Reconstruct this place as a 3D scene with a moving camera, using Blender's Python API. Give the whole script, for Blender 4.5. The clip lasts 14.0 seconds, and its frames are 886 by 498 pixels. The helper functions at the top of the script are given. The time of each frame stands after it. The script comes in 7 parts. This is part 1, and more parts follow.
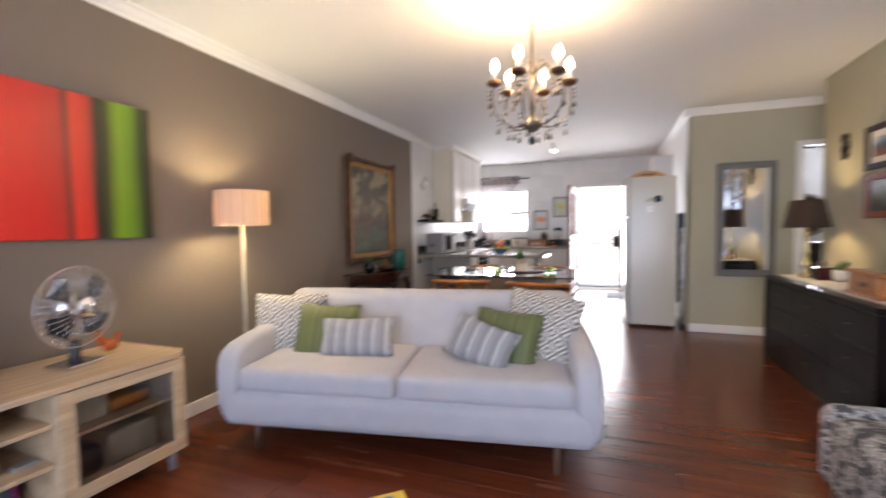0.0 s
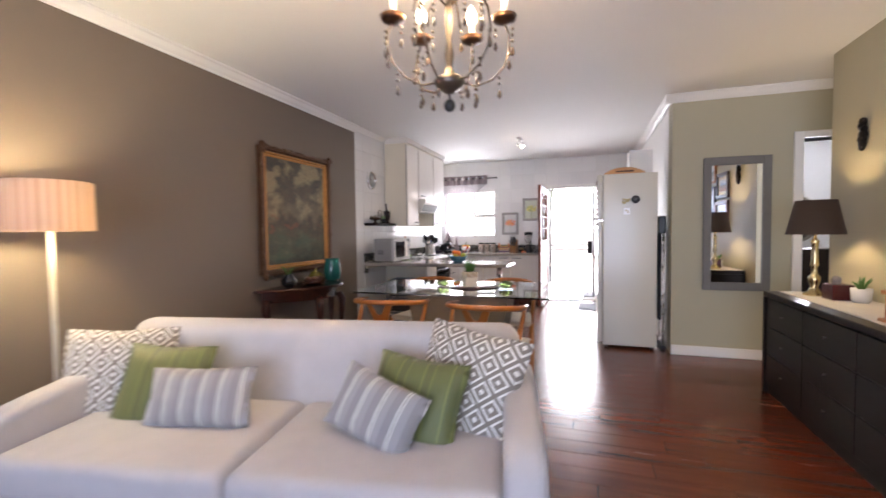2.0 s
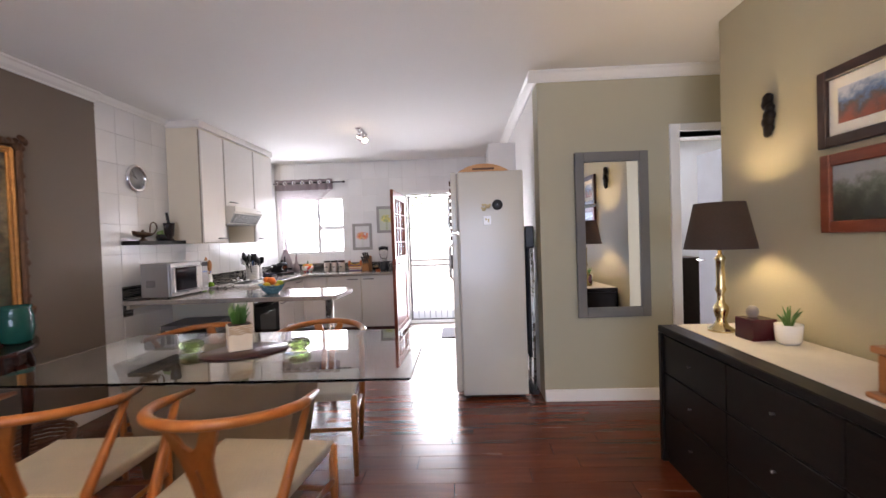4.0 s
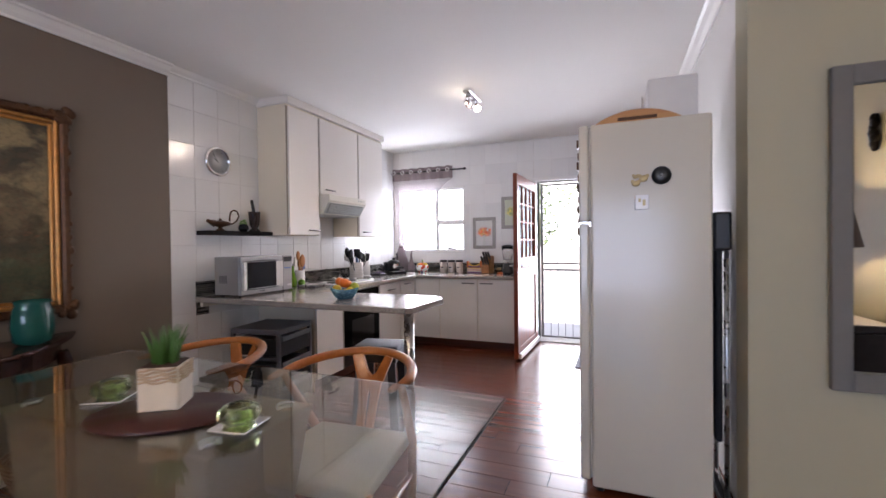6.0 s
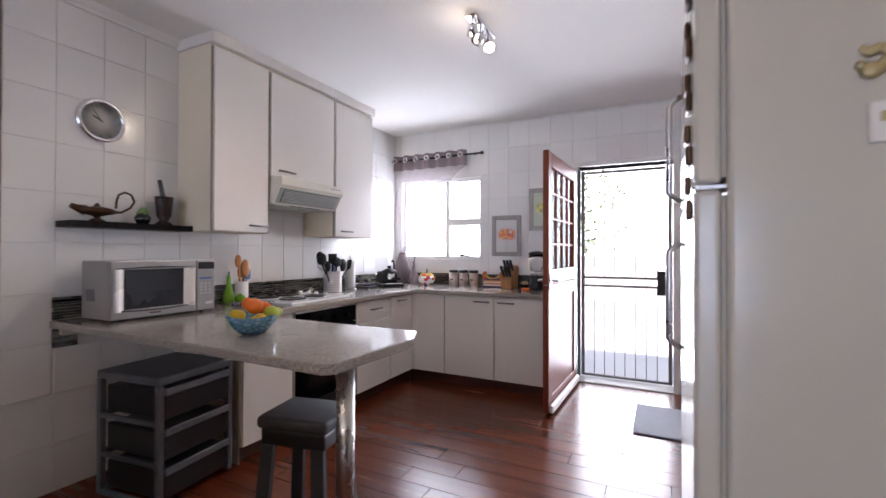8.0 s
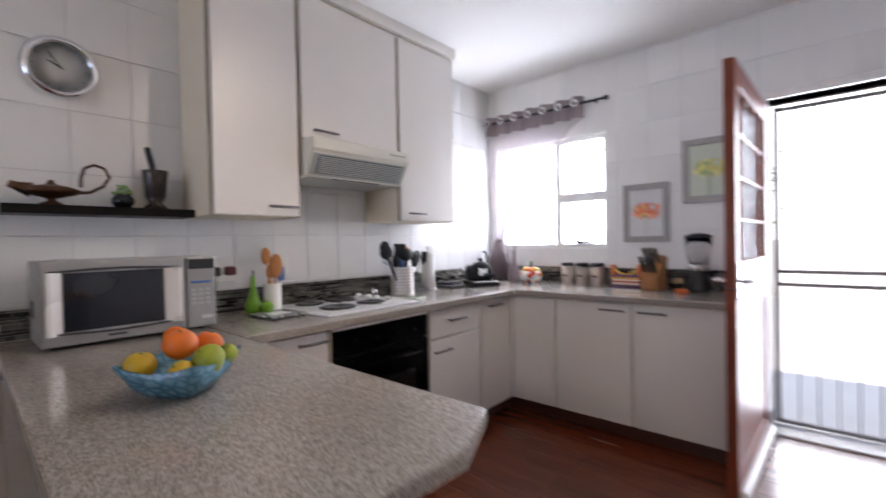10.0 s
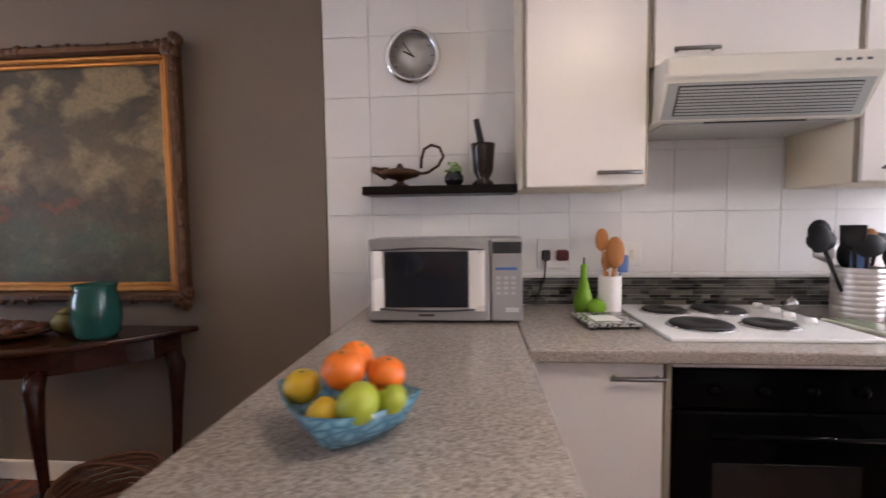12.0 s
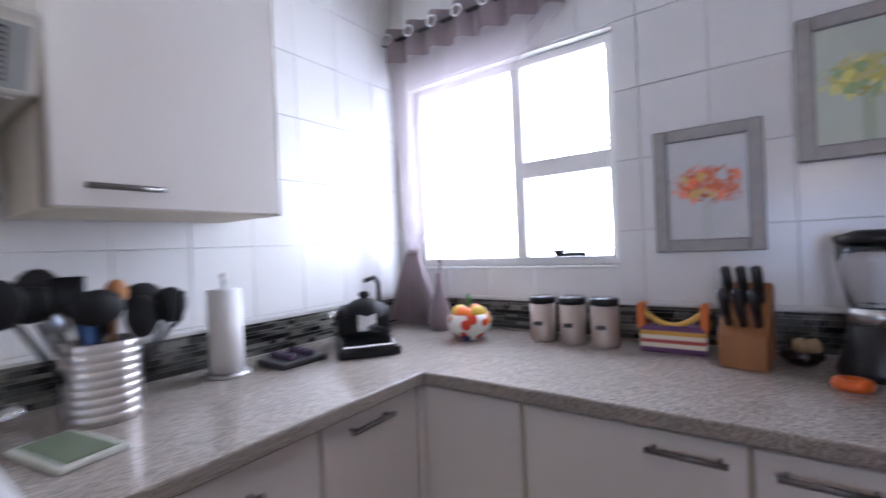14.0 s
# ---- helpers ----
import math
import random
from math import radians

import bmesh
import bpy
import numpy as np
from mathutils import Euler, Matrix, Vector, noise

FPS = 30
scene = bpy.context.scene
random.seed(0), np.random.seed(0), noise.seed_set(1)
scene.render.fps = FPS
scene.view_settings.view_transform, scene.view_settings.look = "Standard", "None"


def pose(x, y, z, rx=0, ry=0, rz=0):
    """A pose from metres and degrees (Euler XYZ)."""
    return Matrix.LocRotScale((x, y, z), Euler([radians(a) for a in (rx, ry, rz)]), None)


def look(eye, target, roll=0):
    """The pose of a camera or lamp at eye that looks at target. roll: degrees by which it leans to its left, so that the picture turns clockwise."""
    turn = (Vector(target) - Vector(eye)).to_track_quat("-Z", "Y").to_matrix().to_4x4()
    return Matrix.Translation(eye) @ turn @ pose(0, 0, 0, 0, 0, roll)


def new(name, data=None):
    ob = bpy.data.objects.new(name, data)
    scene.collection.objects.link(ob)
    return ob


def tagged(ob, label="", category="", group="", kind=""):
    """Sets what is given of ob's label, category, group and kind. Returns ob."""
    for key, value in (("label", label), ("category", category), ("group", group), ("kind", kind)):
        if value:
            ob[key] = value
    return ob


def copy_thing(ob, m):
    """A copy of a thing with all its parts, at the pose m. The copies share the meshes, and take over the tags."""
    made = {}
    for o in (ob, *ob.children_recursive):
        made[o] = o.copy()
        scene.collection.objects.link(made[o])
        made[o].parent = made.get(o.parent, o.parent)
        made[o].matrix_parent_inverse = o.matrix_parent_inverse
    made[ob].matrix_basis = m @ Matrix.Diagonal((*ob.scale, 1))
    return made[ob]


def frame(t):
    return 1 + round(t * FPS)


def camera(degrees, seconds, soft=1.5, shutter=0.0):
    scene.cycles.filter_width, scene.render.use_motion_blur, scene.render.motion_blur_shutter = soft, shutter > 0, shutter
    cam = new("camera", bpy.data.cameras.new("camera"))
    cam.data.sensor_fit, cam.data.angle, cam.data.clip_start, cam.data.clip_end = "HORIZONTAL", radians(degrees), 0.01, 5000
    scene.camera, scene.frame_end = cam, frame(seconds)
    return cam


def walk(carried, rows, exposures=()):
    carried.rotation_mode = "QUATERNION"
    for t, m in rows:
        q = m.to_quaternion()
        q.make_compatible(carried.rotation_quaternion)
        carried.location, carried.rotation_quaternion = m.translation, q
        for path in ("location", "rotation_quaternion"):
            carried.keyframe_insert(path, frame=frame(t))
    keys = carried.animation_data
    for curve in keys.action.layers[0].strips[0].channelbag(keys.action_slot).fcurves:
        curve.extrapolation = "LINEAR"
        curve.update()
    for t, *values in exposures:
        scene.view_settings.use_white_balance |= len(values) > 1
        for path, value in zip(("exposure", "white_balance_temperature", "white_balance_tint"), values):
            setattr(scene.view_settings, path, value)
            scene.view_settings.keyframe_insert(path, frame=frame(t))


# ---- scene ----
cam = camera(91.4, 14.0, 1.5, 0.5)
PATH = [
    (0, (2.601, 1.028, 1.232), (1.892, 2.896, 1.138), -0.8),
    (0.5, (2.582, 1.072, 1.214), (1.372, 2.65, 1.002), -0.8),
    (1, (2.555, 1.222, 1.195), (1.144, 2.622, 0.972), -1.4),
    (1.5, (2.595, 1.56, 1.247), (1.529, 3.25, 1.17), -0.3),
    (1.8, (2.67, 1.747, 1.233), (1.907, 3.594, 1.164), -1.7),
    (2, (2.692, 1.934, 1.25), (2.062, 3.831, 1.168), -0.7),
    (2.5, (2.758, 2.257, 1.267), (2.207, 4.179, 1.206), -0.3),
    (3, (2.766, 2.636, 1.289), (2.57, 4.626, 1.331), -1.4),
    (3.2, (2.762, 2.779, 1.306), (2.692, 4.778, 1.291), -2.0),
    (5.3, (3.093, 4.074, 1.265), (2.793, 6.05, 1.201), -0.6),
    (5.5, (3.08, 4.178, 1.265), (2.522, 6.098, 1.2), 0.6),
    (6, (2.985, 4.517, 1.25), (2.23, 6.369, 1.223), -0.7),
    (6.5, (2.905, 4.83, 1.228), (2.19, 6.696, 1.162), -1.8),
    (7, (2.867, 5.148, 1.219), (1.948, 6.921, 1.132), 0.0),
    (7.5, (2.815, 5.426, 1.202), (1.863, 7.184, 1.159), -0.5),
    (7.7, (2.783, 5.572, 1.214), (1.898, 7.365, 1.234), 0.2),
    (9.8, (2.383, 6.7, 1.200), (1.122, 8.25, 1.108), -1.8),
    (10, (2.287, 6.751, 1.198), (0.963, 8.25, 1.168), -1.2),
    (10.4, (2.143, 6.859, 1.184), (0.451, 7.925, 1.144), -0.3),
    (10.5, (2.126, 6.873, 1.181), (0.392, 7.868, 1.129), -0.2),
    (11, (1.988, 7.0, 1.192), (0.013, 7.301, 1.095), 0.7),
    (11.5, (1.928, 7.08, 1.216), (-0.065, 7.035, 1.054), -0.9),
    (12, (1.876, 7.315, 1.224), (-0.114, 7.161, 1.098), -0.7),
    (12.5, (1.785, 7.552, 1.235), (-0.203, 7.735, 1.118), -1.3),
    (13, (1.584, 7.798, 1.244), (-0.24, 8.618, 1.182), -1.5),
    (13.5, (1.504, 8.057, 1.217), (-0.053, 9.311, 1.156), -3.5),
    (13.8, (1.488, 8.248, 1.232), (0.137, 9.722, 1.195), -3.3),
    (14, (1.465, 8.334, 1.225), (0.295, 9.957, 1.215), -2.5),
]
EXPOSURES = [(0.0, 1.02, 6750, 17), (1.0, 1.06, 6750, 18), (1.5, 1.15, 6700, 19), (3.0, 1.12, 6750, 20), (5.5, 0.98, 6500, 21), (7.5, 0.84, 6350, 21), (10.0, 0.84, 6300, 18), (10.5, 0.72, 6350, 20), (11.0, 0.82, 6600, 22), (11.5, 1.0, 6900, 25), (12.5, 1.14, 6400, 20), (13.0, 1.06, 6050, 19), (13.5, 0.97, 5900, 19), (14.0, 0.54, 5750, 20)]
walk(cam, [(t, look(eye, target, roll)) for t, eye, target, roll in PATH], EXPOSURES)


# ---- world, sun and large lights ----
world = bpy.data.worlds.new("world")
scene.world = world
world.use_nodes = True
sky = world.node_tree.nodes.new("ShaderNodeTexSky")
sky.sky_type = "NISHITA"
sky.sun_disc = False
sky.sun_elevation = radians(52)
sky.sun_rotation = radians(205)
world.node_tree.links.new(sky.outputs[0], world.node_tree.nodes["Background"].inputs[0])
world.node_tree.nodes["Background"].inputs[1].default_value = 0.15


def lamp(name, kind, energy, colour, m, **more):
    data = bpy.data.lights.new(name, kind)
    data.energy, data.color = energy, colour
    if "size" in more:
        data.shape, data.size, data.size_y = "RECTANGLE", more["size"], more["size_y"]
    if "radius" in more:
        data.shadow_soft_size = more["radius"]
    if "spread" in more:
        data.spread = radians(more["spread"])
    ob = new(name, data)
    ob.matrix_world = m
    return ob


sun = lamp("sun", "SUN", 5.0, (1, 0.95, 0.88), look((0, 0, 0), (-math.sin(radians(205)) * math.cos(radians(52)), -math.cos(radians(205)) * math.cos(radians(52)), -math.sin(radians(52)))))
sun.data.angle = radians(0.5)
lamp("daylight_kitchen_door", "AREA", 13, (0.86, 0.92, 1), pose(2.42, 10.12, 1.05, -90, 0, 0), size=0.76, size_y=1.9, spread=105)
lamp("daylight_kitchen_window", "AREA", 15, (0.82, 0.90, 1), pose(0.58, 10.14, 1.57, -90, 0, 0), size=0.94, size_y=0.84)
lamp("daylight_patio_door", "AREA", 74, (0.50, 0.68, 1), pose(2.5, -0.88, 1.1, 90, 0, 0), size=2.9, size_y=2.0)
lamp("daylight_bedroom", "AREA", 62, (0.84, 0.88, 1), pose(5.3, 9.4, 1.5, -90, 0, 0), size=0.9, size_y=1.0)

# ---- building blocks ----


def shaped(bm, verts, faces):
    vs = [bm.verts.new(v) for v in verts]
    for f in faces:
        bm.faces.new([vs[i] for i in f])
    return bm


def box(x0, y0, z0, x1, y1, z1, bev=0.003, bm=None, seg=1):
    own = bmesh.new()
    r = bmesh.ops.create_cube(own, size=1)
    for v in r["verts"]:
        v.co = ((x0 + x1) / 2 + v.co.x * (x1 - x0), (y0 + y1) / 2 + v.co.y * (y1 - y0), (z0 + z1) / 2 + v.co.z * (z1 - z0))
    if bev:
        bmesh.ops.bevel(own, geom=own.edges[:], offset=bev, segments=seg, affect="EDGES", profile=0.5)
    return joined(bm, own)


def joined(bm, own):
    if bm is None:
        return own
    me = bpy.data.meshes.new("tmp")
    own.to_mesh(me)
    own.free()
    bm.from_mesh(me)
    bpy.data.meshes.remove(me)
    return bm


def lathe(profile, n=24, bm=None, at=(0, 0, 0), squash=1.0, cap=True):
    """A turned shape; profile: (radius, height) from the bottom up."""
    own = bmesh.new()
    verts, faces = [], []
    for r, z in profile:
        for i in range(n):
            a = 2 * math.pi * i / n
            verts.append((at[0] + r * math.cos(a), at[1] + r * squash * math.sin(a), at[2] + z))
    for k in range(len(profile) - 1):
        for i in range(n):
            j = (i + 1) % n
            faces.append((k * n + i, k * n + j, (k + 1) * n + j, (k + 1) * n + i))
    shaped(own, verts, faces)
    own.verts.ensure_lookup_table()
    if cap and profile[0][0] > 1e-4:
        own.faces.new([own.verts[i] for i in reversed(range(n))])
    if cap and profile[-1][0] > 1e-4:
        k = (len(profile) - 1) * n
        own.faces.new([own.verts[k + i] for i in range(n)])
    bmesh.ops.remove_doubles(own, verts=own.verts[:], dist=1e-5)
    for f in own.faces:
        f.smooth = True
    return joined(bm, own)


def tube(points, radius, n=8, bm=None, flat=1.0):
    """A bent rod through the points; radius: a number or one for each point."""
    own = bmesh.new()
    pts = [Vector(p) for p in points]
    rad = radius if isinstance(radius, (list, tuple)) else [radius] * len(pts)
    verts, faces = [], []
    side = None
    for k, p in enumerate(pts):
        d = (pts[min(k + 1, len(pts) - 1)] - pts[max(k - 1, 0)]).normalized()
        if side is None:
            side = d.orthogonal().normalized() if abs(d.z) > 0.9 else d.cross(Vector((0, 0, 1))).normalized()
        side = (side - d * side.dot(d)).normalized()
        up = d.cross(side)
        for i in range(n):
            a = 2 * math.pi * i / n
            verts.append(p + side * (rad[k] * math.cos(a)) + up * (rad[k] * flat * math.sin(a)))
    for k in range(len(pts) - 1):
        for i in range(n):
            j = (i + 1) % n
            faces.append((k * n + i, k * n + j, (k + 1) * n + j, (k + 1) * n + i))
    faces.append(tuple(reversed(range(n))))
    faces.append(tuple((len(pts) - 1) * n + i for i in range(n)))
    shaped(own, verts, faces)
    for f in own.faces:
        f.smooth = True
    bmesh.ops.recalc_face_normals(own, faces=own.faces[:])
    return joined(bm, own)


def ball(r, at=(0, 0, 0), bm=None, squash=(1, 1, 1), n=16):
    own = bmesh.new()
    bmesh.ops.create_uvsphere(own, u_segments=n, v_segments=max(6, n // 2), radius=r)
    for v in own.verts:
        v.co = (at[0] + v.co.x * squash[0], at[1] + v.co.y * squash[1], at[2] + v.co.z * squash[2])
    for f in own.faces:
        f.smooth = True
    return joined(bm, own)


def slab(outline, z0, z1, bev=0.004, bm=None):
    """A flat piece with the given outline."""
    own = bmesh.new()
    lo = [own.verts.new((x, y, z0)) for x, y in outline]
    hi = [own.verts.new((x, y, z1)) for x, y in outline]
    own.faces.new(list(reversed(lo)))
    own.faces.new(hi)
    n = len(outline)
    for i in range(n):
        own.faces.new((lo[i], lo[(i + 1) % n], hi[(i + 1) % n], hi[i]))
    bmesh.ops.recalc_face_normals(own, faces=own.faces[:])
    if bev:
        bmesh.ops.bevel(own, geom=[e for e in own.edges if abs(e.verts[0].co.z - e.verts[1].co.z) < 1e-5], offset=bev, segments=2, affect="EDGES", profile=0.5)
    return joined(bm, own)


def pillow(w, h, t, n=14, bm=None, power=2.6, lumps=0.0):
    """A stuffed cushion in the x-z plane, thickness along y."""
    own = bmesh.new()
    verts, faces = [], []
    for s in (1, -1):
        for i in range(n + 1):
            for j in range(n + 1):
                u, v = 2 * i / n - 1, 2 * j / n - 1
                puff = (max(0, 1 - abs(u) ** power) * max(0, 1 - abs(v) ** power)) ** 0.5
                pinch = 1 - 0.07 * (1 - abs(u)) * abs(v) - 0.07 * (1 - abs(v)) * abs(u)
                d = s * t / 2 * puff + lumps * noise.noise(Vector((u * 2.1, v * 2.3, s)))
                verts.append((u * w / 2 * pinch, d, v * h / 2 * pinch))
    m = (n + 1) * (n + 1)
    for s in (0, 1):
        for i in range(n):
            for j in range(n):
                q = [s * m + i * (n + 1) + j, s * m + (i + 1) * (n + 1) + j, s * m + (i + 1) * (n + 1) + j + 1, s * m + i * (n + 1) + j + 1]
                faces.append(q if s else q[::-1])
    shaped(own, verts, faces)
    bmesh.ops.remove_doubles(own, verts=own.verts[:], dist=0.0015)
    for f in own.faces:
        f.smooth = True
    return joined(bm, own)


def soft_box(x0, y0, z0, x1, y1, z1, r=0.05, bm=None, seg=4):
    own = box(x0, y0, z0, x1, y1, z1, r, None, seg)
    for f in own.faces:
        f.smooth = True
    return joined(bm, own)


def moved(bm, m):
    bmesh.ops.transform(bm, matrix=m, verts=bm.verts[:])
    return bm


def part(name, bm, material, parent=None, label=""):
    me = bpy.data.meshes.new(name)
    if len(bm.faces) < 20000:
        bmesh.ops.recalc_face_normals(bm, faces=bm.faces[:])
    bm.to_mesh(me)
    bm.free()
    me.materials.append(material)
    ob = new(name, me)
    if parent is not None:
        ob.parent = parent
    if label:
        ob["label"] = label
    return ob


def thing(name, label, category, m=None, group="", kind=""):
    ob = new(name)
    ob.empty_display_size = 0.1
    ob.matrix_basis = m if m is not None else Matrix.Identity(4)
    return tagged(ob, label, category, group, kind)


def single(name, bm, material, label, category, m=None, group="", kind=""):
    ob = part(name, bm, material)
    ob.matrix_basis = m if m is not None else Matrix.Identity(4)
    return tagged(ob, label, category, group, kind)


def structure(name, bm, material, label, category="structure", m=None):
    return single(name, bm, material, label, category, m, kind="structure")


# ---- materials ----


class Nodes:
    """A short way to write a node material."""

    def __init__(self, name):
        self.mat = bpy.data.materials.new(name)
        self.mat.use_nodes = True
        self.tree = self.mat.node_tree
        self.bsdf = self.tree.nodes["Principled BSDF"]
        self.coords = self.tree.nodes.new("ShaderNodeTexCoord").outputs["Object"]

    def add(self, kind, *links, **values):
        n = self.tree.nodes.new("ShaderNode" + kind)
        for key, value in values.items():
            if key in ("operation", "blend_type", "data_type", "feature", "wave_type", "bands_direction", "noise_dimensions", "distance", "interpolation_type"):
                if key == "operation":
                    n.operation = value
                elif key == "blend_type":
                    n.blend_type = value
                elif key == "data_type":
                    n.data_type = value
                elif key == "feature":
                    n.feature = value
                elif key == "wave_type":
                    n.wave_type = value
                elif key == "bands_direction":
                    n.bands_direction = value
            else:
                n.inputs[key].default_value = value
        for a, b in links:
            self.tree.links.new(a, n.inputs[b])
        return n

    def scaled(self, scale, coords=None, rotation=(0, 0, 0), offset=(0, 0, 0)):
        n = self.add("Mapping", (coords or self.coords, "Vector"))
        n.inputs["Scale"].default_value = scale
        n.inputs["Rotation"].default_value = rotation
        n.inputs["Location"].default_value = offset
        return n.outputs[0]

    def noise(self, scale, detail=3.0, rough=0.55, coords=None):
        n = self.add("TexNoise", (coords or self.coords, "Vector"))
        n.inputs["Scale"].default_value, n.inputs["Detail"].default_value, n.inputs["Roughness"].default_value = scale, detail, rough
        return n.outputs[0]

    def ramp(self, fac, stops, mode="LINEAR"):
        n = self.add("ValToRGB", (fac, "Fac"))
        r = n.color_ramp
        r.interpolation = mode
        while len(r.elements) < len(stops):
            r.elements.new(0.5)
        for e, (p, c) in zip(r.elements, stops):
            e.position, e.color = p, (*c, 1)
        return n.outputs[0]

    def mix(self, fac, a, b, blend="MIX"):
        n = self.tree.nodes.new("ShaderNodeMix")
        n.data_type, n.blend_type = "RGBA", blend
        for value, slot in ((fac, 0), (a, 6), (b, 7)):
            if isinstance(value, (int, float)):
                n.inputs[slot].default_value = value
            elif isinstance(value, tuple):
                n.inputs[slot].default_value = (*value, 1)
            else:
                self.tree.links.new(value, n.inputs[slot])
        return n.outputs[2]

    def math(self, op, a, b=0.0, c=0.0):
        n = self.tree.nodes.new("ShaderNodeMath")
        n.operation = op
        for i, value in enumerate((a, b, c)):
            if isinstance(value, (int, float)):
                n.inputs[i].default_value = value
            else:
                self.tree.links.new(value, n.inputs[i])
        return n.outputs[0]

    def axes(self, coords=None):
        n = self.add("SeparateXYZ", (coords or self.coords, 0))
        return n.outputs[0], n.outputs[1], n.outputs[2]

    def set(self, **values):
        names = {"base": "Base Color", "rough": "Roughness", "metal": "Metallic", "spec": "Specular IOR Level", "coat": "Coat Weight", "trans": "Transmission Weight", "ior": "IOR", "emit": "Emission Color", "power": "Emission Strength", "alpha": "Alpha", "sub": "Subsurface Weight", "sheen": "Sheen Weight"}
        for key, value in values.items():
            slot = self.bsdf.inputs[names[key]]
            if isinstance(value, (int, float)):
                slot.default_value = value
            elif isinstance(value, tuple):
                slot.default_value = (*value, 1)
            else:
                self.tree.links.new(value, slot)
        return self

    def bump(self, height, strength=0.2, distance=0.002):
        n = self.add("Bump", (height, "Height"))
        n.inputs["Strength"].default_value, n.inputs["Distance"].default_value = strength, distance
        self.tree.links.new(n.outputs[0], self.bsdf.inputs["Normal"])
        return self

    def random(self):
        return self.add("ObjectInfo").outputs["Random"]


def shade(c, k):
    return tuple(min(1, v * k) for v in c)


def plain(name, colour, rough=0.5, metal=0.0, var=0.12, scale=4.0, grain=90.0, bump=0.08, spec=0.5, **more):
    """Paint, plastic, metal or ceramic with soft blotches and a fine grain."""
    n = Nodes(name)
    blotch = n.noise(scale, 3)
    fine = n.noise(grain, 2)
    base = n.mix(n.math("MULTIPLY", blotch, 1.0), shade(colour, 1 - var), shade(colour, 1 + var))
    n.set(base=base, metal=metal, spec=spec, rough=n.math("MULTIPLY_ADD", blotch, 0.16, max(0.02, rough - 0.08)), **more)
    return n.bump(fine, bump, 0.0015).mat if bump else n.mat


def wood(name, dark, light, axis=0, rough=0.4, scale=1.0, coat=0.0, per_piece=False, spec=0.45):
    n = Nodes(name)
    s = [22.0 * scale] * 3
    s[axis] = 1.3 * scale
    c = n.coords
    if per_piece:
        shift = n.add("VectorMath", (c, 0), operation="ADD")
        comb = n.add("CombineXYZ", (n.math("MULTIPLY", n.random(), 37.0), 0), (n.math("MULTIPLY", n.random(), 11.0), 1))
        n.tree.links.new(comb.outputs[0], shift.inputs[1])
        c = shift.outputs[0]
    m = n.scaled(tuple(s), c)
    g = n.noise(1.0, 5, 0.6, m)
    s2 = [160.0 * scale] * 3
    s2[axis] = 5.0 * scale
    f = n.noise(1.0, 2, 0.5, n.scaled(tuple(s2), c))
    both = n.math("MULTIPLY_ADD", f, 0.3, n.math("MULTIPLY", g, 0.75))
    base = n.ramp(both, [(0.3, dark), (0.52, tuple((a + b) / 2 for a, b in zip(dark, light))), (0.72, light)])
    if per_piece:
        k = n.math("MULTIPLY_ADD", n.random(), 0.22, 0.89)
        base = n.mix(1.0, base, n.add("CombineXYZ", (k, 0), (k, 1), (k, 2)).outputs[0], "MULTIPLY")
    n.set(base=base, rough=n.math("MULTIPLY_ADD", g, 0.2, rough - 0.1), coat=coat, spec=spec)
    return n.bump(f, 0.12, 0.001).mat


def fabric(name, colour, var=0.12, rough=0.9, weave=420.0, bump=0.35):
    n = Nodes(name)
    x, y, z = n.axes()
    w1 = n.math("SINE", n.math("MULTIPLY", n.math("ADD", x, y), weave * 2))
    w2 = n.math("SINE", n.math("MULTIPLY", n.math("ADD", z, n.math("MULTIPLY", y, 0.7)), weave * 2))
    soft = n.noise(9.0, 3)
    speck = n.noise(260.0, 2)
    base = n.mix(soft, shade(colour, 1 - var), shade(colour, 1 + var))
    base = n.mix(n.math("MULTIPLY", speck, 0.35), base, shade(colour, 0.62))
    n.set(base=base, rough=rough, sheen=0.25, spec=0.2)
    return n.bump(n.math("ADD", n.math("MULTIPLY", w1, w2), speck), bump, 0.0012).mat


def glowing(name, colour, power, base=(0.9, 0.9, 0.9)):
    n = Nodes(name)
    n.set(base=base, emit=colour, power=power, rough=0.4)
    return n.mat


def glass(name, tint=(1, 1, 1), rough=0.0, ior=1.45):
    n = Nodes(name)
    n.set(base=tint, trans=1.0, rough=rough, ior=ior, spec=0.5)
    return n.mat


TAUPE = plain("taupe_wall_paint", (0.168, 0.133, 0.102), 0.62, var=0.05, scale=1.2, grain=220, bump=0.12)
SAGE = plain("pale_sage_wall_paint", (0.415, 0.388, 0.28), 0.62, var=0.05, scale=1.2, grain=220, bump=0.12)
WHITE = plain("white_wall_paint", (0.78, 0.77, 0.75), 0.6, var=0.04, scale=1.5, grain=220, bump=0.1)
CEIL = plain("ceiling_paint", (0.85, 0.84, 0.81), 0.72, var=0.03, scale=1.0, grain=9, bump=0.10, spec=0.3)
TRIM = plain("white_trim_gloss", (0.80, 0.79, 0.76), 0.35, var=0.04, bump=0.03)
GROUT = plain("pale_grout", (0.68, 0.66, 0.63), 0.85, var=0.1, scale=12)
BLACK = plain("black_plastic", (0.012, 0.012, 0.013), 0.35, var=0.2)
DARKGREY = plain("dark_grey_plastic", (0.045, 0.047, 0.055), 0.5, var=0.15)
GREYP = plain("grey_plastic", (0.14, 0.145, 0.16), 0.45, var=0.12)
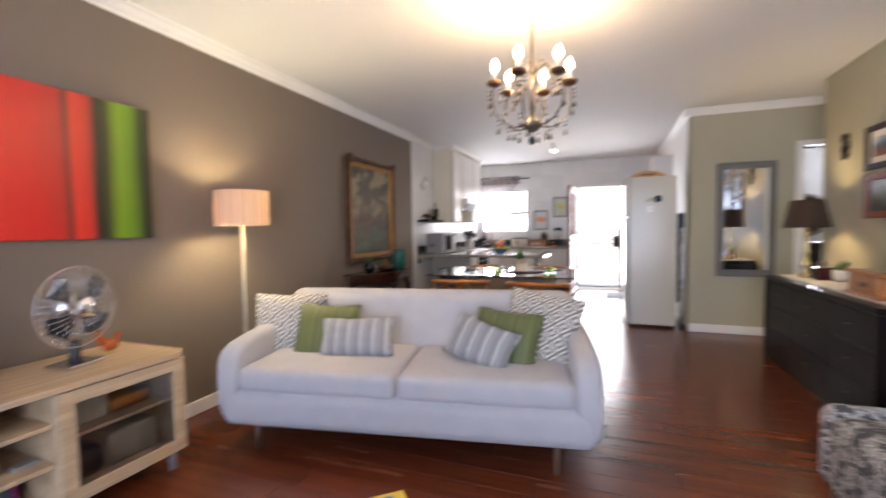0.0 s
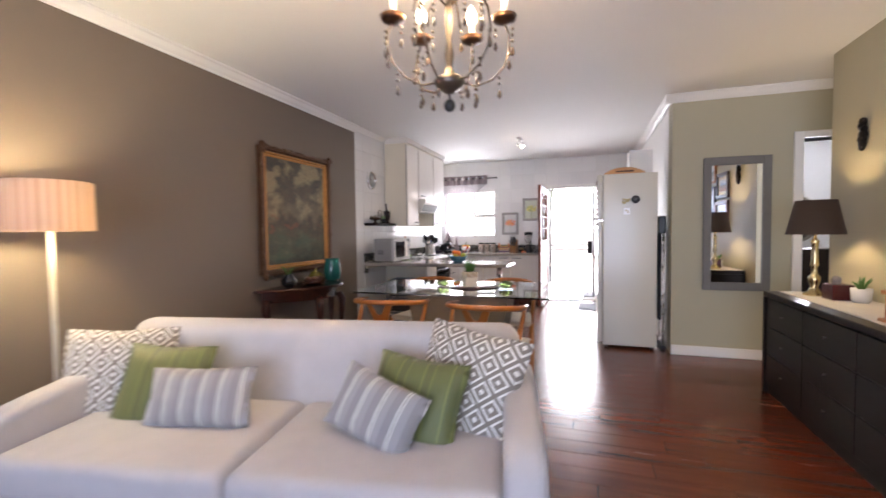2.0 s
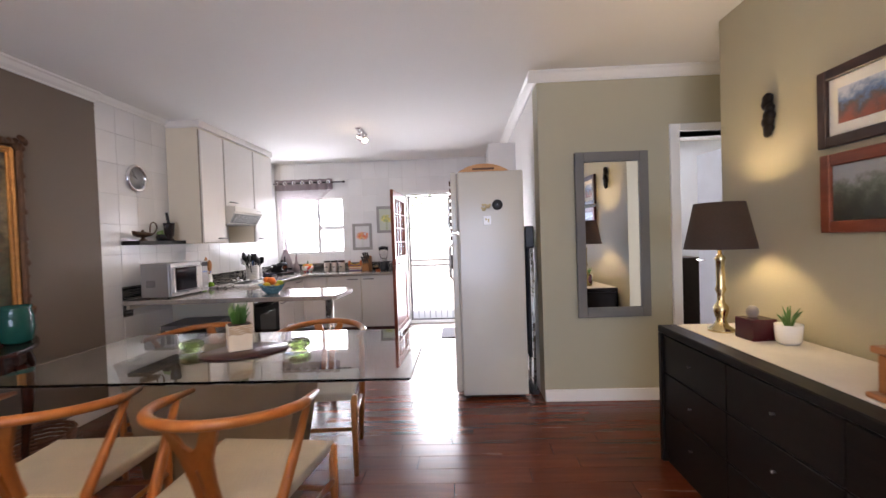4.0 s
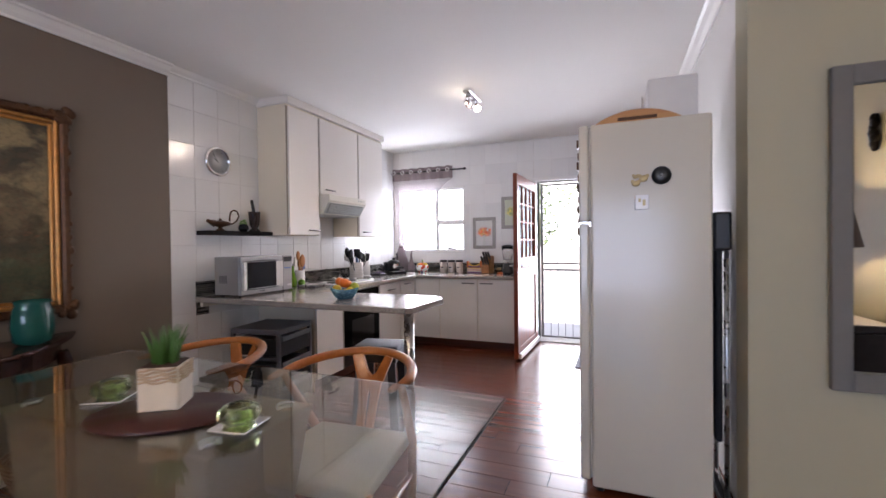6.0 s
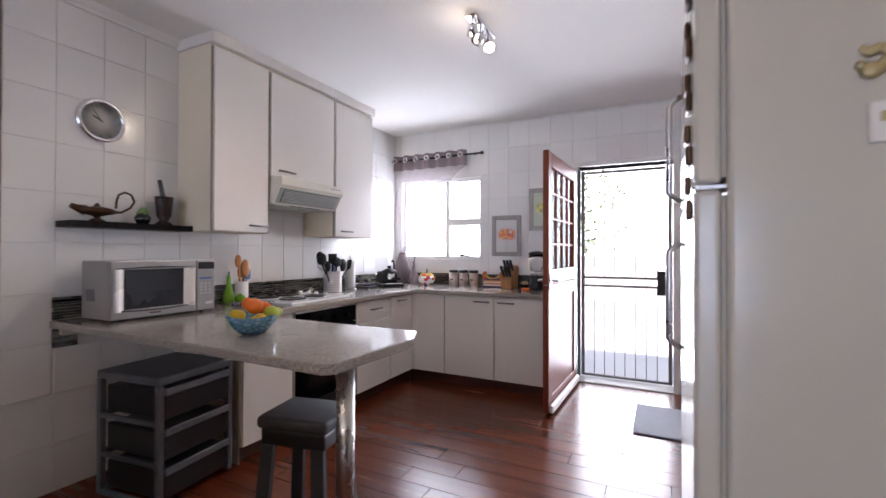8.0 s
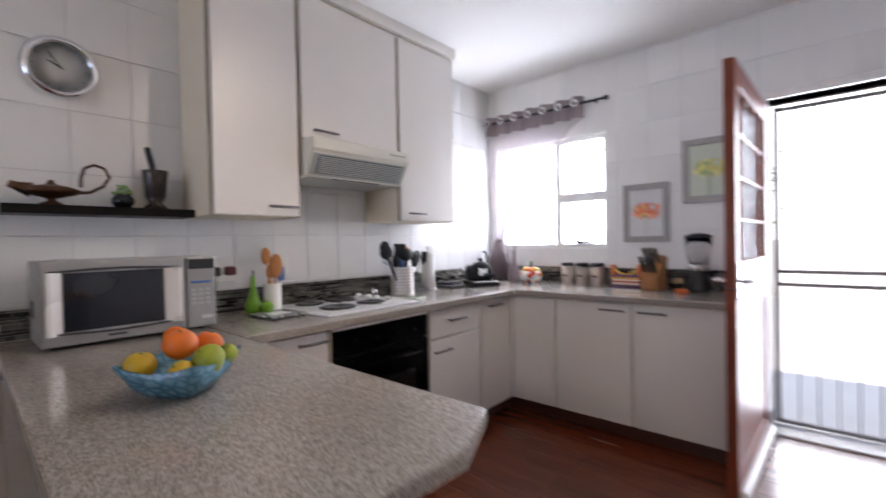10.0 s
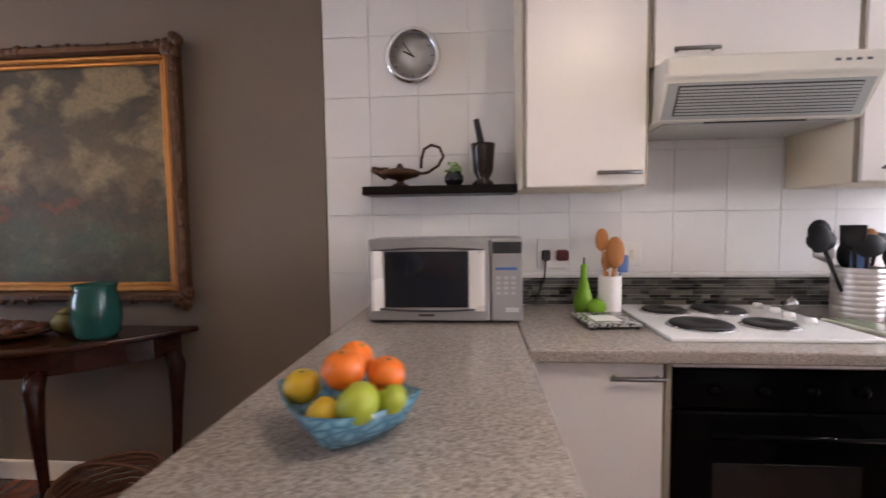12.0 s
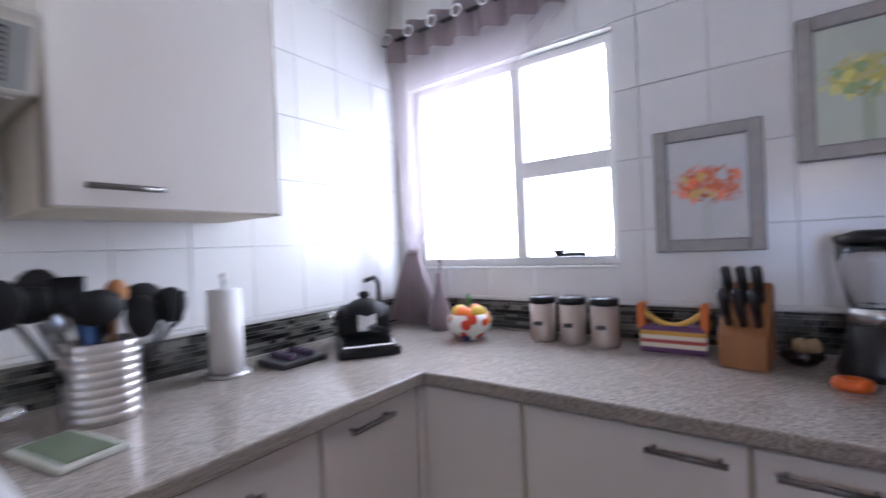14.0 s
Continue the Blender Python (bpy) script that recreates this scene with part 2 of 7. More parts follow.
STEEL = plain("brushed_steel", (0.62, 0.61, 0.60), 0.28, 1.0, var=0.06, scale=14)
HANDLE = plain("dark_satin_steel", (0.20, 0.185, 0.175), 0.32, 0.9, var=0.08)
CHROME = plain("chrome", (0.85, 0.85, 0.86), 0.07, 1.0, var=0.03, bump=0)
PEWTER = plain("aged_pewter_metal", (0.15, 0.125, 0.10), 0.35, 0.9, var=0.2, scale=20)
BRONZE = plain("dark_bronze", (0.075, 0.036, 0.018), 0.34, 0.75, var=0.3, scale=18)
IRON = plain("dark_iron", (0.03, 0.028, 0.027), 0.5, 0.6, var=0.25, scale=14)
CABINET = plain("cream_white_laminate", (0.76, 0.72, 0.67), 0.32, var=0.03, scale=1.5, grain=300, bump=0.04)
CABSIDE = plain("cream_board_edge", (0.72, 0.64, 0.50), 0.5, var=0.05, scale=3)
EDGEBAND = plain("taupe_edge_strip", (0.30, 0.255, 0.19), 0.5, var=0.08)
FRIDGE = plain("white_enamel", (0.61, 0.58, 0.495), 0.16, var=0.02, scale=1.5, grain=420, bump=0.05)
MIRROR = Nodes("mirror_silver").set(base=(0.9, 0.9, 0.9), rough=0.0, metal=1.0).mat
CLEAR = glass("clear_glass")
PANE = glass("window_glass", ior=1.03)
TABLEGLASS = glass("table_glass", (0.90, 0.95, 0.92), ior=1.5)
CHARCOAL = plain("mirror_frame_grey", (0.155, 0.15, 0.14), 0.6, var=0.12, scale=20)
CREAM = plain("cream_ceramic", (0.70, 0.66, 0.58), 0.35, var=0.05)
PORCELAIN = plain("white_porcelain", (0.82, 0.81, 0.78), 0.12, var=0.03, bump=0)
LEAF = plain("green_leaf", (0.06, 0.16, 0.03), 0.45, var=0.4, scale=30)
PALELEAF = plain("pale_green_leaf", (0.20, 0.34, 0.12), 0.45, var=0.3, scale=30)
RED = plain("glossy_red", (0.55, 0.02, 0.015), 0.25, var=0.15, scale=20)
FLOORWOOD = wood("red_brown_floor_board", (0.082, 0.0165, 0.0065), (0.170, 0.039, 0.0135), 0, 0.24, 0.6, 0.0, per_piece=True, spec=0.5)
GAPDARK = plain("dark_joint", (0.036, 0.013, 0.007), 0.8)
OAK = wood("pale_oak_board", (0.36, 0.235, 0.13), (0.56, 0.41, 0.26), 1, 0.5)
CHAIRWOOD = wood("amber_beech", (0.30, 0.090, 0.016), (0.46, 0.165, 0.038), 2, 0.35, 1.0, 0.2)
MAHOGANY = wood("red_mahogany", (0.018, 0.006, 0.004), (0.050, 0.014, 0.008), 1, 0.22, 1.0, 0.1, spec=0.3)
EBONY = wood("black_brown_wood", (0.006, 0.005, 0.0045), (0.014, 0.010, 0.008), 1, 0.34, 1.0, 0.0, spec=0.12)
DOORWOOD = wood("varnished_red_wood", (0.13, 0.025, 0.010), (0.24, 0.055, 0.022), 2, 0.45, 1.0, 0.0, spec=0.25)
SOFAFAB = fabric("pale_grey_upholstery", (0.46, 0.44, 0.45))
CORD = fabric("cream_paper_cord", (0.58, 0.51, 0.40), weave=160)
GILT = plain("dark_gilt", (0.42, 0.19, 0.05), 0.4, 0.55, var=0.5, scale=22, grain=160, bump=0.5)
GILTDARK = plain("carved_dark_gilt", (0.085, 0.036, 0.013), 0.45, 0.5, var=0.6, scale=30, grain=120, bump=0.7)


def granite():
    n = Nodes("speckled_granite")
    a = n.noise(135.0, 4, 0.7)
    b = n.noise(300.0, 2, 0.6)
    c = n.noise(5.0, 3)
    v = n.math("MULTIPLY_ADD", b, 0.45, n.math("MULTIPLY", a, 0.6))
    base = n.ramp(v, [(0.36, (0.085, 0.075, 0.068)), (0.455, (0.20, 0.172, 0.150)), (0.53, (0.325, 0.285, 0.248)), (0.64, (0.50, 0.445, 0.39))])
    base = n.mix(n.math("MULTIPLY", c, 0.35), base, (0.32, 0.285, 0.25))
    n.set(base=base, rough=0.11, spec=0.5)
    return n.mat


def tile_glaze():
    n = Nodes("white_wall_tile_glaze")
    k = n.math("MULTIPLY_ADD", n.random(), 0.07, 0.95)
    base = n.mix(1.0, n.mix(n.noise(3.0), (0.74, 0.735, 0.72), (0.80, 0.79, 0.775)), n.add("CombineXYZ", (k, 0), (k, 1), (k, 2)).outputs[0], "MULTIPLY")
    n.set(base=base, rough=0.16)
    return n.bump(n.noise(7.0, 2), 0.10, 0.004).mat


def mosaic_glass():
    n = Nodes("dark_mosaic_glass")
    r = n.add("NewGeometry").outputs["Random Per Island"]
    base = n.ramp(r, [(0.0, (0.006, 0.006, 0.006)), (0.3, (0.025, 0.023, 0.02)), (0.55, (0.055, 0.055, 0.048)), (0.8, (0.12, 0.115, 0.095)), (1.0, (0.20, 0.19, 0.17))])
    n.set(base=base, rough=0.12)
    return n.mat


GRANITE, TILE, MOSAIC = granite(), tile_glaze(), mosaic_glass()

# ---- the large structure ----
CEILING = 2.545
RIGHT, MIRRORWALL, KITCHENEAST = 4.46, 6.70, 3.49
structure("ground", box(-30, -30, -0.30, 40, 45, -0.16, 0), plain("pale_concrete", (0.62, 0.60, 0.57), 0.8, var=0.12, scale=1.2), "pale sunlit concrete yard around the house", "ground")
structure("floor", box(-0.2, -1.0, -0.12, 7.2, 10.0, -0.012, 0), GAPDARK, "dark base under the reddish floor boards", "floor")
structure("ceiling", box(-0.2, -1.0, CEILING, 7.2, 10.2, CEILING + 0.12, 0), CEIL, "white painted flat ceiling", "ceiling")
structure("wall_west_taupe", box(-0.2, -1.0, -0.012, 0.0, 6.655, CEILING, 0), TAUPE, "taupe painted living room wall", "wall")
wall_kitchen_west = structure("wall_west_kitchen", box(-0.2, 6.655, -0.012, -0.008, 10.2, CEILING, 0), GROUT, "white tiled kitchen wall", "wall")
# north wall with window and door openings
WX0, WX1, WZ0, WZ1 = 0.09, 1.06, 1.13, 2.01
DX0, DX1, DZ1 = 2.035, 2.84, 2.01
bm = box(-0.2, 10.008, -0.012, WX0, 10.2, CEILING, 0)
box(WX1, 10.008, -0.012, DX0, 10.2, CEILING, 0, bm)
box(DX1, 10.008, -0.012, KITCHENEAST + 0.2, 10.2, CEILING, 0, bm)
box(WX0, 10.008, -0.012, WX1, 10.2, WZ0, 0, bm)
box(WX0, 10.008, WZ1, WX1, 10.2, CEILING, 0, bm)
box(DX0, 10.008, DZ1, DX1, 10.2, CEILING, 0, bm)
wall_north = structure("wall_north", bm, GROUT, "white tiled kitchen wall with window and back door", "wall")
bm = box(KITCHENEAST, 6.90, -0.012, KITCHENEAST + 0.15, 10.008, CEILING, 0)
structure("wall_kitchen_east", bm, WHITE, "white kitchen wall behind the fridge", "wall")
OPX0, OPX1, OPZ = 4.54, 5.32, 2.05
bm = box(KITCHENEAST, MIRRORWALL, -0.012, OPX0, MIRRORWALL + 0.2, CEILING, 0)
box(OPX1, MIRRORWALL, -0.012, 7.2, MIRRORWALL + 0.2, CEILING, 0, bm)
box(OPX0, MIRRORWALL, OPZ, OPX1, MIRRORWALL + 0.2, CEILING, 0, bm)
structure("wall_mirror", bm, SAGE, "pale sage wall that carries the mirror", "wall")
structure("wall_east", box(RIGHT, -1.0, -0.012, RIGHT + 0.15, 6.01, CEILING, 0), SAGE, "pale sage wall with framed pictures", "wall")
structure("wall_passage_end", box(7.0, 6.01, -0.012, 7.2, 10.2, CEILING, 0), SAGE, "pale sage end wall of the passage", "wall")
structure("wall_passage_south", box(RIGHT + 0.15, 5.85, -0.012, 7.0, 6.01, CEILING, 0), SAGE, "pale sage passage wall", "wall")
structure("wall_bedroom_north", box(KITCHENEAST + 0.15, 9.5, -0.012, 7.0, 9.7, CEILING, 0), plain("pale_blue_wall_paint", (0.58, 0.62, 0.66), 0.6, var=0.05), "pale blue grey bedroom wall", "wall")
# south wall with a wide glass door
bm = box(-0.2, -1.0, -0.012, 0.95, -0.8, CEILING, 0)
box(4.05, -1.0, -0.012, RIGHT + 0.15, -0.8, CEILING, 0, bm)
box(0.95, -1.0, 2.15, 4.05, -0.8, CEILING, 0, bm)
structure("wall_south", bm, SAGE, "pale sage wall with a wide glass door", "wall")

# cornices and skirtings


def cornice(name, m, length, label):
    own = bmesh.new()
    prof = [(0, 0), (0.012, 0), (0.016, 0.012), (0.034, 0.03), (0.052, 0.056), (0.066, 0.064), (0.068, 0.075), (0, 0.075)]
    verts = [(x, y, z) for y in (0, length) for x, z in prof]
    k = len(prof)
    faces = [(i, (i + 1) % k, k + (i + 1) % k, k + i) for i in range(k)] + [tuple(range(k)), tuple(range(k, 2 * k))]
    shaped(own, verts, faces)
    return structure(name, own, TRIM, label, "cornice", m)


cornice("cornice_west", pose(0.0, -0.8, CEILING - 0.076), 7.455, "white coved cornice along the taupe wall")
cornice("cornice_mirror_wall", pose(KITCHENEAST - 0.066, MIRRORWALL, CEILING - 0.076, 0, 0, -90), 1.9, "white coved cornice above the mirror")
cornice("cornice_mirror_return", pose(KITCHENEAST, 9.9, CEILING - 0.076, 0, 0, 180), 3.2, "white coved cornice along the kitchen wall")
cornice("cornice_kitchen", pose(0.0, 6.66, CEILING - 0.05), 0.82, "white cornice above the kitchen tiles")


def skirting(name, x0, y0, x1, y1, label):
    return structure(name, box(x0, y0, 0.0, x1, y1, 0.095, 0.006, None, 2), TRIM, label, "baseboard")


skirting("baseboard_west", 0.0, -0.8, 0.018, 6.655, "white skirting board along the taupe wall")
skirting("baseboard_mirror_wall", KITCHENEAST + 0.0, MIRRORWALL - 0.018, OPX0 - 0.06, MIRRORWALL, "white skirting board below the mirror")
skirting("baseboard_east", RIGHT - 0.018, -0.8, RIGHT, 6.01, "white skirting board behind the console")
bm = box(OPX0 - 0.06, MIRRORWALL - 0.02, 0, OPX0 + 0.012, MIRRORWALL + 0.21, OPZ + 0.06, 0.004)
box(OPX1 - 0.012, MIRRORWALL - 0.02, 0, OPX1 + 0.06, MIRRORWALL + 0.21, OPZ + 0.06, 0.004, bm)
box(OPX0 + 0.012, MIRRORWALL - 0.02, OPZ, OPX1 - 0.012, MIRRORWALL + 0.21, OPZ + 0.06, 0.004, bm)
structure("door_frame_passage", bm, TRIM, "cream painted door frame to the bedroom", "door frame")

# wide glass door behind the start of the walk
door_1 = thing("door_1", "white framed sliding glass patio door", "door", kind="structure")
for x0, x1 in ((0.95, 1.98), (1.98, 3.01), (3.01, 4.05)):
    bm = box(x0, -0.93, 0, x0 + 0.05, -0.87, 2.15, 0.004)
    box(x1 - 0.05, -0.93, 0, x1, -0.87, 2.15, 0.004, bm)
    box(x0 + 0.05, -0.93, 0, x1 - 0.05, -0.87, 0.07, 0.004, bm)
    box(x0 + 0.05, -0.93, 2.09, x1 - 0.05, -0.87, 2.15, 0.004, bm)
    sash = part("sash", bm, TRIM, door_1)
    p = part("pane", box(x0 + 0.05, -0.903, 0.07, x1 - 0.05, -0.897, 2.09, 0), PANE, sash)
    p.visible_shadow = False

# kitchen window: fixed light and two openers
window_1 = thing("window_1", "white steel framed kitchen window", "window", kind="structure")
bm = box(WX0, 10.05, WZ0, WX0 + 0.035, 10.10, WZ1, 0.003)
box(WX1 - 0.035, 10.05, WZ0, WX1, 10.10, WZ1, 0.003, bm)
box(WX0 + 0.035, 10.05, WZ0, WX1 - 0.035, 10.10, WZ0 + 0.035, 0.003, bm)
box(WX0 + 0.035, 10.05, WZ1 - 0.035, WX1 - 0.035, 10.10, WZ1, 0.003, bm)
box(0.625, 10.045, WZ0 + 0.035, 0.675, 10.10, WZ1 - 0.035, 0.003, bm)
box(0.675, 10.045, 1.50, WX1 - 0.035, 10.10, 1.57, 0.003, bm)
window_frame = part("window_frame", bm, TRIM, window_1)
for x0, x1, z0, z1 in ((WX0 + 0.035, 0.625, WZ0 + 0.035, WZ1 - 0.035), (0.675, WX1 - 0.035, WZ0 + 0.035, 1.50), (0.675, WX1 - 0.035, 1.57, WZ1 - 0.035)):
    p = part("pane", box(x0, 10.07, z0, x1, 10.075, z1, 0), PANE, window_1)
    p.visible_shadow = False
for z in (1.185, 1.205, 1.470, 1.595, 1.625, 1.890, 1.920, 1.950):
    part("window_bar", tube([(0.66, 10.112, z), (WX1, 10.112, z)], 0.0045, 6), TRIM, window_1, "thin white horizontal bar")
part("window_sill", box(WX0, 10.0, WZ0 - 0.012, WX1, 10.05, WZ0, 0.003), TILE, window_1)
bm = box(0.80, 10.03, WZ0 + 0.036, 0.93, 10.045, WZ0 + 0.05, 0.002)
box(0.80, 10.02, WZ0 + 0.05, 0.84, 10.045, WZ0 + 0.062, 0.002, bm)
part("stay", bm, BLACK, window_1, "dark window stay")

# back door: frame, open stable door leaf, steel gate
bm = box(DX0 - 0.045, 9.985, 0, DX0, 10.16, DZ1 + 0.045, 0.003)
box(DX1, 9.985, 0, DX1 + 0.045, 10.16, DZ1 + 0.045, 0.003, bm)
box(DX0, 9.985, DZ1, DX1, 10.16, DZ1 + 0.045, 0.003, bm)
structure("door_frame_back", bm, TRIM, "white back door frame", "door frame")
structure("threshold", box(DX0, 9.99, -0.01, DX1, 10.25, 0.012, 0.003), TRIM, "pale door threshold", "threshold")

leaf = thing("door_2", "open varnished red-brown stable door with glazed top half", "door", pose(2.012, 9.965, 0.02, 0, 0, -92), kind="structure")
LW = 0.97


def leaf_half(name, z0, z1):
    own = box(0, -0.022, z0, 0.10, 0.022, z1, 0.004)
    box(LW - 0.10, -0.022, z0, LW, 0.022, z1, 0.004, own)
    box(0.10, -0.022, z0, LW - 0.10, 0.022, z0 + 0.11, 0.004, own)
    box(0.10, -0.022, z1 - 0.11, LW - 0.10, 0.022, z1, 0.004, own)
    return part(name, own, DOORWOOD, leaf)


lower = leaf_half("lower_leaf", 0.0, 0.945)
upper = leaf_half("upper_leaf", 0.951, 1.955)
part("panel", box(0.09, -0.010, 0.10, LW - 0.09, 0.010, 0.85, 0.004), DOORWOOD, lower)
bm = None
for i in range(1, 4):
    x = 0.10 + (LW - 0.2) * i / 4
    bm = box(x - 0.009, -0.012, 1.06, x + 0.009, 0.012, 1.846, 0.002, bm)
for i in range(1, 4):
    z = 1.06 + 0.786 * i / 4
    bm = box(0.10, -0.010, z - 0.009, LW - 0.10, 0.010, z + 0.009, 0.002, bm)
part("glazing_bar", bm, DOORWOOD, upper)
for i in range(4):
    for k in range(4):
        x0, z0 = 0.10 + (LW - 0.2) * i / 4 + 0.01, 1.06 + 0.786 * k / 4 + 0.01
        part("pane", box(x0, -0.002, z0, x0 + (LW - 0.2) / 4 - 0.02, 0.002, z0 + 0.786 / 4 - 0.02, 0), PANE, upper).visible_shadow = False
part("weather_bar", box(0.02, 0.022, 0.0, LW - 0.01, 0.055, 0.06, 0.012, None, 2), TRIM, lower, "pale painted weather bar")
for s in (1, -1):
    bm = tube([(LW - 0.05, s * 0.022, 0.98), (LW - 0.05, s * 0.07, 0.98), (LW - 0.07, s * 0.075, 0.98), (LW - 0.17, s * 0.075, 0.98)], 0.009)
    box(LW - 0.07, s * 0.024 - 0.003, 0.90, LW - 0.03, s * 0.024 + 0.003, 1.06, 0.002, bm)
    part("door_handle", bm, CHROME, lower, "chrome lever handle")

# Dark bars given a mid-grey colour: the yard's glare over them is painted in.
GATE = plain("glare_paled_gate_paint", (0.26, 0.25, 0.24), 0.5, 0.3, var=0.2, scale=14)
gate = thing("security_gate", "steel security gate across the back door, coloured grey for the glare", "gate", pose(DX0 + 0.01, 10.19, 0.02))
GW, GH = DX1 - DX0 - 0.02, DZ1 - 0.03
bm = box(0, -0.012, 0, 0.03, 0.012, GH, 0.002)
box(GW - 0.03, -0.012, 0, GW, 0.012, GH, 0.002, bm)
for z in (0.0, 0.86, 0.94, GH - 0.03):
    box(0.03, -0.012, z, GW - 0.03, 0.012, z + 0.022, 0.002, bm)
part("gate_frame", bm, GATE, gate)
for i in range(7):
    x = 0.03 + (GW - 0.06) * (i + 1) / 8
    for z0, z1 in ((0.022, 0.86), (0.962, GH - 0.03)):
        part("bar", box(x - 0.0035, -0.0035, z0, x + 0.0035, 0.0035, z1, 0), GATE, gate)
part("lock_box", box(GW - 0.12, -0.025, 0.80, GW - 0.03, 0.025, 1.02, 0.006), IRON, gate)

# the yard behind the back door
# Glowing sheet added beyond the yard so its sky reads blown-out white.
structure("backdrop", box(-90, 80, -1, 100, 80.5, 60, 0), glowing("sky_sheet_glow", (0.95, 0.99, 0.98), 1.15), "glowing white sheet far behind the yard, added for its washed-out sky", "backdrop")
structure("yard_wall", box(-6, 19.0, -0.16, 14, 19.2, 1.1, 0), plain("white_yard_wall", (0.72, 0.70, 0.66), 0.8), "low white yard wall in the sun", "wall")
HEDGE = plain("sunlit_foliage", (0.26, 0.33, 0.15), 0.7, var=0.5, scale=9)
rng = random.Random(5)
for k, (tx, ty) in enumerate(((4.6, 17.9), (6.9, 20.6), (0.2, 21.0), (-3.4, 19.4))):
    tree = thing("tree", "leafy green garden tree in bright sun", "tree", pose(tx, ty, -0.16), "garden trees")
    part("trunk", tube([(0, 0, 0), (0.05, 0.02, 0.8), (0, 0.05, 1.6), (0.1, 0, 2.6)], [0.1, 0.085, 0.07, 0.03]), wood("bark", (0.05, 0.035, 0.025), (0.12, 0.09, 0.06), 2, 0.8), tree)
    crown = bmesh.new()
    for i in range(650):
        a, r, z = rng.uniform(0, 6.283), 1.5 * math.sqrt(rng.random()), rng.uniform(-1.2, 1.7)
        r *= math.sqrt(max(0.05, 1 - (z / 1.9) ** 2)) * (0.75 + 0.35 * math.sin(3 * a + k))
        c = Vector((r * math.cos(a), r * math.sin(a), 2.5 + z))
        u = Vector((rng.uniform(-1, 1), rng.uniform(-1, 1), rng.uniform(-0.6, 0.6))).normalized() * rng.uniform(0.06, 0.12)
        v = u.orthogonal().normalized() * 0.05
        crown.faces.new([crown.verts.new(p) for p in (c - u, c + v, c + u, c - v)])
    part("crown", crown, HEDGE, tree)

# ---- kitchen ----
TOP = 0.862


def bar_handle(own_parent, x, y, z, length, along, out):
    """A bar pull: two posts and a rod. along and out are unit axes."""
    a, o = Vector(along), Vector(out)
    c = Vector((x, y, z))
    own = tube([c - a * length / 2 + o * 0.026, c + a * length / 2 + o * 0.026], 0.0068, 8)
    for s in (-1, 1):
        tube([c + a * s * (length / 2 - 0.015), c + a * s * (length / 2 - 0.015) + o * 0.026], 0.0045, 6, own)
    return part("handle", own, HANDLE, own_parent, "dark satin steel bar handle")


def base_unit(y0, y1, doors, label, east=True):
    """A base unit of the run along the west wall: doors given as (y0, y1, z0, z1, handle y, handle z)."""
    u = thing("base_cabinet", label, "cabinet", pose(0, 0, 0), "kitchen base cabinets")
    part("body", box(0.0, y0 + 0.001, 0.095, 0.605, y1 - 0.001, TOP - 0.042, 0.002), CABSIDE, u)
    for a, b, z0, z1, hy, hz in doors:
        d = part("door" if z1 - z0 > 0.25 else "drawer_front", box(0.606, a + 0.006, z0, 0.625, b - 0.006, z1, 0.002), CABINET, u)
        if hy:
            bar_handle(d, 0.625, hy, hz, 0.15, (0, 1, 0), (1, 0, 0))
    return u


base_unit(7.470, 7.850, [(7.470, 7.850, 0.10, 0.812, 7.765, 0.775)], "cream white base cabinet with one door beside the oven")
base_unit(8.500, 8.975, [(8.500, 8.975, 0.652, 0.812, 8.735, 0.742), (8.500, 8.975, 0.10, 0.643, 8.60, 0.575)], "cream white base cabinet with a drawer above a door")
base_unit(8.975, 9.340, [(8.975, 9.336, 0.10, 0.812, 9.13, 0.775)], "cream white narrow base cabinet in the kitchen corner")


def back_unit(x0, x1, hx, label):
    u = thing("base_cabinet", label, "cabinet", pose(0, 0, 0), "kitchen base cabinets")
    part("body", box(x0 + 0.001, 9.365, 0.095, x1 - 0.001, 9.99, TOP - 0.042, 0.002), CABSIDE, u)
    d = part("door", box(x0 + 0.006, 9.345, 0.10, x1 - 0.006, 9.364, 0.812, 0.002), CABINET, u)
    if hx:
        bar_handle(d, hx, 9.345, 0.775, 0.15, (1, 0, 0), (0, -1, 0))
    return u


back_unit(0.64, 0.965, None, "cream white corner base cabinet with a plain door")
back_unit(0.965, 1.445, 1.335, "cream white base cabinet with one door under the pictures")
back_unit(1.445, 1.925, 1.56, "cream white base cabinet with one door beside the back door")
KICK = wood("red_brown_kickboard", (0.045, 0.013, 0.008), (0.10, 0.032, 0.018), 0, 0.4)
structure("kickboard_west", box(0.54, 7.47, 0.0, 0.556, 9.40, 0.094, 0.001), KICK, "dark red-brown kickboard", "kickboard")
structure("kickboard_north", box(0.557, 9.42, 0.0, 1.925, 9.436, 0.094, 0.001), KICK, "dark red-brown kickboard", "kickboard")

# built-in oven
oven = thing("oven", "black glass built-in oven under the counter", "oven")
part("body", box(0.02, 7.856, 0.10, 0.60, 8.494, TOP - 0.045, 0.002), BLACK, oven)
OVENGLASS = plain("black_oven_glass", (0.002, 0.002, 0.0025), 0.10, var=0.1, bump=0, spec=0.06)
part("control_panel", box(0.602, 7.872, 0.685, 0.626, 8.488, 0.80, 0.004), OVENGLASS, oven)
odoor = part("oven_door", box(0.602, 7.872, 0.20, 0.630, 8.488, 0.677, 0.006), OVENGLASS, oven)
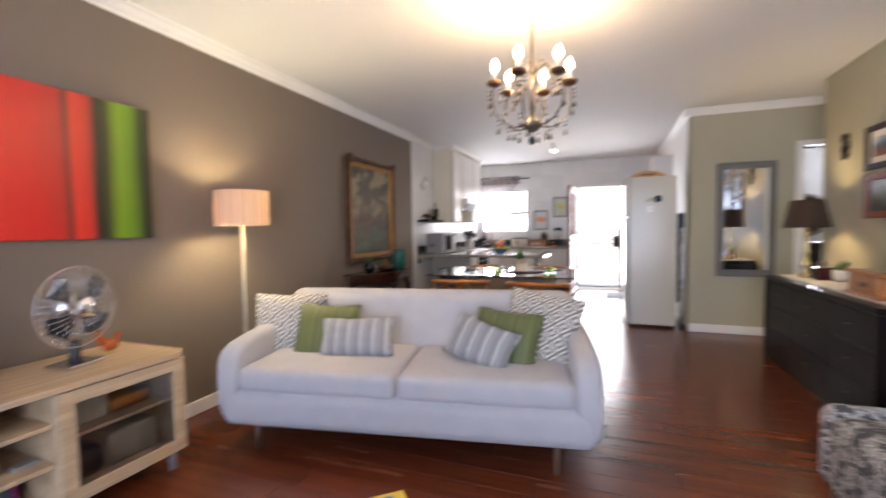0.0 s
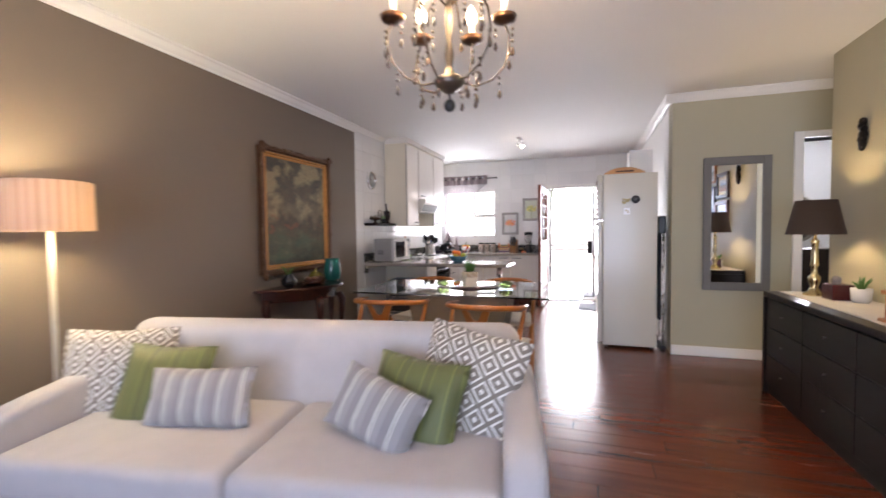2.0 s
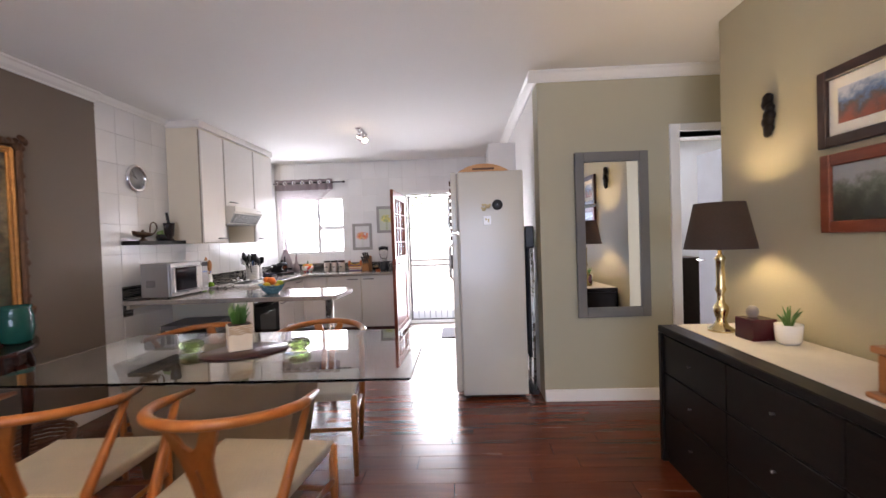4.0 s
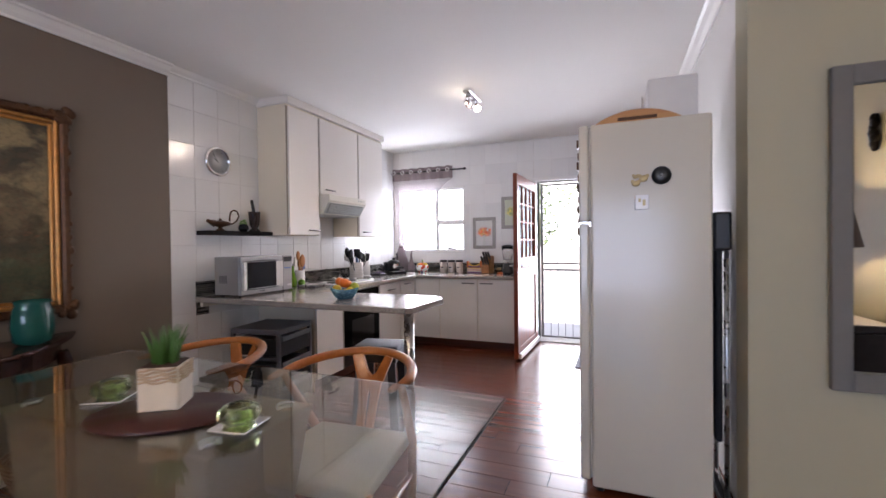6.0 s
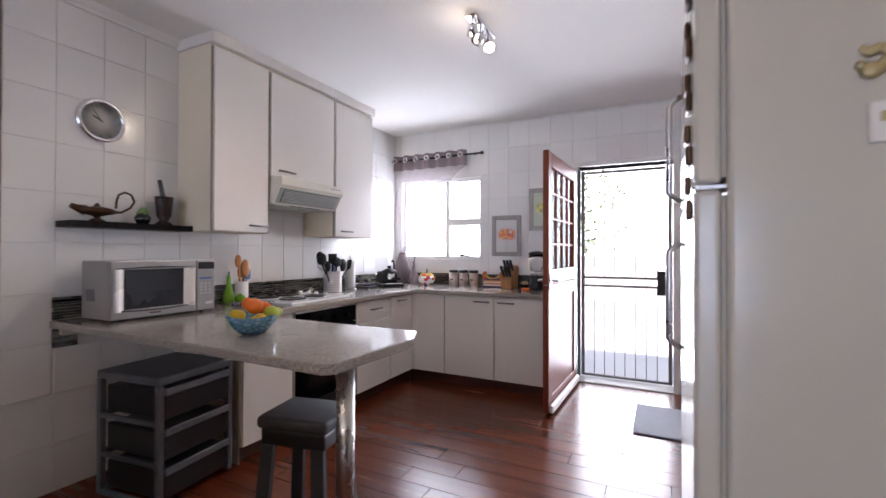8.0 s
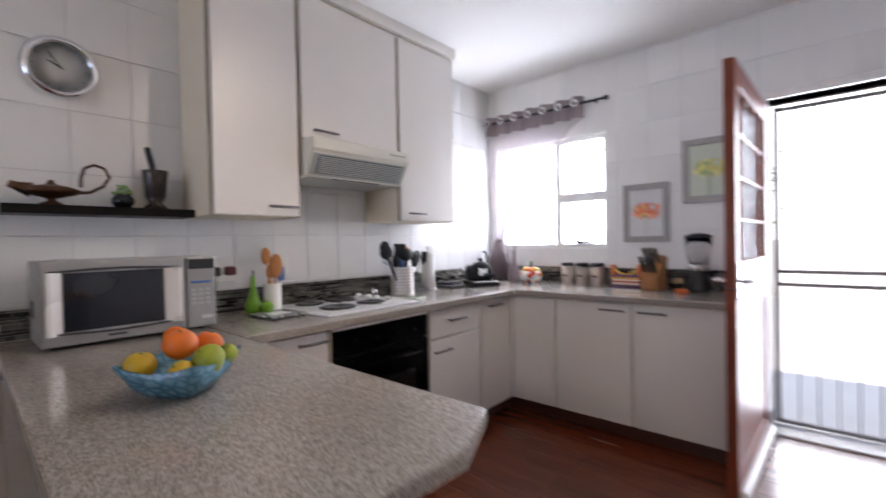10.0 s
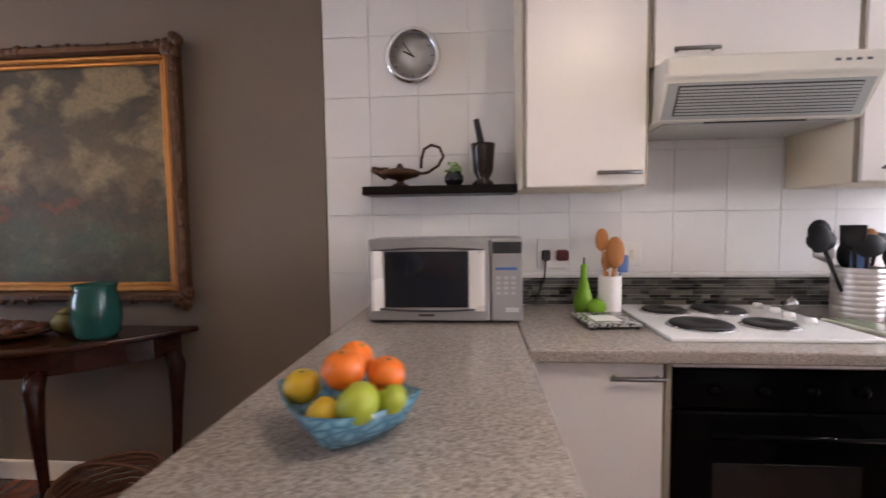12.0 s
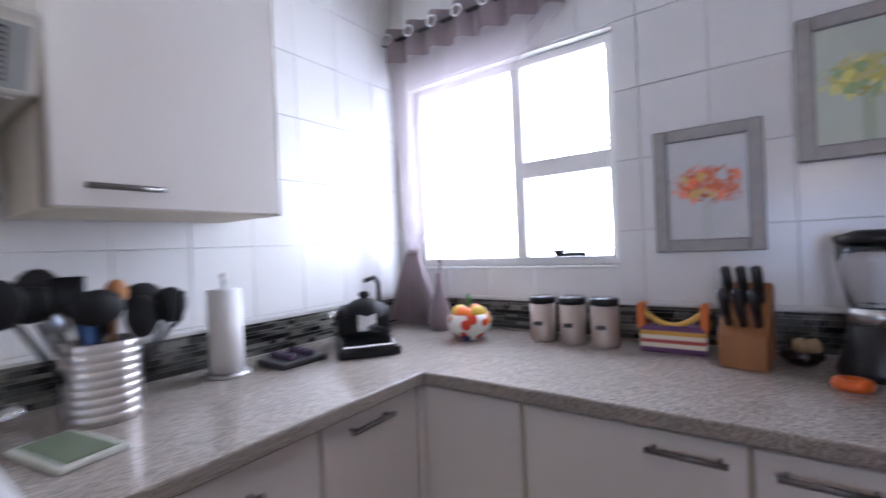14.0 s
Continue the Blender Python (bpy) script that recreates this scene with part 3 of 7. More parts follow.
part("window", box(0.6305, 7.98, 0.29, 0.633, 8.38, 0.53, 0.001), plain("smoked_glass", (0.015, 0.014, 0.014), 0.05, bump=0), odoor)
bm = tube([(0.668, 7.96, 0.625), (0.668, 8.40, 0.625)], 0.009)
for y in (7.98, 8.38):
    tube([(0.63, y, 0.625), (0.668, y, 0.625)], 0.007, 8, bm)
part("handle", bm, OVENGLASS, odoor)
for i in range(4):
    part("knob", moved(lathe([(0.018, 0), (0.017, 0.012), (0.012, 0.02), (0.0, 0.021)], 16), pose(0.626, 7.98 + 0.13 * i, 0.742, 0, 90, 0)), OVENGLASS, oven)
part("plinth", box(0.60, 7.872, 0.10, 0.622, 8.488, 0.195, 0.003), BLACK, oven)
part("filler_strip", box(0.602, 7.850, 0.10, 0.622, 7.869, 0.812, 0.002), EDGEBAND, oven)
part("trim", box(0.602, 7.872, 0.803, 0.624, 8.488, 0.818, 0.002), TRIM, oven)

# worktops
worktop = single("worktop", slab([(0.0, 7.462), (0.667, 7.462), (0.667, 9.318), (1.935, 9.318), (1.935, 9.992), (0.0, 9.992)], TOP - 0.038, TOP, 0.006), GRANITE, "grey speckled granite worktop along two walls", "worktop")
bc = thing("breakfast_counter", "grey speckled granite breakfast counter on a steel leg", "worktop")
part("slab", slab([(0.0, 6.84), (1.795, 6.825), (1.828, 6.855), (1.848, 7.300), (1.772, 7.459), (0.0, 7.459)], TOP - 0.038, TOP, 0.007), GRANITE, bc)
part("wall_batten", box(0.001, 6.88, TOP - 0.078, 0.03, 7.44, TOP - 0.039, 0.003), CABSIDE, bc)
structure("corner_post", box(0.60, 9.338, 0.10, 0.644, 9.363, 0.812, 0.001), CABINET, "cream corner post between the cabinets", "post")
legm = thing("counter_leg", "brushed steel tube leg under the breakfast counter", "table leg", pose(1.70, 7.06, 0))
part("tube", lathe([(0.034, 0.006), (0.034, TOP - 0.045)], 24), STEEL, legm)
part("foot", lathe([(0.055, 0.0), (0.055, 0.006), (0.036, 0.012)], 24), STEEL, legm)
part("flange", lathe([(0.036, TOP - 0.05), (0.06, TOP - 0.044), (0.06, TOP - 0.039)], 24), STEEL, legm)
structure("side_panel", box(0.0, 7.466, 0.0, 0.60, 7.4695, TOP - 0.04, 0), CABSIDE, "cream cabinet end panel", "panel")

# wall cabinets
CD = 0.345


def wall_unit(y0, y1, z0, hy, label):
    u = thing("wall_cabinet", label, "cabinet", None, "kitchen wall cabinets")
    part("body", box(0.002, y0 + 0.001, z0, CD - 0.022, y1 - 0.001, 2.475, 0.002), CABSIDE, u)
    d = part("door", box(CD - 0.021, y0 + 0.013, z0 + 0.003, CD - 0.002, y1 - 0.013, 2.455, 0.002), CABINET, u)
    bar_handle(d, CD - 0.002, hy, z0 + 0.045, 0.145, (0, 1, 0), (1, 0, 0))
    for y in (y0 + 0.006, y1 - 0.006):
        part("edge_strip", box(CD - 0.024, y - 0.0055, z0, CD - 0.014, y + 0.0055, 2.455, 0), EDGEBAND, u)
    return u


wall_unit(7.478, 7.902, 1.338, 7.797, "tall cream white wall cabinet above the microwave")
wall_unit(7.902, 8.565, 1.735, 8.04, "cream white wall cabinet above the cooker hood")
wall_unit(8.565, 9.095, 1.338, 8.70, "tall cream white wall cabinet beside the window")
structure("cabinet_cornice", box(0.0, 7.468, 2.476, CD + 0.012, 9.112, CEILING, 0.008, None, 2), CABINET, "cream moulding above the wall cabinets", "trim")

# cooker hood
hood = thing("cooker_hood", "cream white slimline cooker hood with a slatted grille", "cooker hood")
own = bmesh.new()
HY0, HY1 = 7.915, 8.558
prof = [(0.004, 1.731), (0.44, 1.731), (0.44, 1.672), (0.425, 1.662), (0.36, 1.545), (0.004, 1.545)]
verts = [(x, y, z) for y in (HY0, HY1) for x, z in prof]
k = len(prof)
shaped(own, verts, [(i, (i + 1) % k, k + (i + 1) % k, k + i) for i in range(k)] + [tuple(range(k)), tuple(range(k, 2 * k))])
bmesh.ops.bevel(own, geom=own.edges[:], offset=0.004, segments=1, affect="EDGES")
HOODM = plain("hood_enamel", (0.70, 0.67, 0.58), 0.3, var=0.03)
body = part("body", own, HOODM, hood)
HOODGREY = plain("hood_grey_plastic", (0.36, 0.37, 0.35), 0.5)
part("grille_surround", moved(box(-0.002, HY0 + 0.012, -0.060, 0.002, HY1 - 0.012, 0.056, 0.001), pose(0.394, 0, 1.604, 0, 29, 0)), HOODGREY, hood, "grey panel round the grille")
grille = part("grille", moved(box(-0.0, HY0 + 0.045, -0.048, 0.004, HY1 - 0.045, 0.048, 0.001), pose(0.394, 0, 1.604, 0, 29, 0)), plain("grille_grey", (0.045, 0.048, 0.046), 0.6), hood, "dark slotted grille")
for i in range(9):
    z = -0.040 + i * 0.010
    part("slat", moved(box(0.004, HY0 + 0.05, z - 0.0030, 0.008, HY1 - 0.05, z + 0.0030, 0), pose(0.394, 0, 1.604, 0, 29, 0)), HOODGREY, grille)
part("filter", box(0.05, HY0 + 0.03, 1.538, 0.34, HY1 - 0.03, 1.5445, 0.002), plain("hood_filter", (0.42, 0.42, 0.40), 0.5), hood)
part("light_strip", box(0.345, HY0 + 0.16, 1.540, 0.352, HY0 + 0.48, 1.5445, 0), BLACK, hood)
bm = None
for i in range(4):
    bm = box(0.4405, HY1 - 0.15 + i * 0.03, 1.698, 0.4435, HY1 - 0.135 + i * 0.03, 1.706, 0.001, bm)
part("switch", bm, GREYP, hood)

# hob
hob = thing("hob", "white electric hob with four dark solid plates", "hob", pose(0, 0, TOP))
part("base_plate", box(0.055, 7.885, 0.0, 0.575, 8.482, 0.012, 0.004, None, 2), plain("hob_enamel", (0.78, 0.78, 0.77), 0.15, var=0.03), hob)
PLATE = plain("cast_plate", (0.010, 0.009, 0.009), 0.5, var=0.3, scale=30)
for x, y, r in ((0.42, 8.045, 0.094), (0.19, 8.025, 0.078), (0.18, 8.225, 0.090), (0.41, 8.265, 0.076)):
    plate = part("hot_plate", lathe([(r, 0.012), (r, 0.021), (r - 0.006, 0.024), (0.028, 0.024), (0.026, 0.021), (0.0, 0.021)], 36, None, (x, y, 0)), PLATE, hob)
    part("ring", lathe([(r + 0.010, 0.0125), (r + 0.004, 0.016), (r + 0.001, 0.0165)], 36, None, (x, y, 0)), STEEL, plate)
for i in range(4):
    part("knob", lathe([(0.019, 0.012), (0.018, 0.022), (0.016, 0.033), (0.0, 0.034)], 16, None, (0.13 + i * 0.085, 8.40 + 0.008 * (i % 2), 0)), PORCELAIN, hob)

# fridge: its side faces the room, its doors face the kitchen
fridge = thing("fridge", "tall white fridge freezer with magnets on its side", "fridge", pose(2.80, 6.765, 0))
part("body", box(0.055, 0.0, 0.03, 0.575, 0.60, 1.822, 0.012, None, 3), FRIDGE, fridge)
for z0, z1 in ((0.06, 1.335), (1.347, 1.822)):
    dr = part("door", box(0.0, 0.004, z0, 0.047, 0.596, z1, 0.010, None, 3), FRIDGE, fridge)
    part("seal", box(0.0475, 0.012, z0 + 0.012, 0.0545, 0.588, z1 - 0.012, 0), plain("door_seal", (0.45, 0.43, 0.38), 0.7), dr)
    h0 = z1 - 0.42 if z0 < 1 else z0 + 0.02
    part("handle", tube([(-0.002, 0.55, h0), (-0.035, 0.55, h0 + 0.03), (-0.035, 0.55, h0 + 0.30), (-0.002, 0.55, h0 + 0.33)], 0.010), STEEL, dr)
part("hinge", box(0.0, 0.01, 1.3355, 0.06, 0.055, 1.3465, 0.002), CHROME, fridge)
for x in (0.09, 0.53):
    for y in (0.05, 0.55):
        part("foot", lathe([(0.02, 0), (0.02, 0.03)], 12, None, (x, y, 0)), BLACK, fridge)
rng = random.Random(3)
for i in range(9):
    z = 1.28 + i * 0.055
    single("door_magnet", box(-0.012, 0.03 + 0.05 * (i % 2), z, -0.0005, 0.075 + 0.05 * (i % 2), z + 0.04, 0.004, None, 2), BRONZE, "small dark magnet on the fridge door", "magnet", pose(2.80, 6.765, 0), "magnets on the fridge doors")
dial = thing("magnet_timer", "round black kitchen timer stuck on the fridge", "timer", pose(3.168, 6.7645, 1.552, 90, 0, 0) @ Matrix.Diagonal((0.85, 0.85, 1, 1)))
part("case", lathe([(0.046, 0.0), (0.050, 0.008), (0.047, 0.020), (0.020, 0.024), (0.0, 0.024)], 32), BLACK, dial)
part("knob", lathe([(0.008, 0.024), (0.006, 0.030), (0, 0.030)], 16), GREYP, dial)
note = thing("fridge_switch_card", "small white card magnet with gold marks", "magnet", pose(3.085, 6.7645, 1.432, 90, 0, 0) @ Matrix.Diagonal((0.9, 0.95, 1, 1)))
part("card", box(-0.033, -0.037, 0, 0.033, 0.037, 0.008, 0.003), PORCELAIN, note)
GOLD = plain("gold_print", (0.50, 0.40, 0.20), 0.4, 0.3, var=0.2, bump=0)
bm = box(-0.018, 0.000, 0.0082, -0.004, 0.018, 0.0092, 0)
box(0.004, -0.018, 0.0082, 0.018, 0.012, 0.0092, 0, bm)
part("print", bm, GOLD, note)
for x, z, r in ((3.060, 1.520, 0.018), (3.092, 1.542, 0.020), (3.058, 1.552, 0.012)):
    own = ball(r, (0, 0, 0), None, (1, 0.35, 0.8), 12)
    ball(r * 0.5, (r * 0.8, 0, r * 0.6), own, (1, 0.4, 1), 10)
    ball(r * 0.5, (-r * 0.8, 0, r * 0.6), own, (1, 0.4, 1), 10)
    single("fridge_magnet", own, GOLD, "small gilt butterfly shaped fridge magnet", "magnet", pose(x, 6.759, z), "gilt fridge magnets")
tray = thing("wooden_tray", "curved orange wood carrying tray on the fridge", "tray", pose(3.07, 6.99, 1.823))
TRAYW = wood("orange_wood", (0.36, 0.15, 0.045), (0.58, 0.30, 0.11), 0, 0.4)
for s in (-1, 1):
    own = bmesh.new()
    pts = []
    for i in range(21):
        u = -1 + 2 * i / 20
        pts.append((u * 0.205, 0.012 + 0.062 * (1 - abs(u) ** 2.2)))
    for (xa, za), (xb, zb) in zip(pts, pts[1:]):
        for y0, y1 in ((s * 0.13 - 0.007, s * 0.13 + 0.007),):
            vs = [own.verts.new(p) for p in ((xa, y0, 0.0), (xb, y0, 0.0), (xb, y0, zb), (xa, y0, za), (xa, y1, 0.0), (xb, y1, 0.0), (xb, y1, zb), (xa, y1, za))]
            for f in ((0, 1, 2, 3), (7, 6, 5, 4), (3, 2, 6, 7), (0, 4, 5, 1)):
                own.faces.new([vs[j] for j in f])
    bmesh.ops.remove_doubles(own, verts=own.verts[:], dist=1e-5)
    side = part("side", own, TRAYW, tray)
    # Hole isn't cut; a dark block paints the shade inside it.
    part("grip_hole", box(-0.09, s * 0.13 - 0.0085, 0.022, 0.09, s * 0.13 + 0.0085, 0.042, 0.003), BRONZE, side, "dark block for the shade in the hand hole")
part("bottom", box(-0.20, -0.122, 0.0, 0.20, 0.122, 0.012, 0.002), TRAYW, tray)
single("white_box", box(3.13, 7.05, 1.823, 3.36, 7.33, 2.10, 0.006), plain("white_card", (0.72, 0.71, 0.69), 0.7), "plain white box standing on the fridge", "box")
single("antenna", tube([(3.10, 7.02, 1.823), (3.10, 7.02, 2.0)], 0.004), STEEL, "thin grey rod standing on the fridge", "rod")
mop = thing("ironing_board", "folded steel and black ironing board in the fridge gap", "ironing board", pose(3.435, 6.86, 0))
part("board", soft_box(-0.035, 0.0, 0.30, -0.005, 0.30, 1.375, 0.014), plain("black_cover", (0.012, 0.012, 0.014), 0.8), mop)
for y in (0.02, 0.26):
    part("leg", tube([(0.012, y, 0.0), (0.012, y, 1.28)], 0.011), STEEL, mop)
part("crossbar", tube([(0.012, 0.02, 0.06), (0.012, 0.26, 0.06)], 0.009), STEEL, mop)
part("cap", box(-0.045, -0.012, 1.20, 0.03, 0.05, 1.38, 0.012, None, 2), BLACK, mop)
part("foot", box(-0.02, -0.02, 0.0, 0.035, 0.30, 0.035, 0.006), BLACK, mop)

# microwave
mw = thing("microwave", "silver microwave oven with dark glass door", "microwave", pose(0.10, 6.93, TOP))
MWM = plain("silver_plastic", (0.36, 0.35, 0.34), 0.35, 0.55, var=0.06)
# Grip colour is lightened to hold the bright reflections on the wedges.
GRIP = plain("reflection_pale_grip", (0.80, 0.77, 0.73), 0.28, 0.15, var=0.04)
part("case", box(0.0, 0.0, 0.012, 0.25, 0.545, 0.302, 0.006, None, 2), MWM, mw)
front = part("door", box(0.252, 0.0, 0.012, 0.272, 0.431, 0.302, 0.006, None, 2), MWM, mw)
part("glass", box(0.2725, 0.060, 0.060, 0.2765, 0.356, 0.258, 0.002), plain("microwave_glass", (0.012, 0.013, 0.018), 0.10, var=0.1, bump=0, spec=0.5), front, "dark glass")
for z, lift in ((0.262, 0.008), (0.056, -0.008)):
    part("recess_lip", tube([(0.2755, 0.022 + 0.388 * i / 12, z + lift * math.sin(math.pi * i / 12)) for i in range(13)], 0.0065, 8, None, 0.6), DARKGREY, front, "dark curved lip")
for y0, y1 in ((0.014, 0.058), (0.358, 0.414)):
    own = bmesh.new()
    shaped(own, [(0.2725, y0, 0.05), (0.2725, y1, 0.05), (0.2725, y1, 0.262), (0.2725, y0, 0.262), (0.2900, y0 if y0 < 0.1 else y1 - 0.012, 0.05), (0.2900, y0 + 0.012 if y0 < 0.1 else y1, 0.05), (0.2900, y0 + 0.012 if y0 < 0.1 else y1, 0.262), (0.2900, y0 if y0 < 0.1 else y1 - 0.012, 0.262)],
           [(0, 1, 2, 3), (4, 5, 6, 7), (0, 1, 5, 4), (1, 2, 6, 5), (2, 3, 7, 6), (3, 0, 4, 7)])
    part("grip", own, GRIP, front)
panel = part("control_panel", box(0.252, 0.435, 0.012, 0.272, 0.545, 0.302, 0.006, None, 2), MWM, mw)
part("display", box(0.2725, 0.441, 0.250, 0.2745, 0.540, 0.290, 0.001), BLACK, panel)
PALEKEY = plain("pale_keys", (0.46, 0.46, 0.45), 0.5)
for i in range(3):
    for k in range(4):
        part("key", box(0.2725, 0.452 + i * 0.026, 0.105 + k * 0.018, 0.2745, 0.468 + i * 0.026, 0.116 + k * 0.018, 0.0008), PALEKEY, panel)
part("start_key", box(0.2725, 0.45, 0.192, 0.2745, 0.525, 0.202, 0.001), plain("blue_print", (0.06, 0.14, 0.42), 0.5), panel)
part("open_key", box(0.2725, 0.485, 0.045, 0.2755, 0.53, 0.060, 0.002), STEEL, panel)
part("badge", box(0.2725, 0.18, 0.028, 0.2735, 0.235, 0.036, 0), DARKGREY, front)
bm = None
for i in range(7):
    bm = box(0.05 + i * 0.012, -0.0008, 0.10, 0.055 + i * 0.012, 0.0002, 0.16, 0, bm)
part("vent", bm, DARKGREY, mw)
for x in (0.03, 0.22):
    for y in (0.04, 0.50):
        part("foot", lathe([(0.012, 0), (0.012, 0.012)], 10, None, (x, y, 0)), BLACK, mw)

# shelf with its three things, and the clock
single("wall_shelf", box(0.0, 6.860, 1.334, 0.165, 7.476, 1.368, 0.002), EBONY, "black-brown floating wall shelf", "shelf")
clock = thing("wall_clock", "round chrome wall clock with a pale face", "clock", pose(0.0, 7.052, 1.925, 0, 90, 0))
part("rim", lathe([(0.095, 0.0), (0.118, 0.006), (0.120, 0.020), (0.108, 0.034), (0.096, 0.030), (0.094, 0.010)], 48, cap=False), CHROME, clock)
face = part("face", lathe([(0.094, 0.010), (0.0, 0.0105)], 48), plain("clock_face", (0.50, 0.50, 0.48), 0.4, var=0.03), clock)
for ang, ln, w in ((62, 0.045, 0.006), (35, 0.070, 0.004)):
    a = radians(ang)
    part("clock_hand", moved(box(-0.008, -w / 2, 0.013, ln, w / 2, 0.0145, 0), Matrix.Rotation(math.pi + a, 4, "Z")), BLACK, clock)
for i in range(12):
    a = i * math.pi / 6
    part("hour_mark", moved(box(0.078, -0.0015, 0.011, 0.088, 0.0015, 0.012, 0), Matrix.Rotation(a, 4, "Z")), DARKGREY, face)

oil = thing("oil_lamp_pot", "bronze footed oil lamp with a loop handle", "ornament", pose(0.088, 7.002, 1.368) @ Matrix.Diagonal((1.1, 1.1, 1.1, 1)))
part("bowl", lathe([(0.030, 0.0), (0.026, 0.008), (0.010, 0.018), (0.012, 0.026), (0.055, 0.040), (0.066, 0.055), (0.045, 0.066), (0.012, 0.074), (0.006, 0.088), (0.0, 0.090)], 24, None, (0, 0, 0), 1.25), BRONZE, oil)
part("spout", tube([(0, -0.05, 0.052), (0, -0.085, 0.062), (0, -0.105, 0.070)], [0.026, 0.015, 0.012]), BRONZE, oil)
part("loop", tube([(0, 0.06, 0.048), (0, 0.105, 0.053), (0, 0.145, 0.078), (0, 0.164, 0.112), (0, 0.150, 0.145), (0, 0.120, 0.155), (0, 0.092, 0.140), (0, 0.082, 0.105), (0, 0.080, 0.070)], 0.0055), BRONZE, oil)
pot = thing("small_succulent", "small black pot with a green succulent", "potted plant", pose(0.088, 7.226, 1.368))
part("pot", lathe([(0.026, 0), (0.040, 0.020), (0.040, 0.040), (0.028, 0.056), (0.030, 0.060), (0.024, 0.058)], 20), plain("black_glaze", (0.01, 0.01, 0.012), 0.08, bump=0), pot)
rng = random.Random(8)
own = bmesh.new()
for i in range(26):
    a = rng.uniform(0, 6.28)
    ball(rng.uniform(0.007, 0.011), (math.cos(a) * rng.uniform(0, 0.034), math.sin(a) * rng.uniform(0, 0.034), rng.uniform(0.060, 0.092)), own, (1, 1, 0.8), 6)
part("leaves", own, PALELEAF, pot)
mortar = thing("mortar", "dark wooden mortar with its pestle", "mortar", pose(0.088, 7.345, 1.368) @ Matrix.Diagonal((1.1, 1.1, 1.14, 1)))
DW = wood("dark_turned_wood", (0.010, 0.006, 0.005), (0.030, 0.015, 0.011), 2, 0.25)
part("cup", lathe([(0.040, 0), (0.040, 0.010), (0.022, 0.024), (0.036, 0.050), (0.043, 0.130), (0.046, 0.148), (0.040, 0.148), (0.034, 0.06), (0.0, 0.05)], 24), DW, mortar)
part("pestle", tube([(0.005, 0.012, 0.06), (0.0, -0.025, 0.235)], [0.014, 0.011]), BLACK, mortar)

# stacking drawers and stool under the counter
dw = thing("drawer_tower", "dark grey plastic drawer tower with three drawers", "drawer unit", pose(0.25, 6.93, 0, 0, 0, 7))
bm = box(0.0, 0.0, 0.585, 0.43, 0.43, 0.625, 0.008, None, 2)
for x in (0.0, 0.40):
    for y in (0.0, 0.40):
        box(x, y, 0.02, x + 0.03, y + 0.03, 0.585, 0.004, bm)
for z in (0.02, 0.205, 0.395):
    box(0.0, 0.03, z, 0.03, 0.40, z + 0.022, 0.002, bm)
    box(0.03, 0.0, z, 0.40, 0.02, z + 0.022, 0.002, bm)
    box(0.03, 0.41, z, 0.40, 0.43, z + 0.022, 0.002, bm)
part("frame", bm, plain("mid_grey_plastic", (0.085, 0.088, 0.10), 0.45, var=0.12), dw)
for z in (0.045, 0.230, 0.420):
    d = part("drawer", box(0.03, 0.033, z, 0.425, 0.397, z + 0.13, 0.006, None, 2), BLACK, dw)
    part("rail", box(0.425, 0.030, z + 0.115, 0.440, 0.400, z + 0.150, 0.004), GREYP, d)
stool = thing("step_stool", "dark plastic folding stool with splayed grey legs", "stool", pose(1.43, 7.15, 0, 0, 0, 12) @ Matrix.Diagonal((0.92, 0.92, 1.12, 1)))
part("seat", soft_box(-0.17, -0.14, 0.455, 0.17, 0.14, 0.50, 0.018), DARKGREY, stool)
part("skirt", box(-0.155, -0.125, 0.395, 0.155, 0.125, 0.455, 0.01, None, 2), BLACK, stool)
for sx in (-1, 1):
    for sy in (-1, 1):
        own = bmesh.new()
        shaped(own, [(sx * x, sy * y, z) for z, a in ((0, 0.03), (0.40, 0)) for x, y in ((0.09 + a, 0.105 + a), (0.15 + a, 0.105 + a), (0.15 + a, 0.130 + a), (0.09 + a, 0.130 + a))],
               [(0, 1, 2, 3), (4, 5, 6, 7), (0, 1, 5, 4), (1, 2, 6, 5), (2, 3, 7, 6), (3, 0, 4, 7)])
        part("leg", own, DARKGREY, stool)

lamp("spot_light", "POINT", 0.6, (1, 0.86, 0.66), pose(1.76, 8.02, CEILING - 0.17), radius=0.03)
for target, watts in (((0.7, 7.2, 1.0), 14), ((0.6, 8.6, 0.6), 4)):
    beam = lamp("spot_beam", "SPOT", watts, (1, 0.86, 0.68), look((1.76, 8.02, CEILING - 0.17), target), radius=0.04)
    beam.data.spot_size, beam.data.spot_blend = radians(95), 0.9
# ceiling spot bar
spot = thing("ceiling_spotlight", "chrome ceiling bar with three swivel spots", "ceiling light", pose(1.80, 8.14, CEILING))
part("plate", box(-0.035, -0.16, -0.022, 0.035, 0.16, 0.0, 0.006), CHROME, spot)
BULB = glowing("spot_bulb", (1.0, 0.88, 0.70), 14)
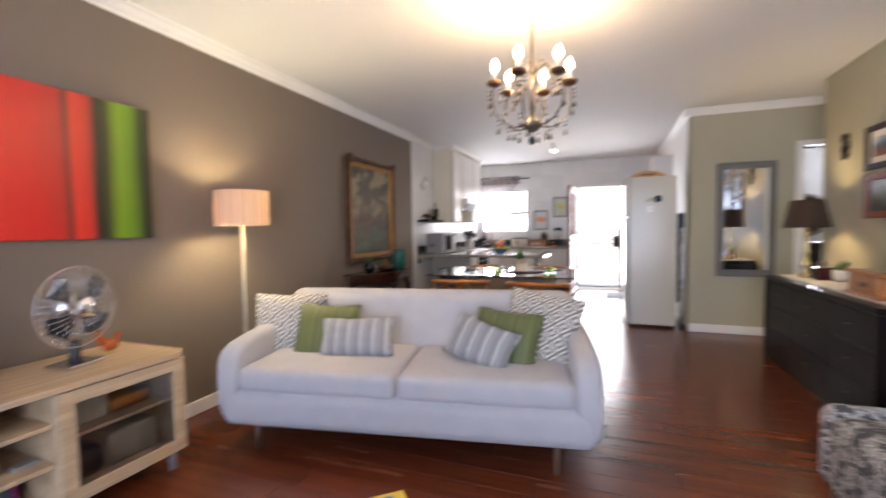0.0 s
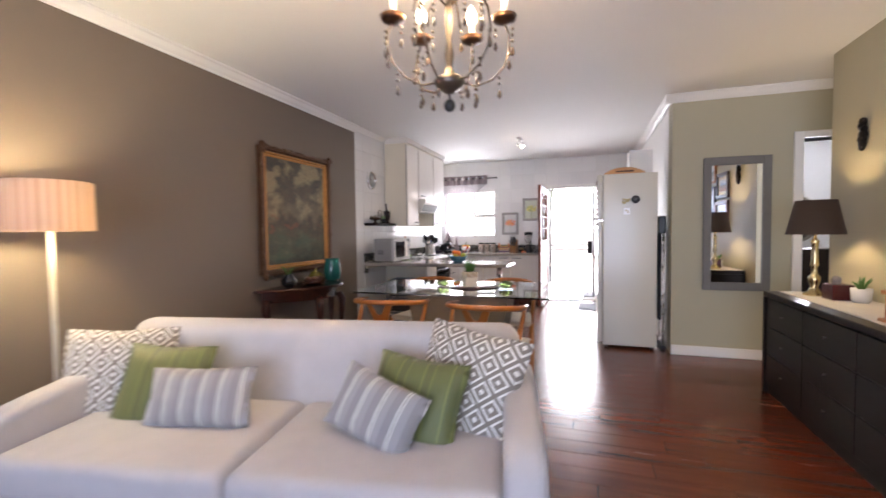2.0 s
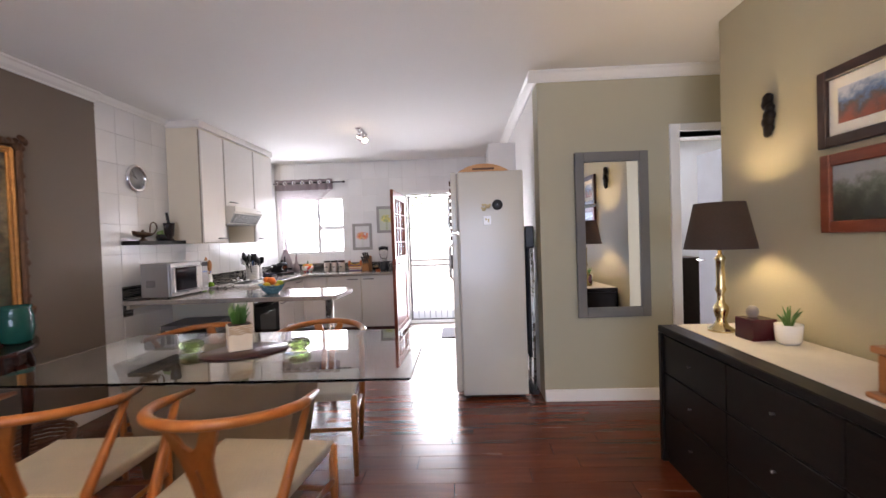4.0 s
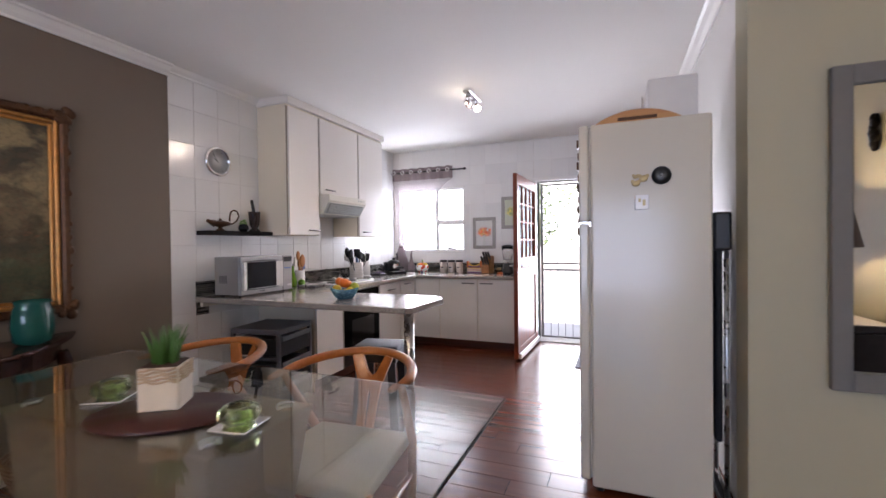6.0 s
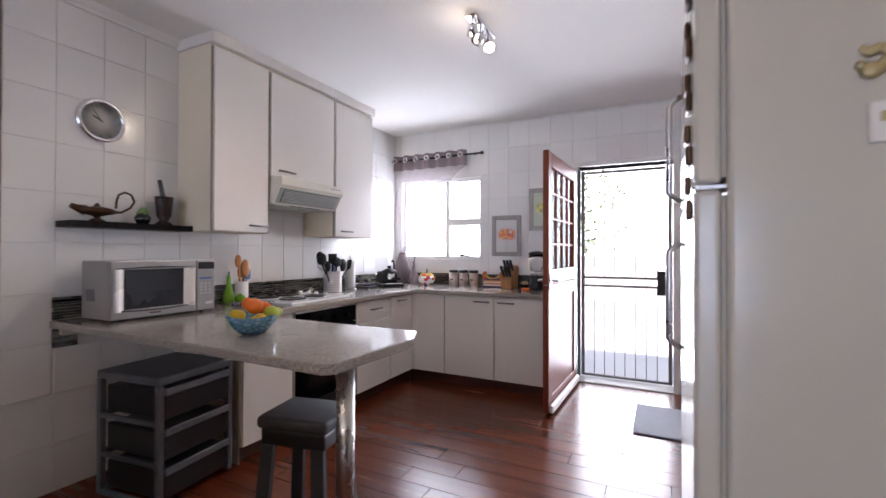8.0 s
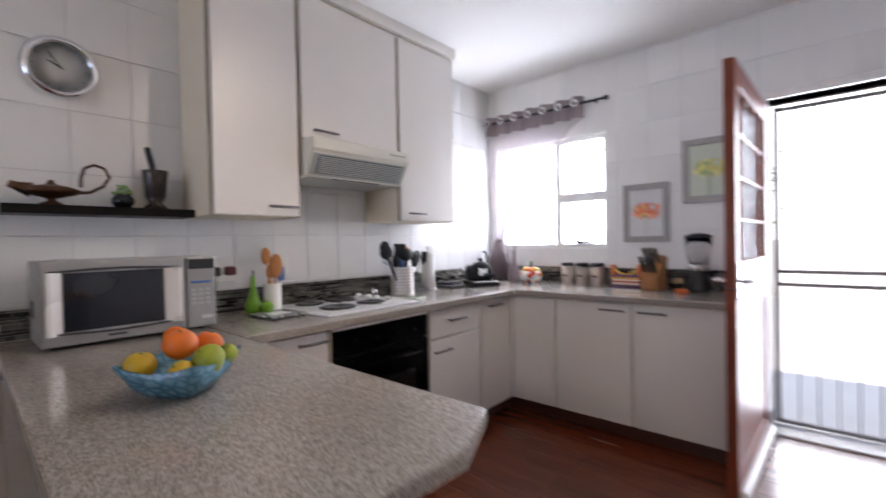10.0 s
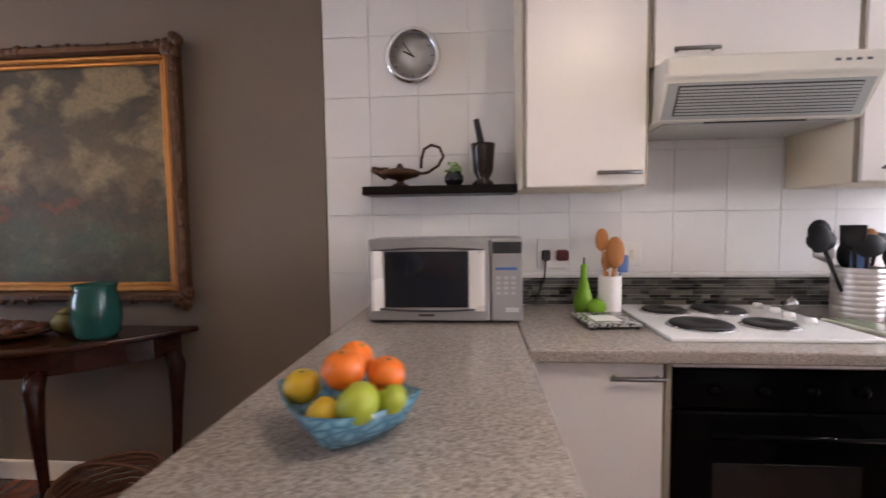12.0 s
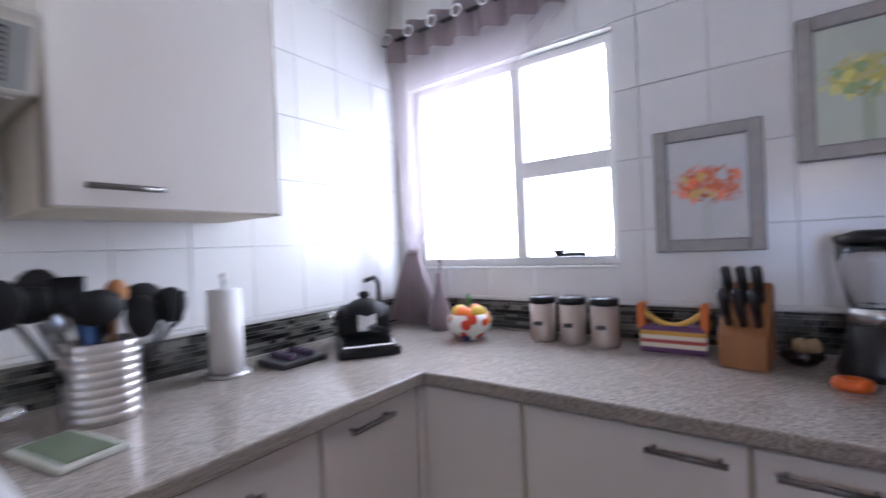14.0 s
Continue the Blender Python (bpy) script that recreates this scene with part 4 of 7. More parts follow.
for i, (y, rx, ry) in enumerate(((-0.12, 40, 15), (0.0, -20, 30), (0.12, -35, -30))):
    arm = part("arm", tube([(0, y, -0.022), (0, y, -0.055)], 0.007), CHROME, spot)
    cup = part("cup", moved(lathe([(0.014, 0.015), (0.030, 0.0), (0.036, -0.050), (0.033, -0.050), (0.026, -0.006), (0.0, 0.0)], 20), pose(0, y, -0.065, rx, ry, 0)), CHROME, spot)
    part("bulb", moved(ball(0.024, (0, 0, -0.040), None, (1, 1, 0.7), 12), pose(0, y, -0.065, rx, ry, 0)), BULB if i != 1 else PORCELAIN, cup)

# ---- living room ----
SO = pose(0.575, 2.79, 0, 0, 0, 10.3)
sofa = thing("sofa", "pale grey upholstered two-seat sofa with rounded arms", "sofa", SO)
SL, SD = 2.04, 0.84
part("base", soft_box(0.005, 0.0, 0.145, SL - 0.005, SD - 0.02, 0.36, 0.065, None, 5), SOFAFAB, sofa)


def arm(x0, x1):
    """A side shell: the top falls towards the front and rolls over in a wide curve."""
    own = bmesh.new()
    line = [(SD - 0.02, 0.175), (SD - 0.02, 0.64), (0.62, 0.645), (0.42, 0.632), (0.24, 0.615), (0.11, 0.596), (0.045, 0.566), (0.010, 0.510), (0.0, 0.400), (0.004, 0.255), (0.03, 0.195), (0.08, 0.160), (0.16, 0.150)]
    rows = [[own.verts.new((x, y, z)) for y, z in line] for x in (x0, x1)]
    k = len(line)
    for i in range(k):
        own.faces.new((rows[0][i], rows[0][(i + 1) % k], rows[1][(i + 1) % k], rows[1][i]))
    own.faces.new(rows[0])
    own.faces.new(list(reversed(rows[1])))
    bmesh.ops.recalc_face_normals(own, faces=own.faces[:])
    bmesh.ops.bevel(own, geom=[e for e in own.edges if abs(e.verts[0].co.x - e.verts[1].co.x) < 1e-5], offset=0.042, segments=5, affect="EDGES", profile=0.5)
    for f in own.faces:
        f.smooth = True
    return own


part("arm", arm(-0.016, 0.118), SOFAFAB, sofa)
part("arm", arm(SL - 0.118, SL + 0.016), SOFAFAB, sofa)
own = soft_box(0.02, 0.0, 0.20, SL - 0.02, 0.17, 0.845, 0.07, None, 5)
for v in own.verts:
    v.co.y += 0.60 + 0.16 * (v.co.z - 0.2)
    if v.co.z > 0.6:
        v.co.z -= 0.035 * abs((v.co.x - SL / 2) / (SL / 2)) ** 3
    v.co.x += (SL / 2 - v.co.x) * 0.05 * max(0, v.co.z - 0.3)
part("backrest", own, SOFAFAB, sofa)
for x0, x1 in ((0.112, SL / 2 - 0.002), (SL / 2 + 0.002, SL - 0.112)):
    own = soft_box(x0, 0.012, 0.335, x1, 0.66, 0.475, 0.045, None, 5)
    for v in own.verts:
        if v.co.z > 0.41:
            u, w = (v.co.x - x0) / (x1 - x0) * 2 - 1, (v.co.y - 0.012) / 0.648 * 2 - 1
            v.co.z += 0.022 * (1 - u * u) * (1 - w * w)
    part("seat_cushion", own, SOFAFAB, sofa)
SLEG = wood("walnut_leg", (0.06, 0.025, 0.012), (0.13, 0.06, 0.03), 2, 0.4)
for x, y in ((0.20, 0.07), (SL - 0.20, 0.07), (0.20, SD - 0.10), (SL - 0.20, SD - 0.10)):
    part("leg", lathe([(0.013, 0), (0.022, 0.155)], 14, None, (x, y, 0)), SLEG, sofa)


def lattice():
    n = Nodes("white_diamond_lattice")
    x, y, z = n.axes()

    def cell(v, k):
        return n.math("ABSOLUTE", n.math("SUBTRACT", n.math("FRACT", n.math("MULTIPLY_ADD", v, k, 20.0)), 0.5))

    d = n.math("ADD", cell(x, 9.5), cell(z, 9.5))
    band = n.math("FRACT", n.math("MULTIPLY", d, 3.4))
    line = n.math("LESS_THAN", band, 0.36)
    base = n.mix(line, (0.21, 0.18, 0.15), (0.74, 0.71, 0.66))
    n.set(base=base, rough=0.9, sheen=0.2)
    return n.bump(n.math("ADD", line, n.math("MULTIPLY", n.noise(300.0), 0.5)), 0.5, 0.002).mat


def stripes(name, stops, scale, rough=0.85):
    n = Nodes(name)
    x, y, z = n.axes()
    f = n.math("FRACT", n.math("MULTIPLY_ADD", x, scale, 10.0))
    base = n.ramp(f, stops, "CONSTANT")
    base = n.mix(n.math("MULTIPLY", n.noise(250.0), 0.25), base, (0.2, 0.2, 0.2))
    n.set(base=base, rough=rough, sheen=0.2)
    return n.bump(n.noise(320.0), 0.4, 0.001).mat


LATTICE = lattice()
GREENSTRIPE = stripes("green_striped_silk", [(0, (0.090, 0.105, 0.009)), (0.35, (0.14, 0.16, 0.018)), (0.42, (0.075, 0.088, 0.008)), (0.7, (0.115, 0.135, 0.013)), (0.78, (0.085, 0.10, 0.009))], 9.0, 0.55)
GREYSTRIPE = stripes("grey_striped_cotton", [(0, (0.24, 0.225, 0.23)), (0.42, (0.58, 0.55, 0.53)), (0.50, (0.22, 0.205, 0.21)), (0.56, (0.62, 0.59, 0.56)), (0.62, (0.30, 0.285, 0.29))], 13.0)


def cushion(w, h, t, material, m, label, group="sofa cushions"):
    return single("cushion", pillow(w, h, t, 16, None, 2.6, 0.006), material, label, "cushion", SO @ m, group)


cushion(0.46, 0.44, 0.15, LATTICE, pose(0.155, 0.53, 0.600, -20, 3, 26), "square cushion with a white diamond lattice on grey-beige")
cushion(0.41, 0.39, 0.14, GREENSTRIPE, pose(0.435, 0.465, 0.572, -26, 2, 4), "square olive green cushion with fine stripes")
cushion(0.47, 0.245, 0.12, GREYSTRIPE, pose(0.675, 0.385, 0.575, -24, -2, 2), "oblong grey cushion with pale stripes")
cushion(0.48, 0.47, 0.15, LATTICE, pose(1.77, 0.54, 0.612, -22, 7, -26), "large cushion with a white diamond lattice on grey-beige")
cushion(0.42, 0.37, 0.13, GREENSTRIPE, pose(1.57, 0.43, 0.570, -26, 3, -20), "square olive green cushion with fine stripes")
cushion(0.39, 0.25, 0.12, GREYSTRIPE, pose(1.445, 0.33, 0.578, -26, 15, -22), "oblong grey cushion with pale stripes leaning at a slant")

# TV stand
TS = thing("tv_stand", "pale oak television stand with two glass doors", "tv stand", pose(0.03, 0, 0))
Y0, Y1, TZ = 0.84, 2.62, 0.622
part("top", slab([(0.0, Y0 - 0.02), (0.53, Y0 - 0.02), (0.53, Y1 - 0.02), (0.47, Y1 + 0.02), (0.0, Y1 + 0.02)], TZ - 0.028, TZ, 0.004), OAK, TS)
part("bottom", box(0.0, Y0, 0.105, 0.50, Y1, 0.130, 0.003), OAK, TS)
part("back", box(0.0, Y0, 0.131, 0.008, Y1, TZ - 0.029, 0), OAK, TS)
for y in (Y0, 1.445, 2.065, Y1 - 0.024):
    part("upright", box(0.009, y, 0.131, 0.50, y + 0.024, TZ - 0.029, 0.002), OAK, TS)
for z in (0.285, 0.450):
    part("shelf", box(0.009, 1.470, z, 0.49, 2.064, z + 0.018, 0.002), OAK, TS)
for a, b in ((Y0 + 0.025, 1.444), (2.09, Y1 - 0.025)):
    part("shelf", box(0.009, a, 0.360, 0.45, b, 0.376, 0.002), OAK, TS)
for a, b in ((Y0 + 0.001, 1.466), (2.067, Y1 - 0.001)):
    bm = box(0.502, a, 0.112, 0.522, a + 0.062, TZ - 0.034, 0.003)
    box(0.502, b - 0.062, 0.112, 0.522, b, TZ - 0.034, 0.003, bm)
    box(0.502, a + 0.062, 0.112, 0.522, b - 0.062, 0.174, 0.003, bm)
    box(0.502, a + 0.062, TZ - 0.092, 0.522, b - 0.062, TZ - 0.034, 0.003, bm)
    d = part("door", bm, OAK, TS)
    part("pane", box(0.510, a + 0.062, 0.174, 0.514, b - 0.062, TZ - 0.092, 0), CLEAR, d)
for y in (Y0 + 0.04, 1.46, 2.08, Y1 - 0.04):
    for x in (0.05, 0.46):
        part("leg", lathe([(0.016, 0), (0.020, 0.105)], 14, None, (x, y, 0)), GREYP, TS, "grey metal foot")

# things in the stand
def device(y0, y1, z, h, mat, label):
    t = thing("media_player", label, "media player", pose(0.12, y0, z))
    part("case", box(0.0, 0, 0.006, 0.31, y1 - y0, h, 0.004), mat, t)
    part("display", box(0.3105, (y1 - y0) * 0.38, h * 0.4, 0.3125, (y1 - y0) * 0.62, h * 0.75, 0), BLACK, t)
    for k in range(3):
        part("button", box(0.3105, (y1 - y0) * (0.7 + 0.06 * k), h * 0.45, 0.3135, (y1 - y0) * (0.73 + 0.06 * k), h * 0.65, 0), STEEL, t)
    for y in (0.03, y1 - y0 - 0.04):
        part("foot", box(0.27, y, 0, 0.29, y + 0.02, 0.006, 0), BLACK, t)


device(1.53, 1.93, 0.468, 0.062, BLACK, "black set-top box on the upper shelf")
device(1.51, 1.93, 0.303, 0.048, MWM, "silver disc player on the middle shelf")
single("remote_control", box(0.40, 1.965, 0.303, 0.45, 2.045, 0.320, 0.005, None, 2), MWM, "silver remote control on the shelf", "remote control")
rng = random.Random(4)
for i in range(7):
    c = (rng.uniform(0.02, 0.5), rng.uniform(0.02, 0.4), rng.uniform(0.02, 0.4))
    single("disc_case", box(0.22, 1.84 + i * 0.026, 0.131, 0.35, 1.856 + i * 0.026, 0.131 + rng.uniform(0.11, 0.145), 0.001), plain("case_print", shade(c, 0.5), 0.4), "plastic disc case standing in a row", "disc case", None, "row of disc cases")
for i in range(3):
    single("silver_ornament", lathe([(0.03, 0), (0.035, 0.02), (0.012, 0.04), (0.030, 0.07), (0.026, 0.10), (0.0, 0.10)], 14), STEEL, "small silver ornament on the bottom shelf", "ornament", pose(0.40 + 0.03 * (i % 2), 1.70 + i * 0.05, 0.131), "silver ornaments in the stand")
own = bmesh.new()
for i in range(9):
    box(0.18, 0.90 + i * 0.055, 0.377, 0.34, 0.945 + i * 0.055, 0.377 + rng.uniform(0.10, 0.16), 0.002, own)
single("book_row", own, plain("dim_book_covers", (0.10, 0.11, 0.12), 0.6, var=0.5, scale=20), "dim row of books behind the glass door", "books", kind="stuff")
single("box_file", box(0.15, 2.13, 0.377, 0.40, 2.34, 0.53, 0.004), plain("beige_card", (0.42, 0.38, 0.29), 0.7), "beige box behind the glass door", "box")
single("wooden_toy", soft_box(0.28, 2.36, 0.377, 0.40, 2.55, 0.44, 0.02), plain("amber_plastic", (0.45, 0.17, 0.03), 0.4), "amber ornament behind the glass door", "ornament")
single("storage_basket", soft_box(0.15, 2.32, 0.131, 0.42, 2.56, 0.29, 0.02), plain("beige_weave", (0.30, 0.25, 0.17), 0.8, var=0.3, scale=40), "beige basket on the lower shelf", "basket")
single("dark_bag", soft_box(0.12, 2.10, 0.131, 0.44, 2.31, 0.27, 0.05), BLACK, "dark bag on the lower shelf", "bag")

ps = thing("power_strip", "grey power strip with plugs and cables under the stand", "power strip", pose(0.40, 1.42, 0, 0, 0, 4))
part("case", box(-0.03, -0.17, 0.0, 0.03, 0.17, 0.038, 0.006, None, 2), GREYP, ps)
for k, y in enumerate((-0.11, -0.03, 0.06)):
    plug = part("plug", soft_box(-0.022, y - 0.022, 0.038, 0.022, y + 0.022, 0.075, 0.008), (BLACK, PORCELAIN, BLACK)[k], ps)
    part("cable", tube([(0.0, y, 0.072), (-0.06, y + 0.03, 0.090), (-0.15, y + 0.05, 0.04), (-0.26, y + 0.02 * k, 0.008)], 0.004, 6), (BLACK, PORCELAIN, BLACK)[k], plug)

# television, turned a little to the room
tv = thing("television", "black flat screen television on an oval foot", "television", pose(0.30, 1.16, TZ, 0, 0, 4))
part("foot", lathe([(0.16, 0.0), (0.165, 0.012), (0.10, 0.022), (0.0, 0.026)], 36, None, (0, 0, 0), 1.55), BLACK, tv)
part("neck", box(-0.04, -0.10, 0.02, 0.02, 0.10, 0.16, 0.01, None, 2), BLACK, tv)
part("bezel", box(-0.05, -0.53, 0.125, 0.03, 0.48, 0.575, 0.016, None, 3), plain("gloss_black", (0.005, 0.005, 0.006), 0.2, bump=0, spec=0.06), tv)
part("screen", box(0.0302, -0.49, 0.175, 0.0325, 0.44, 0.54, 0.001), plain("screen_black", (0.004, 0.004, 0.005), 0.3, bump=0, spec=0.05), tv)
part("badge", box(0.0302, -0.045, 0.145, 0.0325, 0.005, 0.156, 0), STEEL, tv)

# chrome table fan
fan = thing("table_fan", "chrome table fan with a round wire guard", "fan", pose(0.30, 2.27, TZ, 0, 0, 12))
part("base", box(-0.07, -0.085, 0.0, 0.07, 0.085, 0.022, 0.008, None, 2), CHROME, fan)
part("stem", lathe([(0.03, 0.022), (0.022, 0.05), (0.026, 0.10), (0.018, 0.12)], 18), BLACK, fan)
FC = Vector((0.03, 0, 0.275))
part("motor", moved(lathe([(0.02, -0.10), (0.055, -0.09), (0.058, -0.01), (0.035, 0.0)], 20), pose(*FC, 0, 90, 0) @ pose(0, 0, -0.01)), CHROME, fan)
part("neck", tube([(0, 0, 0.11), (-0.02, 0, 0.16), (-0.02, 0, 0.25)], 0.014), CHROME, fan)
guard = bmesh.new()
R = 0.185
for s, dx in ((1, 0.055), (-1, -0.045)):
    for i in range(36):
        a = 2 * math.pi * i / 36
        c, d = math.cos(a), math.sin(a)
        tube([(FC.x + dx * 1.0, FC.y + 0.045 * c, FC.z + 0.045 * d), (FC.x + dx * 0.9, FC.y + 0.11 * c, FC.z + 0.11 * d), (FC.x, FC.y + R * c, FC.z + R * d)], 0.0010, 4, guard)
for r in (R, 0.085, 0.125):
    dx = 0 if r == R else 0.048
    tube([(FC.x + dx, FC.y + r * math.cos(2 * math.pi * i / 40), FC.z + r * math.sin(2 * math.pi * i / 40)) for i in range(41)], 0.0022 if r == R else 0.0013, 5, guard)
part("guard", guard, CHROME, fan)
part("badge", moved(lathe([(0.046, 0.0), (0.044, 0.008), (0.0, 0.014)], 24), pose(FC.x + 0.052, FC.y, FC.z, 0, 90, 0)), CHROME, fan)
for i in range(4):
    own = bmesh.new()
    vs = []
    for a, r, dx in ((-0.35, 0.04, -0.012), (-0.55, 0.135, -0.018), (-0.2, 0.168, -0.006), (0.35, 0.158, 0.014), (0.42, 0.08, 0.012), (0.3, 0.04, 0.008)):
        vs.append(own.verts.new((FC.x + dx, FC.y + r * math.cos(a + i * math.pi / 2 + 0.8), FC.z + r * math.sin(a + i * math.pi / 2 + 0.8))))
    own.faces.new(vs)
    r = bmesh.ops.extrude_face_region(own, geom=own.faces[:])
    for e in r["geom"]:
        if isinstance(e, bmesh.types.BMVert):
            e.co.x += 0.003
    part("blade", own, plain("fan_blade_grey", (0.05, 0.05, 0.055), 0.22, 0.6), fan)

single("red_candle_holder", box(-0.045, -0.045, 0, 0.045, 0.045, 0.085, 0.012, None, 3), RED, "red cube shaped candle holder", "candle holder", pose(0.19, 1.775, TZ, 0, 0, 20))
GREENGLAZE = plain("olive_glaze", (0.13, 0.11, 0.025), 0.12, var=0.4, scale=25, bump=0)
vase = thing("olive_jug", "olive glazed jug with a side handle", "jug", pose(0.22, 1.865, TZ) @ Matrix.Diagonal((0.9, 0.9, 0.92, 1)))
part("body", lathe([(0.046, 0), (0.044, 0.03), (0.030, 0.06), (0.038, 0.10), (0.046, 0.17), (0.040, 0.205), (0.048, 0.225), (0.042, 0.222), (0.034, 0.19), (0.0, 0.17)], 24), GREENGLAZE, vase)
part("handle", tube([(0.0, 0.044, 0.19), (0.0, 0.075, 0.17), (0.0, 0.075, 0.11), (0.0, 0.042, 0.08)], 0.008), GREENGLAZE, vase)
orn = thing("orange_ornament", "small orange rooster shaped ornament", "ornament", pose(0.24, 2.46, TZ))
own = ball(0.032, (0, 0, 0.045), None, (0.8, 1.2, 1), 14)
ball(0.018, (0, 0.035, 0.085), own, (0.9, 0.9, 1.1), 10)
tube([(0, -0.03, 0.06), (0, -0.055, 0.10), (0, -0.045, 0.125)], [0.02, 0.016, 0.006], 8, own)
part("body", own, plain("orange_glaze", (0.48, 0.10, 0.015), 0.25, var=0.25, scale=30), orn)
part("stand", lathe([(0.028, 0), (0.02, 0.008), (0.010, 0.02)], 16), GOLD, orn)


# abstract canvas
def abstract():
    n = Nodes("striped_abstract_print")
    x, y, z = n.axes()
    wob = n.math("MULTIPLY_ADD", n.noise(14.0, 3, 0.6, n.scaled((0, 1, 0.05))), 0.05, -0.025)
    f = n.math("ADD", n.math("DIVIDE", y, 1.235), wob)
    K, R1, R2, G1 = (0.012, 0.010, 0.008), (0.60, 0.012, 0.010), (0.72, 0.03, 0.015), (0.17, 0.30, 0.012)
    base = n.ramp(f, [(0.0, K), (0.07, (0.02, 0.012, 0.01)), (0.095, R1), (0.165, R1), (0.19, K), (0.205, K), (0.222, (0.85, 0.45, 0.28)), (0.248, (0.80, 0.42, 0.28)), (0.27, (0.06, 0.01, 0.008)), (0.30, (0.10, 0.012, 0.01)), (0.335, R2), (0.55, R1), (0.63, (0.50, 0.012, 0.01)), (0.652, (0.10, 0.012, 0.01)), (0.675, R2), (0.73, (0.55, 0.02, 0.012)), (0.76, K), (0.80, (0.03, 0.035, 0.008)), (0.845, G1), (0.91, (0.12, 0.24, 0.012)), (0.955, (0.02, 0.04, 0.008)), (1.0, (0.03, 0.02, 0.012))])
    n.set(base=base, rough=0.42)
    return n.bump(n.noise(500.0), 0.15, 0.0006).mat


art = thing("abstract_canvas", "red black and green striped abstract canvas", "painting", pose(0.0, 1.622, 1.203))
part("canvas", box(0.004, 0, 0, 0.036, 1.235, 0.757, 0.004), abstract(), art)


# old landscape in a carved frame
def landscape():
    n = Nodes("old_landscape_oil")
    x, y, z = n.axes()
    warp = n.noise(4.0, 4, 0.6)
    v = n.math("ADD", z, n.math("MULTIPLY_ADD", warp, 0.5, -0.25))
    base = n.ramp(v, [(0.05, (0.014, 0.015, 0.010)), (0.20, (0.040, 0.046, 0.026)), (0.30, (0.055, 0.066, 0.036)), (0.40, (0.072, 0.058, 0.034)), (0.50, (0.058, 0.046, 0.030)), (0.56, (0.16, 0.12, 0.07)), (0.70, (0.085, 0.066, 0.045)), (0.85, (0.060, 0.052, 0.040)), (1.0, (0.035, 0.034, 0.030))])
    clouds = n.noise(3.4, 4, 0.55, n.scaled((1, 1, 1.5), offset=(0, 0.3, 0.2)))
    lit = n.math("MULTIPLY", n.ramp(clouds, [(0.48, (0, 0, 0)), (0.58, (1, 1, 1))]), n.ramp(z, [(0.46, (0, 0, 0)), (0.56, (1, 1, 1))]))
    base = n.mix(n.math("MULTIPLY", lit, 0.8), base, (0.30, 0.24, 0.135))
    green = n.math("MULTIPLY", n.ramp(n.noise(5.0, 3, 0.6, n.scaled((1, 0.8, 1.6), offset=(3, 1, 2))), [(0.50, (0, 0, 0)), (0.60, (1, 1, 1))]), n.ramp(z, [(0.34, (1, 1, 1)), (0.48, (0, 0, 0))]))
    base = n.mix(n.math("MULTIPLY", green, 0.6), base, (0.050, 0.088, 0.050))
    rust = n.math("MULTIPLY", n.ramp(n.noise(8.0, 2, 0.5, n.scaled((1, 1, 1.8), offset=(7, 4, 1))), [(0.60, (0, 0, 0)), (0.66, (1, 1, 1))]), n.ramp(n.math("ABSOLUTE", n.math("SUBTRACT", z, 0.46)), [(0.06, (1, 1, 1)), (0.14, (0, 0, 0))]))
    base = n.mix(n.math("MULTIPLY", rust, 0.7), base, (0.20, 0.062, 0.030))
    patch = n.noise(9.0, 4, 0.65, n.scaled((1, 1, 1.3), offset=(2, 5, 3)))
    base = n.mix(0.22, base, n.ramp(patch, [(0.34, (0.030, 0.036, 0.038)), (0.44, (0.075, 0.070, 0.045)), (0.50, (0.14, 0.085, 0.052)), (0.56, (0.085, 0.095, 0.062)), (0.66, (0.26, 0.205, 0.12))]))
    dabs = n.noise(46.0, 3, 0.7)
    base = n.mix(n.math("MULTIPLY", n.ramp(dabs, [(0.5, (0, 0, 0)), (0.7, (1, 1, 1))]), 0.4), base, (0.018, 0.017, 0.012))
    base = n.mix(1.0, base, (1.22, 1.2, 1.15), "MULTIPLY")
    n.set(base=base, rough=0.5, spec=0.22)
    return n.bump(dabs, 0.35, 0.0015).mat


PW, PH = 1.075, 1.165
oilp = thing("landscape_painting", "old landscape oil painting in a carved gilt frame", "painting", pose(0.0, 4.960, 0.866))
part("canvas", box(0.010, 0.10, 0.10, 0.022, PW - 0.10, PH - 0.10, 0), landscape(), oilp)


def frame_ring(a, b, x0, x1, mat, name, bev=0.008):
    own = box(x0, a, a, x1, b, PH - a, bev)
    box(x0, PW - b, a, x1, PW - a, PH - a, bev, own)
    box(x0, b, a, x1, PW - b, b, bev, own)
    box(x0, b, PH - b, x1, PW - b, PH - a, bev, own)
    return part(name, own, mat, oilp)


outer = frame_ring(0.012, 0.056, 0.0, 0.060, GILTDARK, "outer_moulding", 0.012)
frame_ring(0.057, 0.082, 0.0, 0.045, GILT, "inner_moulding", 0.008)
frame_ring(0.083, 0.101, 0.0, 0.034, plain("bright_gilt", (0.45, 0.20, 0.05), 0.35, 0.6, var=0.25, scale=30), "slip", 0.004)
rng = random.Random(11)
carve = bmesh.new()
